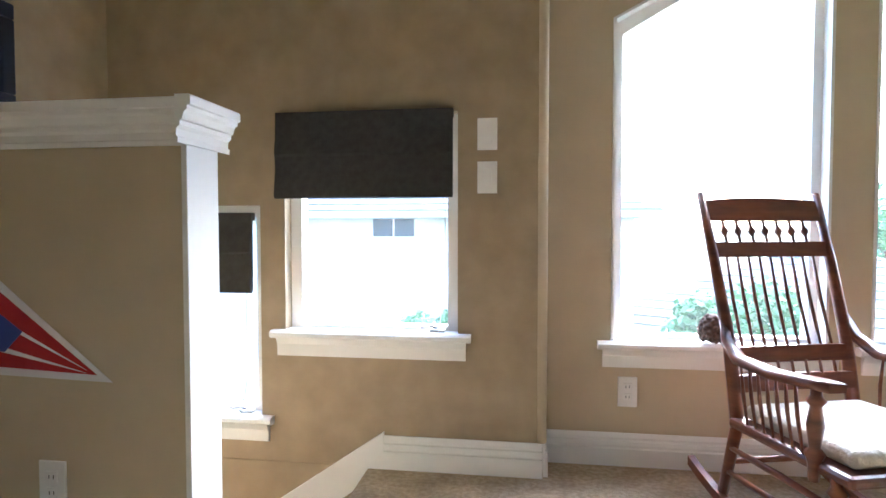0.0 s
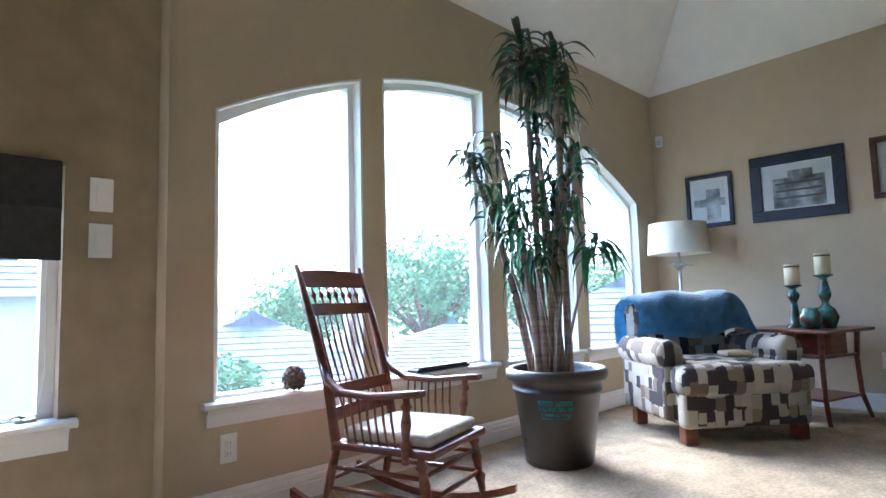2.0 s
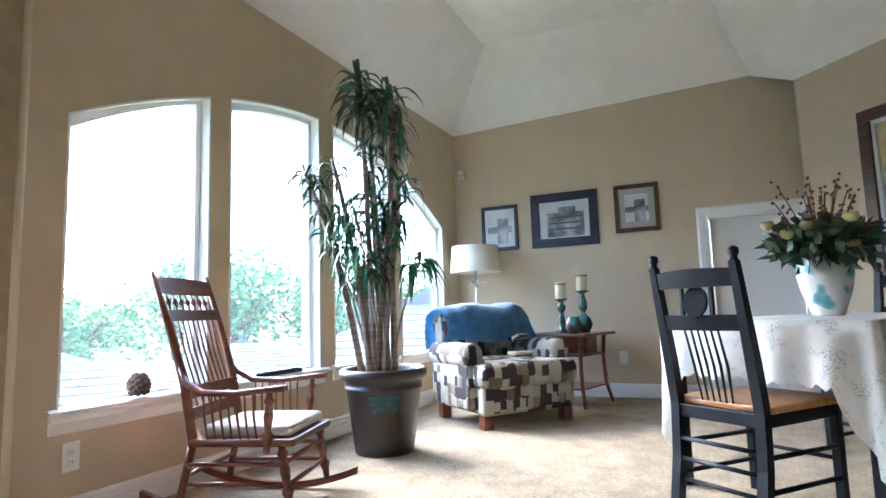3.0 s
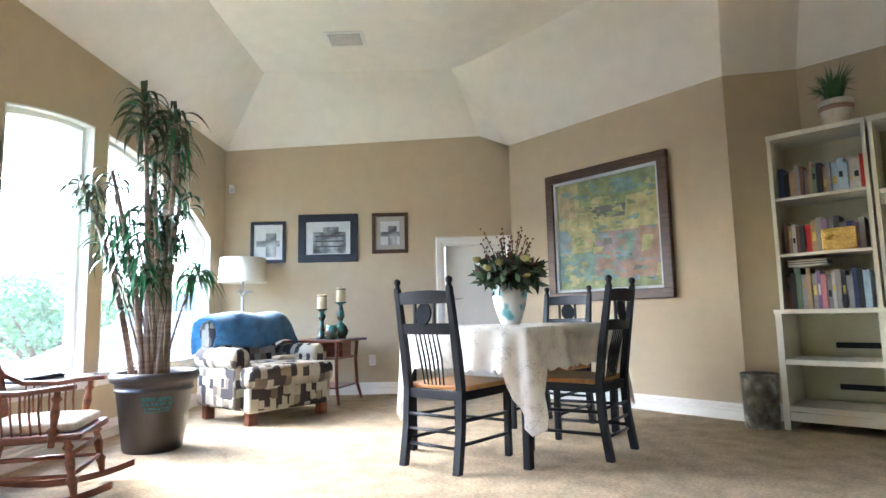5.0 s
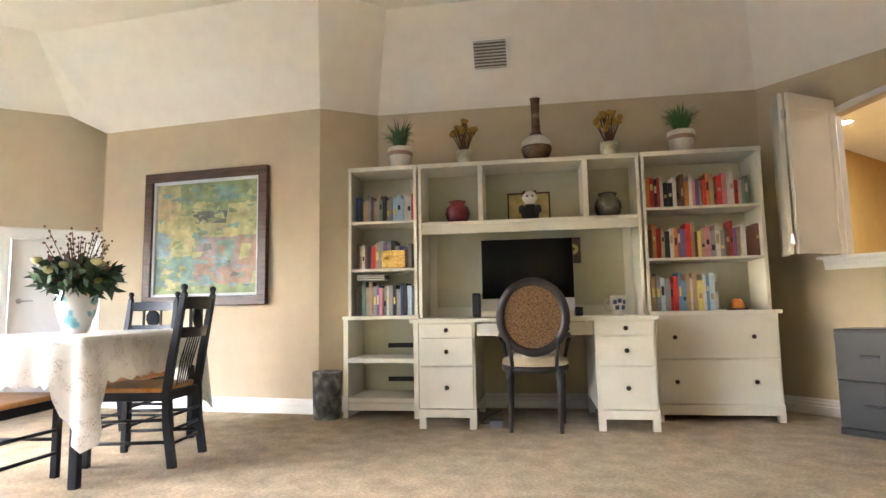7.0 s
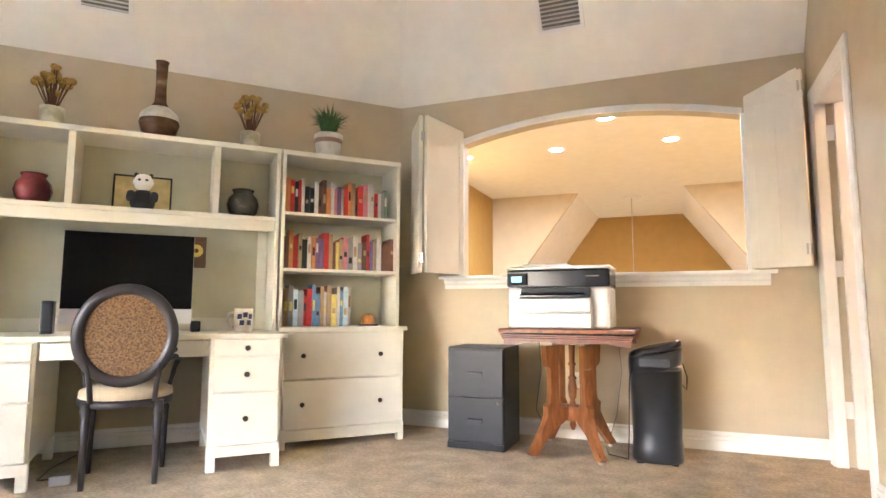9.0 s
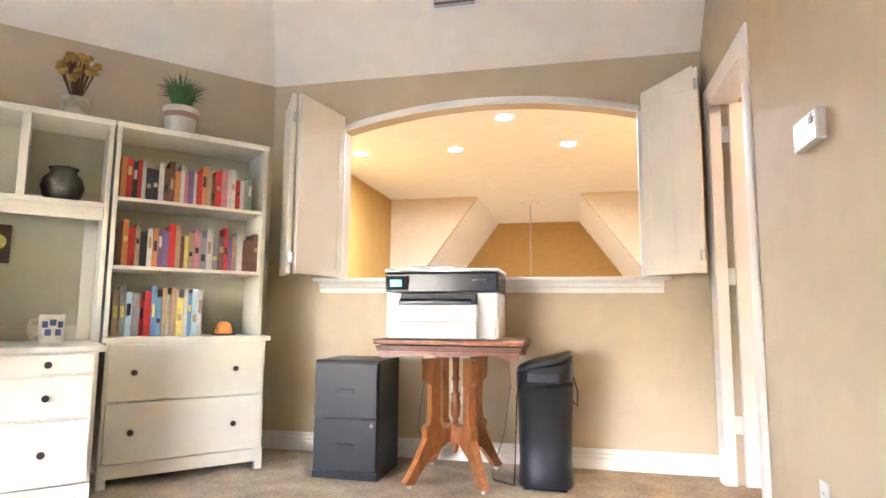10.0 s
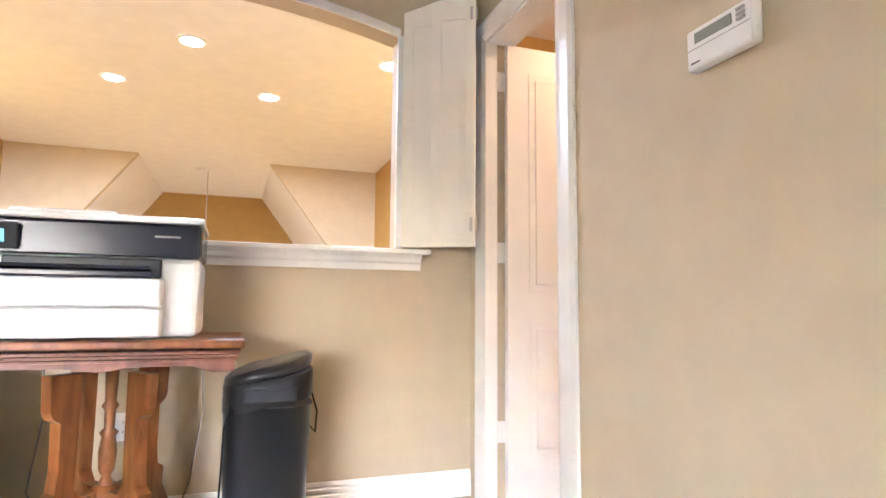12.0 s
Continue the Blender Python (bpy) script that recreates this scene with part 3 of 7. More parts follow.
part("dish", lathe([(0, -0.08), (0.08, -0.07), (0.13, -0.03), (0.14, 0)], 24), glow("lit frosted dish", (1.0, 0.60, 0.27), 1.7), ob)
lamp = new("closet_lamp", bpy.data.lights.new("closet_lamp", "POINT"))
lamp.data.energy, lamp.data.shadow_soft_size, lamp.data.color = CLOSET_WATTS, 0.1, (1.0, 0.78, 0.48)
lamp.matrix_world = Matrix.Translation((-3.45, -4.0, 2.42))

# ---- outdoors ----
GRASS = mat("lawn", (0.11, 0.13, 0.06), 0.95, vary=0.4, scale=0.8, bump=0.6, bscale=20)
solid("ground", bm_box(-400, 400, 3.2, 800, -3.4, -3.2), GRASS, "green lawns and gardens one storey down", "ground", kind="structure")
SHINGLE = mat("weathered grey shingle", (0.15, 0.15, 0.155), 0.9, vary=0.25, scale=3, bump=0.4, bscale=30)
STUCCO = mat("white stucco", (0.72, 0.70, 0.66), 0.9, vary=0.05, scale=2, bump=0.3, bscale=40)
BRICK = mat("pale brick", (0.45, 0.33, 0.27), 0.9, vary=0.2, scale=12, bump=0.3)
DARKGLASS = mat("dark window glass", (0.05, 0.07, 0.08), 0.08, vary=0.1)
def house(m, w, d, eave, ridge, body, label, wins):
    ob = thing("house", label, "house", m)
    part("wall", bm_box(-w / 2, w / 2, -d / 2, d / 2, -3.2, eave), body, ob)
    hip = d / 2 + 0.3
    rows = 16
    bm = bmesh.new()
    for i in range(rows):
        a, b = i / rows, (i + 1) / rows
        z0, z1 = eave + (ridge - eave) * a, eave + (ridge - eave) * b
        x0, y0, x1, y1 = w / 2 + 0.5 - hip * a * 1.2, d / 2 + 0.5 - hip * a * 1.3, w / 2 + 0.5 - hip * b * 1.2, d / 2 + 0.5 - hip * b * 1.3
        y0, y1, x0, x1 = max(y0, 0.02), max(y1, 0.02), max(x0, 0.05), max(x1, 0.05)
        lo = [bm.verts.new((sx * x0, sy * y0, z0 + 0.02)) for sx, sy in ((-1, -1), (1, -1), (1, 1), (-1, 1))]
        lu = [bm.verts.new((sx * x0, sy * y0, z0 - 0.01)) for sx, sy in ((-1, -1), (1, -1), (1, 1), (-1, 1))]
        hi = [bm.verts.new((sx * x1, sy * y1, z1)) for sx, sy in ((-1, -1), (1, -1), (1, 1), (-1, 1))]
        for k in range(4):
            bm.faces.new((lo[k], lo[(k + 1) % 4], hi[(k + 1) % 4], hi[k]))
            bm.faces.new((lu[k], lu[(k + 1) % 4], lo[(k + 1) % 4], lo[k]))
    bmesh.ops.recalc_face_normals(bm, faces=bm.faces[:])
    part("roof", bm, SHINGLE, ob, "grey shingled hip roof")
    part("fascia", bm_box(-w / 2 - 0.5, w / 2 + 0.5, -d / 2 - 0.5, d / 2 + 0.5, eave - 0.16, eave - 0.01, 0.01), STUCCO, ob, "white fascia board")
    for x, z, ww, hh in wins:
        f = part("window", bm_box(x - ww / 2 - 0.06, x + ww / 2 + 0.06, -d / 2 - 0.03, -d / 2 + 0.05, z - hh / 2 - 0.06, z + hh / 2 + 0.06, 0.01), STUCCO, ob)
        n = 2
        for k in range(n):
            part("pane", bm_box(x - ww / 2 + ww * k / n + 0.02, x - ww / 2 + ww * (k + 1) / n - 0.02, -d / 2 - 0.04, -d / 2 - 0.031, z - hh / 2, z + hh / 2), DARKGLASS, f, "dark glass pane")
    return ob
house(Matrix.Translation((-3.0, 17.5, 0)), 11, 8, 1.30, 3.6, STUCCO, "white stucco two storey house with a grey shingled roof", [(0.2, 0.92, 1.0, 0.4), (2.2, 0.72, 1.5, 0.95), (3.2, -1.9, 1.2, 1.2)])
house(Matrix.Translation((7.2, 15.5, 0)) @ Matrix.Rotation(radians(-32), 4, "Z"), 9, 8, -1.5, 0.75, BRICK, "low brick house with a wide grey shingled roof", [(-2.5, -2.2, 1.1, 1.0), (2, -2.2, 1.1, 1.0)])
house(Matrix.Translation((13.5, 14.0, 0)) @ Matrix.Rotation(radians(-45), 4, "Z"), 6, 6, -1.0, 0.35, BRICK, "low brick house with a grey hip roof", [(-1.2, -1.9, 1.0, 1.0), (1.5, -1.9, 1.0, 1.0)])
house(Matrix.Translation((13.0, 6.6, 0)) @ Matrix.Rotation(radians(-62), 4, "Z"), 9, 7, -0.7, 1.5, STUCCO, "pale house with a broad shingled roof close by", [(-2, -1.9, 1.0, 1.0)])
LEAFMATS = [mat("leaf green", (0.13, 0.25, 0.09), 0.7, vary=0.4, scale=1.5), mat("light leaf green", (0.20, 0.33, 0.14), 0.7, vary=0.35, scale=1.5)]
BARK = mat("bark", (0.16, 0.11, 0.07), 0.9, vary=0.4, scale=8, bump=0.8)
def tree(x, y, base, h, r, seed, label):
    rnd = random.Random(seed)
    ob = thing("tree", label, "tree", Matrix.Translation((x, y, base)))
    bm = tube([(0, 0, 0), (0.1, 0, h * 0.3), (0.0, 0.1, h * 0.6)], [r * 0.09, r * 0.07, r * 0.04], 8)
    for k in range(6):
        a = k * 1.05 + rnd.random()
        tube([(0.05, 0, h * 0.35), (math.cos(a) * r * 0.4, math.sin(a) * r * 0.4, h * 0.6), (math.cos(a) * r * 0.65, math.sin(a) * r * 0.65, h * 0.75)], [r * 0.04, r * 0.025, r * 0.01], 6, bm)
    part("trunk", bm, BARK, ob)
    verts, faces = [], []
    lobes = [(rnd.uniform(-0.55, 0.55) * r, rnd.uniform(-0.55, 0.55) * r, h * rnd.uniform(0.5, 0.86), r * rnd.uniform(0.28, 0.5)) for k in range(16)]
    for k in range(9000):
        cx, cy, cz, cr = lobes[k % len(lobes)]
        d = Vector((rnd.gauss(0, 1), rnd.gauss(0, 1), rnd.gauss(0, 1))).normalized() * cr * rnd.uniform(0.6, 1.08)
        p = Vector((cx, cy, cz)) + d
        s = rnd.uniform(0.06, 0.14) * (r / 3) ** 0.5
        u = Vector((rnd.gauss(0, 1), rnd.gauss(0, 1), rnd.gauss(0, 0.6))).normalized() * s
        w = u.cross(Vector((rnd.gauss(0, 1), rnd.gauss(0, 1), rnd.gauss(0, 1)))).normalized() * s * 0.6
        n = len(verts)
        verts += [p - u, p + w, p + u, p - w]
        faces.append((n, n + 1, n + 2, n + 3))
    me = bpy.data.meshes.new("crown")
    me.from_pydata(verts, [], faces)
    for m in LEAFMATS:
        me.materials.append(m)
    for i, f in enumerate(me.polygons):
        f.material_index = (i * 7 // 3) % 2
    c = new("crown", me)
    c.parent = ob
    tagged(c, "leafy green crown", kind="stuff")
tree(17.0, 19.0, -3.2, 6.6, 3.9, 3, "full green tree behind the neighbouring roofs")
tree(21.5, 16.5, -3.2, 6.0, 3.6, 4, "full green tree beyond the low house")
tree(16.0, 27.0, -3.2, 5.6, 3.4, 5, "green tree beyond the wide roof")
tree(3.6, 10.5, -3.2, 3.2, 1.5, 6, "small green garden tree below the window")
tree(-1.2, 11.6, -3.2, 2.6, 1.3, 7, "low green shrub before the white house")
tree(26, 13, -3.2, 6.5, 3.6, 8, "green tree in the distance")

# ---- wall hangings and fixtures ----
def ramp_mat(name, stops, scale, kind="noise", rough=0.5, detail=4.0, stretch=(1, 1, 1), distort=0.0):
    m = bpy.data.materials.new(name)
    m.use_nodes = True
    nt = m.node_tree
    b = nt.nodes["Principled BSDF"]
    b.inputs["Roughness"].default_value = rough
    tc, mp = nt.nodes.new("ShaderNodeTexCoord"), nt.nodes.new("ShaderNodeMapping")
    mp.inputs["Scale"].default_value = stretch
    nt.links.new(tc.outputs["Object"], mp.inputs[0])
    if kind == "voronoi":
        t = nt.nodes.new("ShaderNodeTexVoronoi")
        t.distance = "CHEBYCHEV"
        out = t.outputs["Color"]
    elif kind == "wave":
        t = nt.nodes.new("ShaderNodeTexWave")
        t.inputs["Distortion"].default_value, t.inputs["Detail"].default_value = distort, detail
        out = t.outputs[0]
    else:
        t = nt.nodes.new("ShaderNodeTexNoise")
        t.inputs["Detail"].default_value, t.inputs["Distortion"].default_value = detail, distort
        out = t.outputs[0]
    t.inputs["Scale"].default_value = scale
    nt.links.new(mp.outputs[0], t.inputs["Vector"])
    r = nt.nodes.new("ShaderNodeValToRGB")
    els = r.color_ramp.elements
    while len(els) < len(stops):
        els.new(0.5)
    for e, (p, c) in zip(els, stops):
        e.position, e.color = p, (*c, 1)
    if kind == "voronoi":
        r.color_ramp.interpolation = "CONSTANT"
    nt.links.new(out, r.inputs[0])
    nt.links.new(r.outputs[0], b.inputs["Base Color"])
    return m

WALNUT = ramp_mat("dark walnut", [(0.3, (0.05, 0.025, 0.015)), (0.7, (0.11, 0.055, 0.03))], 6, "noise", 0.4, 6, (1, 1, 8))
NAVY = mat("navy black frame paint", (0.022, 0.026, 0.045), 0.45, vary=0.2)
MATBOARD = mat("grey mat board", (0.42, 0.40, 0.36), 0.9, vary=0.03)
PALEMAT = mat("pale mat board", (0.66, 0.68, 0.7), 0.9, vary=0.03)
PHOTO = ramp_mat("grey photograph", [(0.30, (0.05, 0.05, 0.055)), (0.5, (0.22, 0.23, 0.24)), (0.75, (0.62, 0.64, 0.66))], 9, "noise", 0.25, 8)
SKYPHOTO = ramp_mat("pale sky in a photograph", [(0.3, (0.55, 0.57, 0.58)), (0.7, (0.72, 0.74, 0.76))], 4, "noise", 0.25)
INK = mat("dark printed ink", (0.07, 0.07, 0.075), 0.4, vary=0.3)

def picture(name, m, w, h, fw, wood, label, depth=0.025, lip=0.0, content=None, board=MATBOARD, mw=0.05):
    """A framed picture, centred on m; x to its right as seen, y out of the wall."""
    ob = thing(name, label, "picture", m)
    for i, (x0, x1, z0, z1) in enumerate(((-w / 2, w / 2, h / 2 - fw, h / 2), (-w / 2, w / 2, -h / 2, -h / 2 + fw), (-w / 2, -w / 2 + fw, -h / 2 + fw, h / 2 - fw), (w / 2 - fw, w / 2, -h / 2 + fw, h / 2 - fw))):
        bar = bm_box(x0, x1, 0.002, depth, z0, z1, min(0.006, fw / 4))
        part("frame_bar", bar, wood, ob)
        if lip:
            f = lip
            hz = i < 2
            part("inner_lip", bm_box(x0 + (fw * 0.8 if hz else (fw * 0.6 if i == 2 else 0)), x1 - (fw * 0.8 if hz else (fw * 0.6 if i == 3 else 0)), 0.002, depth * 0.6, z0 + (fw * 0.55 if i == 1 else 0) - (f if i == 0 else 0), z1 - (fw * 0.55 if i == 0 else 0) + (f if i == 1 else 0), 0.002) if hz else bm_box(x0 + (fw * 0.5 if i == 2 else -f), x1 + (f if i == 2 else -fw * 0.5), 0.002, depth * 0.6 - 0.001, z0 - f, z1 + f, 0.002), PALEMAT, ob, "pale inner slip")
    part("mat_board", bm_box(-w / 2 + fw * 0.5, w / 2 - fw * 0.5, 0.003, 0.008, -h / 2 + fw * 0.5, h / 2 - fw * 0.5), board, ob)
    if content:
        content(ob, w - 2 * fw - 2 * mw, h - 2 * fw - 2 * mw)
    return ob
def photo_building(ob, w, h):
    part("photograph", bm_box(-w / 2, w / 2, 0.0085, 0.0095, -h / 2, h / 2), SKYPHOTO, ob)
    part("pictured_building", bm_box(-w * 0.42, w * 0.36, 0.0096, 0.0102, -h * 0.5, h * 0.2), PHOTO, ob)
    part("pictured_tower", bm_box(-w * 0.25, w * 0.12, 0.0096, 0.0103, h * 0.2, h * 0.36), PHOTO, ob)
    for k in range(3):
        part("pictured_band", bm_box(-w * 0.38, w * 0.32, 0.0103, 0.0107, -h * 0.3 + k * h * 0.17, -h * 0.25 + k * h * 0.17), INK, ob)
def photo_plain(ob, w, h):
    part("photograph", bm_box(-w / 2, w / 2, 0.0085, 0.0095, -h / 2, h / 2), SKYPHOTO, ob)
    part("pictured_shape", bm_box(-w * 0.35, w * 0.1, 0.0096, 0.0102, -h * 0.5, h * 0.3), PHOTO, ob)
    part("pictured_shape", bm_box(-w * 0.5, w * 0.5, 0.0102, 0.0106, -h * 0.15, h * 0.05), PHOTO, ob)
east = Matrix.Rotation(radians(90), 4, "Z")
picture("framed_photograph", Matrix.Translation((XE, 2.295, 1.665)) @ east, 0.39, 0.46, 0.035, NAVY, "small dark framed photograph with a pale mat", board=PALEMAT, content=photo_plain, mw=0.03)
picture("framed_photograph", Matrix.Translation((XE, 1.63, 1.698)) @ east, 0.66, 0.535, 0.085, NAVY, "large navy framed photograph of an old building", board=PALEMAT, content=photo_building, mw=0.012)
picture("framed_photograph", Matrix.Translation((XE, 0.945, 1.74)) @ east, 0.40, 0.45, 0.04, WALNUT, "dark wood framed photograph with a grey mat", content=photo_plain, mw=0.055)

def patches(ob, w, h):
    w = -w
    rnd = random.Random(11)
    cols = dict(y=(0.55, 0.52, 0.24), g=(0.26, 0.34, 0.16), t=(0.20, 0.36, 0.34), r=(0.42, 0.25, 0.20), p=(0.34, 0.26, 0.30), b=(0.25, 0.38, 0.50), k=(0.10, 0.11, 0.14), o=(0.50, 0.40, 0.22))
    M = {k: mat("oil paint " + k, tuple(0.72 * v + 0.24 * w for v, w in zip(c, (0.36, 0.34, 0.17))), 0.5, vary=0.35, scale=9, bump=0.7, bscale=45) for k, c in cols.items()}
    blocks = [(-0.5, 0.5, -0.5, 0.5, "y"), (-0.5, -0.3, 0.15, 0.42, "o"), (-0.5, 0.1, -0.5, -0.15, "t"), (-0.5, -0.36, -0.15, 0.08, "b"), (-0.25, 0.5, 0.2, 0.5, "g"), (0.05, 0.3, 0.3, 0.45, "t"), (-0.12, 0.22, 0.12, 0.24, "k"), (0.2, 0.5, 0.0, 0.3, "y"), (-0.1, 0.5, -0.3, 0.0, "p"), (0.3, 0.5, -0.25, 0.02, "r"), (0.1, 0.45, -0.42, -0.28, "r"), (0.12, 0.25, -0.25, -0.02, "t"), (-0.1, 0.08, -0.34, -0.16, "r"), (0.05, 0.22, -0.24, -0.17, "b"), (0.34, 0.42, -0.2, -0.08, "y"), (-0.5, 0.5, -0.5, -0.42, "g")]
    for i in range(170):
        x, z = rnd.uniform(-0.46, 0.42), rnd.uniform(-0.46, 0.42)
        blocks.append((x, x + rnd.uniform(0.02, 0.09), z, z + rnd.uniform(0.012, 0.045), ("rptkb" if x > -0.1 and z < 0 else "ygoyt")[rnd.randrange(5)]))
    for i, (x0, x1, z0, z1, c) in enumerate(blocks):
        x1, z1 = min(x1, 0.5), min(z1, 0.5)
        y = 0.009 + i * 0.00012
        bm = bmesh.new()
        jit = [rnd.uniform(-0.022, 0.022) if i else 0 for _ in range(8)]
        cl = lambda q: max(-0.5, min(0.5, q))
        bm.faces.new([bm.verts.new((cl(a + jit[2 * k]) * w, y, cl(b + jit[2 * k + 1]) * h)) for k, (a, b) in enumerate(((x0, z0), (x0, z1), (x1, z1), (x1, z0)))])
        part("paint_patch", bm, M[c], ob)
picture("oil_painting", FP @ Matrix.Translation((1.125, 0.0, 1.545)), 1.28, 1.24, 0.085, WALNUT, "large yellow and green oil painting in a dark wood frame", 0.055, 0.025, patches, mw=0.015)

VENTG = mat("grey vent paint", (0.60, 0.58, 0.53), 0.5)
def register(name, m, w, h, label, n=9):
    ob = thing(name, label, "air vent", m)
    for x0, x1, z0, z1 in ((-w / 2, w / 2, h / 2 - 0.03, h / 2), (-w / 2, w / 2, -h / 2, -h / 2 + 0.03), (-w / 2, -w / 2 + 0.03, -h / 2 + 0.03, h / 2 - 0.03), (w / 2 - 0.03, w / 2, -h / 2 + 0.03, h / 2 - 0.03)):
        part("rim", bm_box(x0, x1, 0.0, 0.012, z0, z1, 0.003), TRIM, ob)
    # No duct is built: the plate's dark colour gives the shade between slats.
    part("backing", bm_box(-w / 2 + 0.02, w / 2 - 0.02, 0.001, 0.003, -h / 2 + 0.02, h / 2 - 0.02), mat("vent shadow", (0.17, 0.16, 0.14), 0.9), ob, "dark plate coloured as the shade behind the slats")
    for k in range(n):
        z = -h / 2 + 0.04 + (h - 0.08) * k / (n - 1)
        bm = bm_box(-w / 2 + 0.03, w / 2 - 0.03, -0.001, 0.001, -0.006, 0.006)
        bm.transform(Matrix.Translation((0, 0.008, z)) @ Matrix.Rotation(radians(40), 4, "X"))
        part("slat", bm, VENTG, ob)
def on_cove(p, d_in, frac, yaw):
    """A place on the cove; yaw: the way the wall faces; frac: how far up the slope."""
    n = Vector((math.cos(radians(yaw)), math.sin(radians(yaw))))
    q = Vector(p) + n * d_in * frac
    tilt = math.degrees(math.atan2(d_in, TOP - PLATE))
    return Matrix.Translation((*q, PLATE + (TOP - PLATE) * frac)) @ Matrix.Rotation(radians(yaw - 90), 4, "Z") @ Matrix.Rotation(radians(-tilt), 4, "X")
register("ceiling_vent", Matrix.Translation((3.48, 1.22, TOP)) @ Matrix.Rotation(radians(90), 4, "Z") @ Matrix.Rotation(radians(-90), 4, "X"), 0.36, 0.30, "white slatted ceiling vent")
register("ceiling_vent", on_cove(HW + HU * 2.13, 0.58, 0.52, 137), 0.34, 0.30, "white slatted vent in the cove above the desk")
register("ceiling_vent", on_cove((-0.98, YS), 0.58, 0.62, 90), 0.34, 0.32, "white slatted vent in the cove above the opening")

ob = thing("thermostat", "white plastic thermostat with a grey display", "thermostat", Matrix.Translation((XT, -3.195, 1.602)) @ Matrix.Rotation(radians(-90), 4, "Z"))
part("case", bm_box(-0.105, 0.105, 0, 0.035, -0.055, 0.055, 0.008), TRIM, ob)
part("display", bm_box(-0.045, 0.075, 0.034, 0.037, 0.012, 0.04, 0.001), mat("grey display", (0.24, 0.26, 0.22), 0.3), ob, "grey liquid crystal display")
for z in (0.014, 0.026, 0.038):
    part("button", bm_box(-0.085, -0.06, 0.034, 0.039, z - 0.004, z + 0.004, 0.001), MATBOARD, ob)
part("flap_line", bm_box(-0.1, 0.1, 0.034, 0.0358, -0.002, 0.0), MATBOARD, ob)
part("mark", bm_box(0.06, 0.09, 0.034, 0.0362, -0.04, -0.036), INK, ob)
ob = thing("motion_sensor", "small white motion sensor high in the corner", "sensor", Matrix.Translation((XE - 0.002, 2.70, 2.27)) @ Matrix.Rotation(radians(90), 4, "Z"))
part("case", bm_box(-0.03, 0.03, 0, 0.045, -0.05, 0.05, 0.01), TRIM, ob)
part("lens", bm_box(-0.02, 0.02, 0.04, 0.05, -0.035, 0.005, 0.006), PALEMAT, ob)

# pennant on the half wall
ob = thing("pennant", "red pennant with white edging and a blue patch", "pennant", Matrix.Translation((-0.03, 1.738, 0)))
RED, WHITEC, BLUE = mat("red felt", (0.45, 0.03, 0.035), 0.9, vary=0.15), mat("white felt", (0.8, 0.78, 0.76), 0.9), mat("blue felt", (0.06, 0.08, 0.28), 0.9)
def tri(name, pts, y, material):
    bm = bmesh.new()
    a = [bm.verts.new((x, y, z)) for x, z in pts]
    b = [bm.verts.new((x, y - 0.0015, z)) for x, z in pts]
    bm.faces.new(a), bm.faces.new(b)
    for i in range(len(pts)):
        bm.faces.new((a[i], a[(i + 1) % len(pts)], b[(i + 1) % len(pts)], b[i]))
    bmesh.ops.recalc_face_normals(bm, faces=bm.faces[:])
    part(name, bm, material, ob)
tri("edging", [(-0.695, 0.545), (-1.30, 1.03), (-1.30, 0.56)], 0, WHITEC)
tri("field", [(-0.735, 0.562), (-1.30, 0.99), (-1.30, 0.585)], -0.002, RED)
tri("patch", [(-0.93, 0.66), (-1.1, 0.78), (-1.1, 0.62), (-0.98, 0.61)], -0.004, BLUE)
tri("stripe", [(-0.76, 0.573), (-1.3, 0.85), (-1.3, 0.82)], -0.0036, WHITEC)
tri("stripe", [(-0.76, 0.566), (-1.3, 0.70), (-1.3, 0.67)], -0.0036, WHITEC)
picture("framed_photograph", Matrix.Translation((-1.42, 2.03, 1.46)) @ Matrix.Rotation(radians(-90), 4, "Z"), 0.3, 0.34, 0.05, NAVY, "dark framed picture on the stair wall", content=photo_plain)

# ---- wall unit and desk ----
BACKP = mat("pale sage back panel", (0.58, 0.55, 0.38), 0.5, vary=0.04)
KNOB = mat("dark bronze knob", (0.06, 0.045, 0.035), 0.35, 0.8, vary=0.2)
def knob(parent, x, y, z):
    part("knob", lathe([(0, 0), (0.008, 0), (0.008, 0.012), (0.016, 0.018), (0.016, 0.026), (0.008, 0.03), (0, 0.03)], 14, None, Matrix.Translation((x, y, z)) @ Matrix.Rotation(radians(-90), 4, "X")), KNOB, parent, "dark bronze knob")
def drawer(parent, x0, x1, y, z0, z1, knobs):
    d = part("drawer", bm_box(x0 + 0.003, x1 - 0.003, y - 0.01, y + 0.012, z0 + 0.003, z1 - 0.003, 0.003), IVORY, parent)
    for kx in knobs:
        knob(d, kx, y + 0.011, (z0 + z1) / 2)
UB, UF = -0.44, -0.08
def uprights(parent, xs, y0, y1, z0, z1, t=0.025):
    for x in xs:
        part("side_panel", bm_box(x - t / 2, x + t / 2, y0, y1, z0, z1, 0.002), IVORY, parent)
def board(parent, x0, x1, y0, y1, z, t=0.022, name="shelf"):
    part(name, bm_box(x0, x1, y0, y1, z - t, z, 0.003), IVORY, parent)
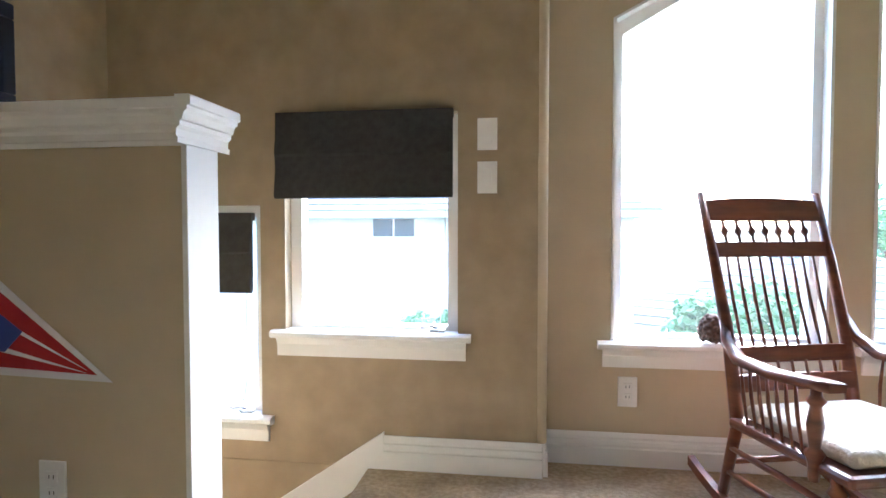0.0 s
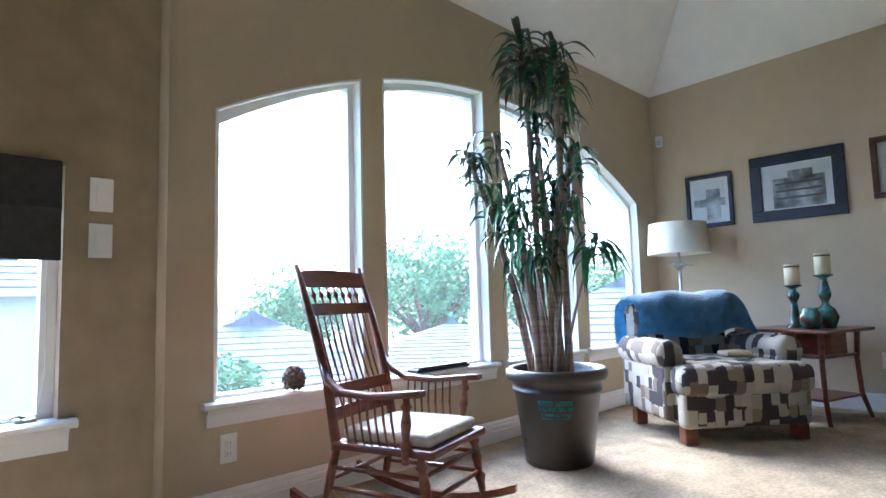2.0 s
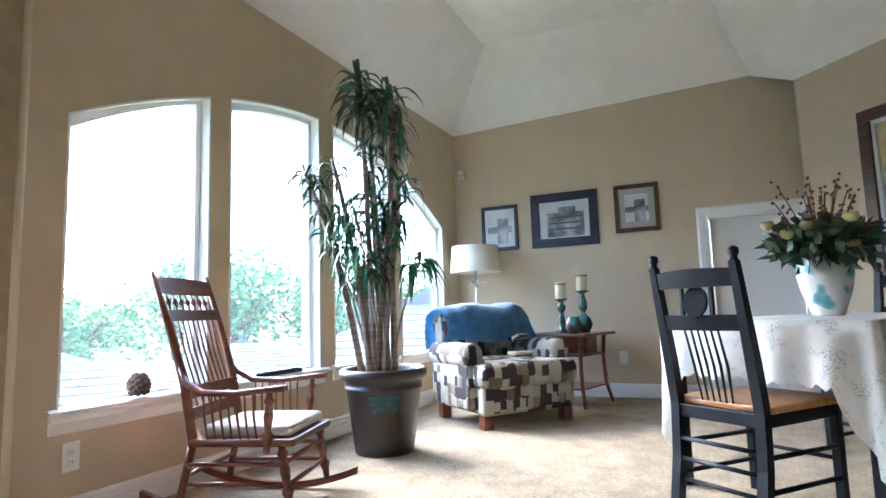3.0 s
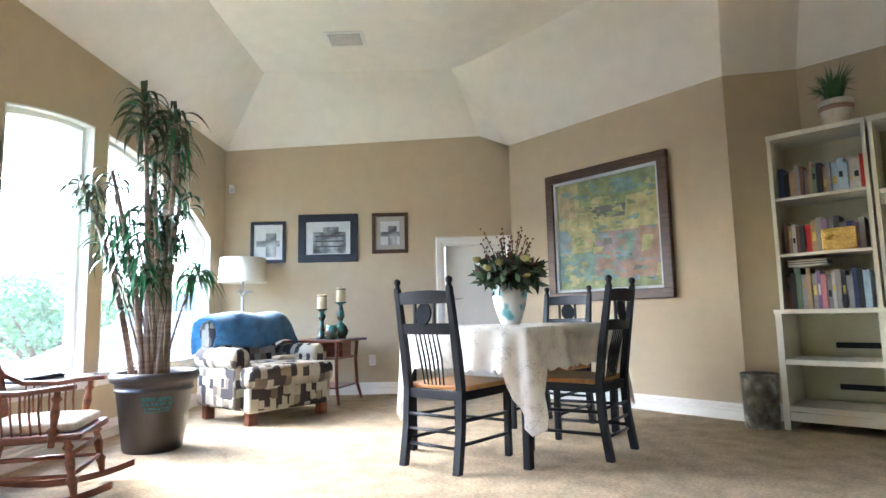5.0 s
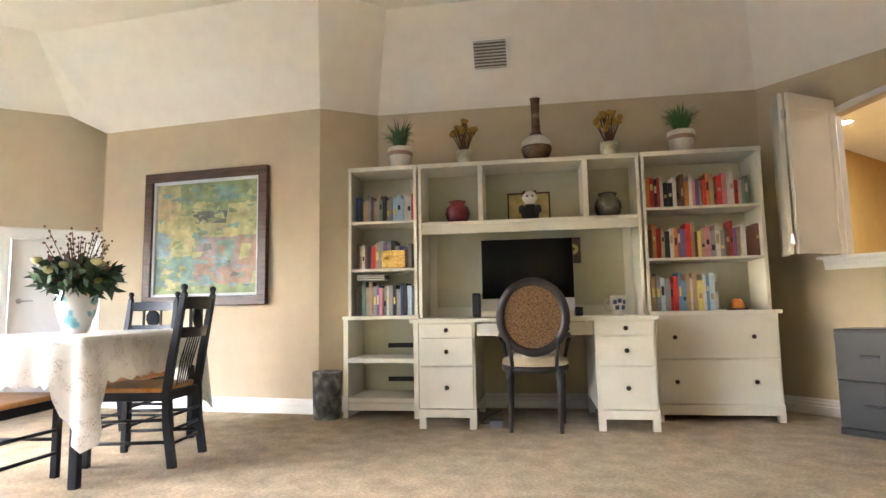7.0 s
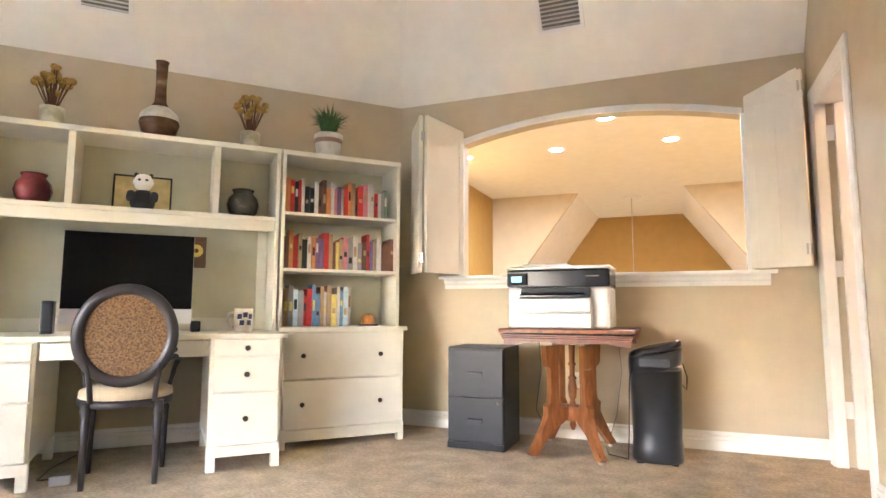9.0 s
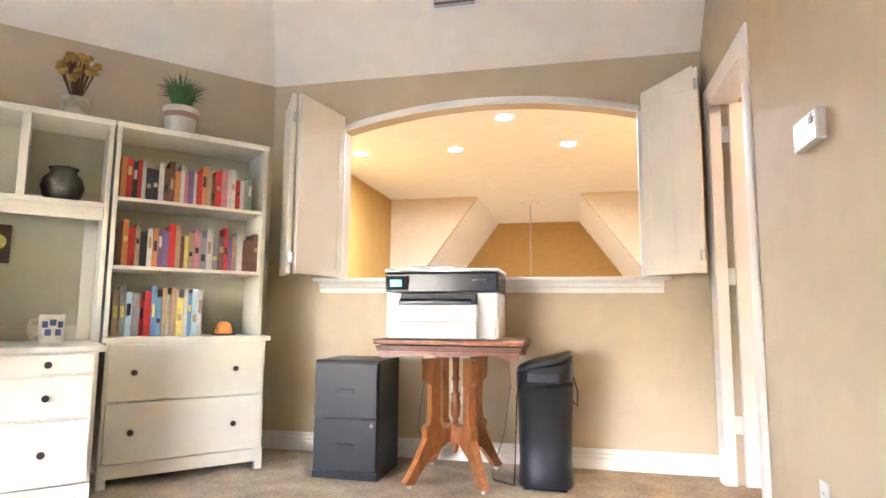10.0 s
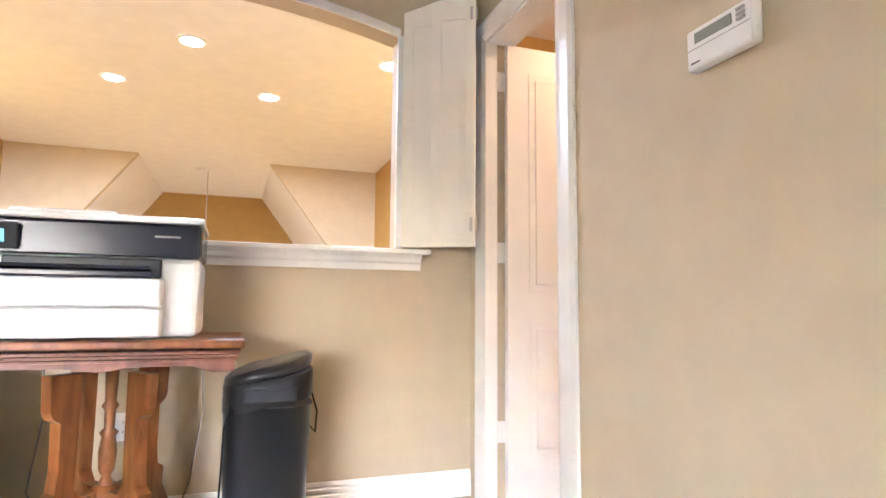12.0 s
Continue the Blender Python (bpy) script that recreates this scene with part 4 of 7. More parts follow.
# left bookcase
b1 = thing("bookcase", "ivory painted open bookcase with two low shelves", "bookcase", FR)
uprights(b1, (2.775, 3.335), UB, UF, 0.81, 2.03)
board(b1, 2.76, 3.35, UB, UF + 0.01, 2.06, 0.035, "top")
for z in (1.60, 1.20):
    board(b1, 2.788, 3.322, UB + 0.01, UF - 0.01, z)
part("back_panel", bm_box(2.788, 3.322, UB, UB + 0.008, 0.81, 2.03), BACKP, b1)
board(b1, 2.74, 3.37, -0.45, 0.012, 0.81, 0.03, "counter")
uprights(b1, (2.765, 3.345), -0.45, 0.0, 0.0, 0.78, 0.04)
for z in (0.47, 0.16):
    board(b1, 2.785, 3.325, -0.44, -0.005, z, 0.035)
part("apron", bm_box(2.785, 3.325, -0.03, -0.01, 0.06, 0.12, 0.003), IVORY, b1)
part("back_panel", bm_box(2.785, 3.325, -0.45, -0.442, 0.1, 0.78), BACKP, b1)
for z in (0.53, 0.24):
    part("back_slot", bm_box(2.83, 3.10, -0.4415, -0.438, z, z + 0.04), BLACK, b1, "dark cable slot")
# right unit: file drawers below, shelves above
b2 = thing("bookcase", "ivory painted bookcase over two wide file drawers", "bookcase", FR)
uprights(b2, (0.085, 0.945), UB, UF, 0.81, 2.03)
board(b2, 0.07, 0.96, UB, UF + 0.01, 2.06, 0.035, "top")
for z in (1.62, 1.22):
    board(b2, 0.098, 0.932, UB + 0.01, UF - 0.01, z)
part("back_panel", bm_box(0.098, 0.932, UB, UB + 0.008, 0.81, 2.03), BACKP, b2)
board(b2, 0.04, 0.965, -0.45, 0.02, 0.81, 0.028, "counter")
part("body", bm_box(0.06, 0.945, -0.45, -0.012, 0.07, 0.782, 0.003), IVORY, b2)
drawer(b2, 0.075, 0.93, 0.0, 0.46, 0.775, (0.25, 0.80))
drawer(b2, 0.075, 0.93, 0.0, 0.13, 0.455, (0.25, 0.80))
part("apron", bm_box(0.075, 0.93, -0.02, 0.006, 0.05, 0.125, 0.003), IVORY, b2)
for x in (0.06, 0.90):
    part("leg", bm_box(x, x + 0.045, -0.05, 0.004, 0, 0.13, 0.003), IVORY, b2)
    part("leg", bm_box(x, x + 0.045, -0.44, -0.39, 0, 0.07, 0.003), IVORY, b2)
# hutch over the desk
b3 = thing("desk_hutch", "ivory hutch with three cubbies over the desk", "hutch", FR)
uprights(b3, (0.985, 2.735), UB, UF, 0.786, 2.03)
board(b3, 0.97, 2.75, UB, UF + 0.01, 2.06, 0.035, "top")
board(b3, 1.0, 2.72, UB + 0.01, UF, 1.57, 0.03)
part("rail", bm_box(1.0, 2.72, UF - 0.035, UF - 0.015, 1.47, 1.54, 0.002), IVORY, b3)
for x in (1.39, 2.23):
    part("divider", bm_box(x - 0.02, x + 0.02, UB + 0.01, UF - 0.004, 1.57, 2.025, 0.002), IVORY, b3)
part("back_panel", bm_box(1.0, 2.72, UB, UB + 0.008, 0.786, 2.03), BACKP, b3)
for x0, x1 in ((1.0, 1.07), (2.65, 2.72)):
    part("stile", bm_box(x0, x1, UB + 0.009, UB + 0.03, 0.786, 1.54, 0.002), IVORY, b3)
part("stile", bm_box(1.07, 2.65, UB + 0.009, UB + 0.03, 0.786, 0.87, 0.002), IVORY, b3)
# desk
dk = thing("desk", "ivory pedestal desk with six drawers", "desk", FR)
DF = 0.37
part("desktop", bm_box(0.975, 2.735, -0.43, DF + 0.02, 0.757, 0.785, 0.004), IVORY, dk)
for x0, x1 in ((1.0, 1.41), (2.255, 2.67)):
    pd = part("pedestal", bm_box(x0, x1, -0.40, DF - 0.012, 0.14, 0.756, 0.003), IVORY, dk)
    mid = (x0 + x1) / 2
    drawer(dk, x0 + 0.015, x1 - 0.015, DF, 0.655, 0.75, (mid,))
    drawer(dk, x0 + 0.015, x1 - 0.015, DF, 0.45, 0.648, (mid,))
    drawer(dk, x0 + 0.015, x1 - 0.015, DF, 0.145, 0.443, (mid,))
    part("apron", bm_box(x0, x1, DF - 0.02, DF + 0.006, 0.08, 0.14, 0.003), IVORY, dk)
    for x in (x0, x1 - 0.05):
        for y in (-0.40, DF - 0.045):
            part("leg", bm_box(x, x + 0.05, y, y + 0.05, 0, 0.139, 0.003), IVORY, dk)
drawer(dk, 1.42, 2.245, DF - 0.015, 0.655, 0.75, (1.60, 2.07))

# ---- books ----
PAGES = mat("book pages", (0.72, 0.66, 0.52), 0.9, vary=0.05, scale=60)
INKS = {k: mat("book cover " + k, c, 0.45, vary=0.15, scale=30) for k, c in dict(white=(0.62, 0.59, 0.53), red=(0.55, 0.035, 0.03), navy=(0.04, 0.06, 0.16), black=(0.03, 0.03, 0.035), grey=(0.30, 0.29, 0.28), tan=(0.42, 0.29, 0.16), brown=(0.17, 0.08, 0.05), orange=(0.62, 0.24, 0.07), purple=(0.20, 0.12, 0.26), pink=(0.55, 0.22, 0.25), blue=(0.15, 0.27, 0.45), yellow=(0.70, 0.58, 0.15), green=(0.16, 0.24, 0.16), sky=(0.45, 0.58, 0.66)).items()}
FULL = dict(white="white", red="red", navy="navy blue", black="black", grey="grey", tan="tan", brown="brown leather", orange="orange", purple="purple", pink="dusty pink", blue="blue", yellow="yellow", green="dark green", sky="pale blue")
rb = random.Random(5)
def book(m, t, h, d, c, group, lean=0.0):
    """An upright book: spine at +y; t thick, h high, d deep."""
    bm = bmesh.new()
    bm_box(0, 0.0025, -d, 0, 0, h, 0, bm)
    bm_box(t - 0.0025, t, -d, 0, 0, h, 0, bm)
    bm_box(0.0025, t - 0.0025, -0.003, 0.001, 0, h, 0, bm)
    pg = bm_box(0.0026, t - 0.0026, -d + 0.004, -0.0035, 0.003, h - 0.004)
    ob = thing("book", f"{FULL[c]} hardback book standing upright on a shelf", "book", m @ Matrix.Rotation(radians(lean), 4, "Y"), group)
    part("cover", bm, INKS[c], ob)
    part("pages", pg, PAGES, ob, "cream page block")
    if rb.random() < 0.6:
        k = rb.choice(("white", "tan", "black", "yellow"))
        z = h * rb.uniform(0.25, 0.6)
        part("spine_label", bm_box(t * 0.2, t * 0.8, 0.001, 0.0018, z, z + h * rb.uniform(0.1, 0.3)), INKS[k], ob)
def shelf_row(u0, u1, z, colours, hmax, group, fwd=-0.14, lean_last=0):
    """Books from u0 down to u1, as the eye reads them."""
    u, i = u0, 0
    while u - u1 > 0.012 and i < len(colours):
        c = colours[i]
        t = rb.uniform(0.020, 0.040)
        h = hmax * rb.uniform(0.72, 1.0)
        d = rb.uniform(0.14, 0.2)
        u -= t + 0.001
        book(FR @ Matrix.Translation((u, fwd - rb.uniform(0, 0.025), z)), t, h, d, c, group)
        i += 1
def cols(s):
    return s.split()
G1, G2 = "books on the left bookcase", "books on the right bookcase"
shelf_row(3.31, 2.80, 1.601, cols("navy black tan grey brown grey tan green black tan grey sky sky sky white white red red"), 0.24, G1)
shelf_row(3.30, 2.80, 1.201, cols("brown tan white brown black red tan grey purple grey black grey navy purple grey"), 0.24, G1)
shelf_row(3.31, 2.80, 0.811, cols("brown black green grey tan grey purple pink grey white grey black grey navy black sky"), 0.29, G1)
shelf_row(0.92, 0.16, 1.621, cols("orange red black red white black black white brown brown orange white pink purple white red orange tan brown red pink white white red white grey green grey tan"), 0.27, G2)
shelf_row(0.92, 0.11, 1.221, cols("brown orange red tan black white orange purple purple red tan brown yellow tan pink grey white grey brown red purple tan white brown brown brown brown"), 0.28, G2)
shelf_row(0.915, 0.42, 0.811, cols("tan grey sky grey red red blue blue tan white tan yellow white blue sky white"), 0.30, G2)
for i in range(3):
    ob = thing("book", "thin book lying flat on top of other books", "book", FR @ Matrix.Translation((3.05, -0.22, 1.108 + 0.016 * i)), G1)
    part("cover", bm_box(0, 0.24, -0.08, 0.09, 0, 0.012, 0.001), INKS[("white", "navy", "brown")[i]], ob)
    part("pages", bm_box(0.004, 0.236, -0.078, 0.0915, 0.002, 0.010), PAGES, ob)

# ---- things on and in the wall unit ----
GREENP = mat("grassy green leaf", (0.06, 0.14, 0.04), 0.6, vary=0.4, scale=20)
CERAM = ramp_mat("speckled white ceramic", [(0.35, (0.52, 0.48, 0.40)), (0.6, (0.68, 0.64, 0.55))], 22, rough=0.35)
BANDED = ramp_mat("brown dripped glaze", [(0.34, (0.05, 0.025, 0.015)), (0.55, (0.16, 0.08, 0.035)), (0.75, (0.42, 0.31, 0.16))], 5, "noise", 0.25, 5, (1, 1, 2.2))
STRAW = mat("dried yellow blossom", (0.36, 0.21, 0.04), 0.8, vary=0.4, scale=40)
STEM = mat("dried brown stem", (0.13, 0.06, 0.03), 0.9, vary=0.3)
def tuft(name, rnd, n, r, h, base, width, material, parent, droop=0.5):
    verts, faces = [], []
    for _ in range(n):
        a, l = rnd.uniform(0, 6.283), h * rnd.uniform(0.55, 1.0)
        sp = r * rnd.uniform(0.2, 1.0)
        d, s = Vector((math.cos(a), math.sin(a), 0)), Vector((-math.sin(a), math.cos(a), 0)) * width
        p0 = Vector((0, 0, base)) + d * 0.02
        p1 = Vector((0, 0, base + l * 0.65)) + d * sp * 0.5
        p2 = Vector((0, 0, base + l * (1 - droop * rnd.random()))) + d * sp
        k = len(verts)
        verts += [p0 - s * 0.6, p0 + s * 0.6, p1 - s, p1 + s, p2]
        faces += [(k, k + 1, k + 3, k + 2), (k + 2, k + 3, k + 4)]
    me = bpy.data.meshes.new(name)
    me.from_pydata(verts, [], faces)
    me.materials.append(material)
    ob = new(name, me)
    ob.parent = parent
    return tagged(ob, "", kind="stuff")
def potted_grass(u, seed):
    ob = thing("potted_plant", "small green grassy plant in a white ceramic pot", "potted plant", FR @ Matrix.Translation((u, -0.24, 2.061)) @ Matrix.Scale(1.4, 4), "plants on the wall unit")
    part("pot", lathe([(0, 0), (0.05, 0), (0.058, 0.01), (0.07, 0.09), (0.076, 0.10), (0.076, 0.135), (0.068, 0.14), (0.06, 0.12), (0, 0.115)], 28), CERAM, ob)
    part("painted_band", lathe([(0.0735, 0.085), (0.0775, 0.1), (0.0775, 0.108), (0.0735, 0.1)], 28), mat("red brown band", (0.32, 0.20, 0.15), 0.5), ob)
    tuft("grass", random.Random(seed), 260, 0.13, 0.21, 0.11, 0.004, GREENP, ob)
potted_grass(2.93, 1), potted_grass(0.60, 2)
def dried(u, seed):
    rnd = random.Random(seed)
    ob = thing("dried_flowers", "dried yellow flowers in a small pale vase", "dried flowers", FR @ Matrix.Translation((u, -0.24, 2.061)) @ Matrix.Scale(1.35, 4), "dried flowers on the wall unit")
    part("vase", lathe([(0, 0), (0.045, 0), (0.05, 0.01), (0.052, 0.08), (0.05, 0.1), (0.045, 0.1), (0.044, 0.08), (0, 0.07)], 24), ramp_mat("sage glaze", [(0.4, (0.42, 0.40, 0.26)), (0.6, (0.66, 0.62, 0.48))], 18, rough=0.4), ob)
    st, fl = bmesh.new(), bmesh.new()
    for k in range(26):
        a, r, h = rnd.uniform(0, 6.28), rnd.uniform(0.01, 0.085), rnd.uniform(0.17, 0.29)
        tube([(0.01 * math.cos(a), 0.01 * math.sin(a), 0.08), (r * 0.6 * math.cos(a), r * 0.6 * math.sin(a), h * 0.7), (r * math.cos(a), r * math.sin(a), h)], 0.003, 4, st)
        lathe([(0, -0.012), (0.018, -0.004), (0.02, 0.004), (0.008, 0.012), (0, 0.01)], 7, fl, Matrix.Translation((r * math.cos(a), r * math.sin(a), h)) @ Matrix.Rotation(rnd.uniform(0, 1), 4, "X"))
    part("stem_bundle", st, STEM, ob)
    part("blossoms", fl, STRAW, ob)
dried(2.37, 3), dried(1.17, 4)
ob = thing("bottle_vase", "tall necked brown glazed bottle vase with a cream band", "vase", FR @ Matrix.Translation((1.76, -0.24, 2.061)) @ Matrix.Scale(1.27, 4))
part("body", lathe([(0, 0), (0.05, 0), (0.085, 0.04), (0.10, 0.09), (0.09, 0.14), (0.05, 0.175), (0.03, 0.21), (0.026, 0.3), (0.03, 0.42), (0.035, 0.435), (0.024, 0.435), (0.02, 0.3), (0, 0.25)], 36), BANDED, ob)
part("shoulder_band", lathe([(0.0995, 0.105), (0.0915, 0.142), (0.0515, 0.178), (0.049, 0.174), (0.088, 0.14), (0.097, 0.105)], 36), CERAM, ob, "cream glazed shoulder")
def jar(u, z, r, h, m, label):
    ob = thing("jar", label, "vase", FR @ Matrix.Translation((u, -0.25, z)))
    part("body", lathe([(0, 0), (r * 0.6, 0), (r * 0.88, h * 0.2), (r, h * 0.45), (r * 0.9, h * 0.7), (r * 0.6, h * 0.88), (r * 0.66, h), (r * 0.56, h), (r * 0.5, h * 0.85), (0, h * 0.8)], 36), m, ob)
    part("neck_rim", lathe([(r * 0.56, h), (r * 0.68, h * 0.985), (r * 0.7, h * 1.01), (r * 0.6, h * 1.03), (r * 0.55, h)], 28), m, ob)
jar(2.44, 1.571, 0.105, 0.19, ramp_mat("oxblood glaze", [(0.4, (0.10, 0.015, 0.02)), (0.62, (0.24, 0.05, 0.05)), (0.8, (0.5, 0.35, 0.3))], 5, rough=0.2), "dark red glazed round jar in a cubby")
jar(1.20, 1.571, 0.11, 0.20, ramp_mat("smoky glaze", [(0.35, (0.03, 0.03, 0.028)), (0.6, (0.10, 0.09, 0.07)), (0.8, (0.38, 0.35, 0.28))], 6, rough=0.25), "dark smoky glazed round jar in a cubby")
BR = mat("antique gilt paper", (0.62, 0.47, 0.20), 0.5, vary=0.2, scale=14)
picture("small_framed_print", FR @ Matrix.Translation((1.84, -0.36, 1.706)) @ Matrix.Rotation(radians(7), 4, "X"), 0.36, 0.26, 0.012, BLACK, "gold toned print in a thin black frame leaning in a cubby", 0.014, board=BR)
bm = lathe([(0, 0), (0.06, 0), (0.075, 0.04), (0.06, 0.1), (0.04, 0.125), (0, 0.13)], 20)
lathe([(0, -0.058), (0.042, -0.042), (0.063, 0), (0.042, 0.045), (0, 0.058)], 20, bm, Matrix.Translation((0.0, 0.015, 0.178)))
for sx in (-0.035, 0.035):
    lathe([(0, -0.015), (0.016, 0), (0, 0.015)], 10, bm, Matrix.Translation((sx * 1.25, 0.005, 0.232)))
    lathe([(0, -0.05), (0.026, -0.03), (0.026, 0.03), (0, 0.05)], 10, bm, Matrix.Translation((sx * 1.9, 0.05, 0.08)) @ Matrix.Rotation(0.9, 4, "X"))
    lathe([(0, -0.01), (0.012, 0), (0, 0.01)], 8, bm, Matrix.Translation((sx * 0.6, 0.072, 0.185)))
me = as_mesh("panda_figurine", bm, [mat("black plush", (0.02, 0.02, 0.022), 0.9, vary=0.2), mat("white plush", (0.75, 0.72, 0.66), 0.9)])
for f in me.polygons:
    f.material_index = 1 if (f.center.z > 0.115 and abs(f.center.x) < 0.066 and f.center.y < 0.0735 and f.center.z < 0.232 and not (abs(f.center.x) > 0.028 and f.center.z > 0.219)) else 0
pf = new("panda_figurine", me)
pf.matrix_world = FR @ Matrix.Translation((1.83, -0.17, 1.571))
tagged(pf, "small black and white panda figurine in a cubby", "figurine")
ob = thing("gold_box", "shiny embossed gold tin in front of the books", "tin", FR @ Matrix.Translation((2.965, -0.125, 1.201)))
BRASS = mat("shiny gold tin", (0.80, 0.55, 0.16), 0.25, 1.0, vary=0.25, scale=30, bump=0.6, bscale=60)
part("body", bm_box(-0.1, 0.1, -0.01, 0.035, 0, 0.15, 0.006), BRASS, ob)
part("boss", lathe([(0.03, 0), (0.028, 0.008), (0.015, 0.014), (0, 0.015)], 18, None, Matrix.Translation((0.06, 0.034, 0.1)) @ Matrix.Rotation(radians(-90), 4, "X")), BRASS, ob)
# computer
ob = thing("desktop_computer", "black screened all in one computer with a silver chin", "computer", FR @ Matrix.Translation((1.87, -0.06, 0.785)))
SILVER = mat("satin aluminium", (0.72, 0.72, 0.72), 0.3, 0.7, vary=0.03)
SCREEN = mat("switched off black screen", (0.003, 0.003, 0.0035), 0.18)
SCREEN.node_tree.nodes["Principled BSDF"].inputs["Specular IOR Level"].default_value = 0.18
part("shell", bm_box(-0.362, 0.362, -0.03, 0.0, 0.05, 0.618, 0.006), SILVER, ob)
part("screen", bm_box(-0.360, 0.360, -0.001, 0.004, 0.145, 0.616, 0.002), SCREEN, ob, "switched off glossy black screen")
part("chin", bm_box(-0.360, 0.360, -0.001, 0.003, 0.052, 0.144, 0.002), SILVER, ob)
part("stand", bm_box(-0.09, 0.09, -0.13, -0.025, 0.0, 0.008, 0.003), SILVER, ob)
part("neck", bm_box(-0.08, 0.08, -0.06, -0.035, 0.0, 0.2, 0.004), SILVER, ob)
for u, y in ((2.27, 0.02), (1.48, -0.1)):
    ob = thing("speaker", "slim black desktop speaker beside the computer", "speaker", FR @ Matrix.Translation((u, y, 0.785)), "speakers on the desk")
    part("case", bm_box(-0.03, 0.03, -0.05, 0.05, 0, 0.19 if u > 2 else 0.07, 0.008), BLACK, ob)
    part("grille", bm_box(-0.022, 0.022, 0.0495, 0.053, 0.02, 0.17 if u > 2 else 0.05, 0.004), mat("speaker cloth", (0.03, 0.03, 0.03), 0.95), ob)
ob = thing("keyboard", "pale slim keyboard on the desk", "keyboard", FR @ Matrix.Translation((1.85, 0.16, 0.785)))
part("base", bm_box(-0.21, 0.21, -0.06, 0.06, 0, 0.012, 0.004), SILVER, ob)
for r in range(4):
    part("key_row", bm_box(-0.2, 0.2, -0.052 + r * 0.027, -0.03 + r * 0.027, 0.0115, 0.016, 0.002), TRIM, ob)
ob = thing("mug", "large white mug with dark printed patches", "mug", FR @ Matrix.Translation((1.20, 0.06, 0.785)))
part("body", lathe([(0, 0), (0.05, 0), (0.055, 0.01), (0.057, 0.15), (0.052, 0.15), (0.05, 0.015), (0, 0.012)], 32), CERAM, ob)
part("handle", tube([(0.055, 0, 0.125), (0.09, 0, 0.12), (0.1, 0, 0.075), (0.085, 0, 0.035), (0.055, 0, 0.03)], 0.008, 8), CERAM, ob)
for a, z in ((60, 0.10), (95, 0.11), (75, 0.06), (120, 0.06), (130, 0.1)):
    bm = bm_box(-0.014, 0.014, 0.0565, 0.059, z - 0.016, z + 0.016)
    bm.transform(Matrix.Rotation(radians(a - 90), 4, "Z"))
    part("print", bm, INKS["navy"], ob)
for u, w, h in ((1.485, 0.13, 0.22), (2.10, 0.13, 0.10)):
    ob = thing("small_framed_print", "small dark framed picture behind the computer", "picture", FR @ Matrix.Translation((u, -0.40, 1.22 if h > 0.2 else 1.33)))
    part("frame", bm_box(-w / 2, w / 2, 0, 0.015, 0, h, 0.004), WALNUT, ob)
    if h > 0.2:
        part("painted_flower", lathe([(0.045, 0), (0.03, 0.003), (0, 0.003)], 14, None, Matrix.Translation((0, 0.0155, 0.12)) @ Matrix.Rotation(radians(-90), 4, "X")), INKS["yellow"], ob, "yellow sunflower")
        part("flower_centre", lathe([(0.018, 0), (0, 0.004)], 12, None, Matrix.Translation((0, 0.018, 0.12)) @ Matrix.Rotation(radians(-90), 4, "X")), STEM, ob)
ob = thing("amber_stone", "small amber dome on a dark stand", "ornament", FR @ Matrix.Translation((0.28, -0.18, 0.811)))
part("stand", bm_box(-0.07, 0.07, -0.03, 0.03, 0, 0.014, 0.004), WALNUT, ob)
part("dome", lathe([(0.052, 0.014), (0.05, 0.05), (0.035, 0.08), (0, 0.092)], 20), mat("amber", (0.42, 0.16, 0.03), 0.2, vary=0.3, scale=30), ob)

# decorated bin between bookcase and pier
ob = thing("decorated_bin", "grey patterned metal waste bin beside the bookcase", "waste bin", Matrix.Translation((2.52, -1.86, 0)))
part("body", lathe([(0, 0), (0.11, 0), (0.112, 0.01), (0.12, 0.36), (0.124, 0.37), (0.118, 0.372), (0.108, 0.02), (0, 0.015)], 32), ramp_mat("grey floral print", [(0.35, (0.06, 0.06, 0.06)), (0.55, (0.22, 0.22, 0.21)), (0.7, (0.55, 0.52, 0.46))], 11, rough=0.5), ob)

# ---- cane backed chair at the desk ----
EBON = mat("ebonised chair wood", (0.025, 0.02, 0.02), 0.4, vary=0.3)
CANE = ramp_mat("woven cane", [(0.35, (0.07, 0.035, 0.014)), (0.6, (0.24, 0.135, 0.05))], 90, "noise", 0.7)
LINEN = mat("oatmeal linen", (0.54, 0.43, 0.27), 0.9, vary=0.08, scale=20, bump=0.3, bscale=200, sheen=0.2)
ch = thing("desk_chair", "black wood chair with an oval cane back and linen seat", "chair", Matrix.Translation((1.17, -2.88, 0)) @ Matrix.Rotation(radians(-45 - 90), 4, "Z"))
# local: forward is +y
bm = bmesh.new()
rings = []
for k in range(40):
    a = 2 * math.pi * k / 40
    ca, sa = math.cos(a), math.sin(a)
    rings.append([bm.verts.new((ca * (0.225 + o), -0.21 + y - 0.06 * (sa * 0.25), 0.79 + sa * (0.245 + o))) for o, y in ((-0.028, -0.016), (0.028, -0.016), (0.03, 0.016), (-0.03, 0.016))])
for k in range(40):
    p, q = rings[k], rings[(k + 1) % 40]
    for j in range(4):
        bm.faces.new((p[j], p[(j + 1) % 4], q[(j + 1) % 4], q[j])).smooth = True
bmesh.ops.recalc_face_normals(bm, faces=bm.faces[:])
part("back_frame", bm, EBON, ch)
bm = bmesh.new()
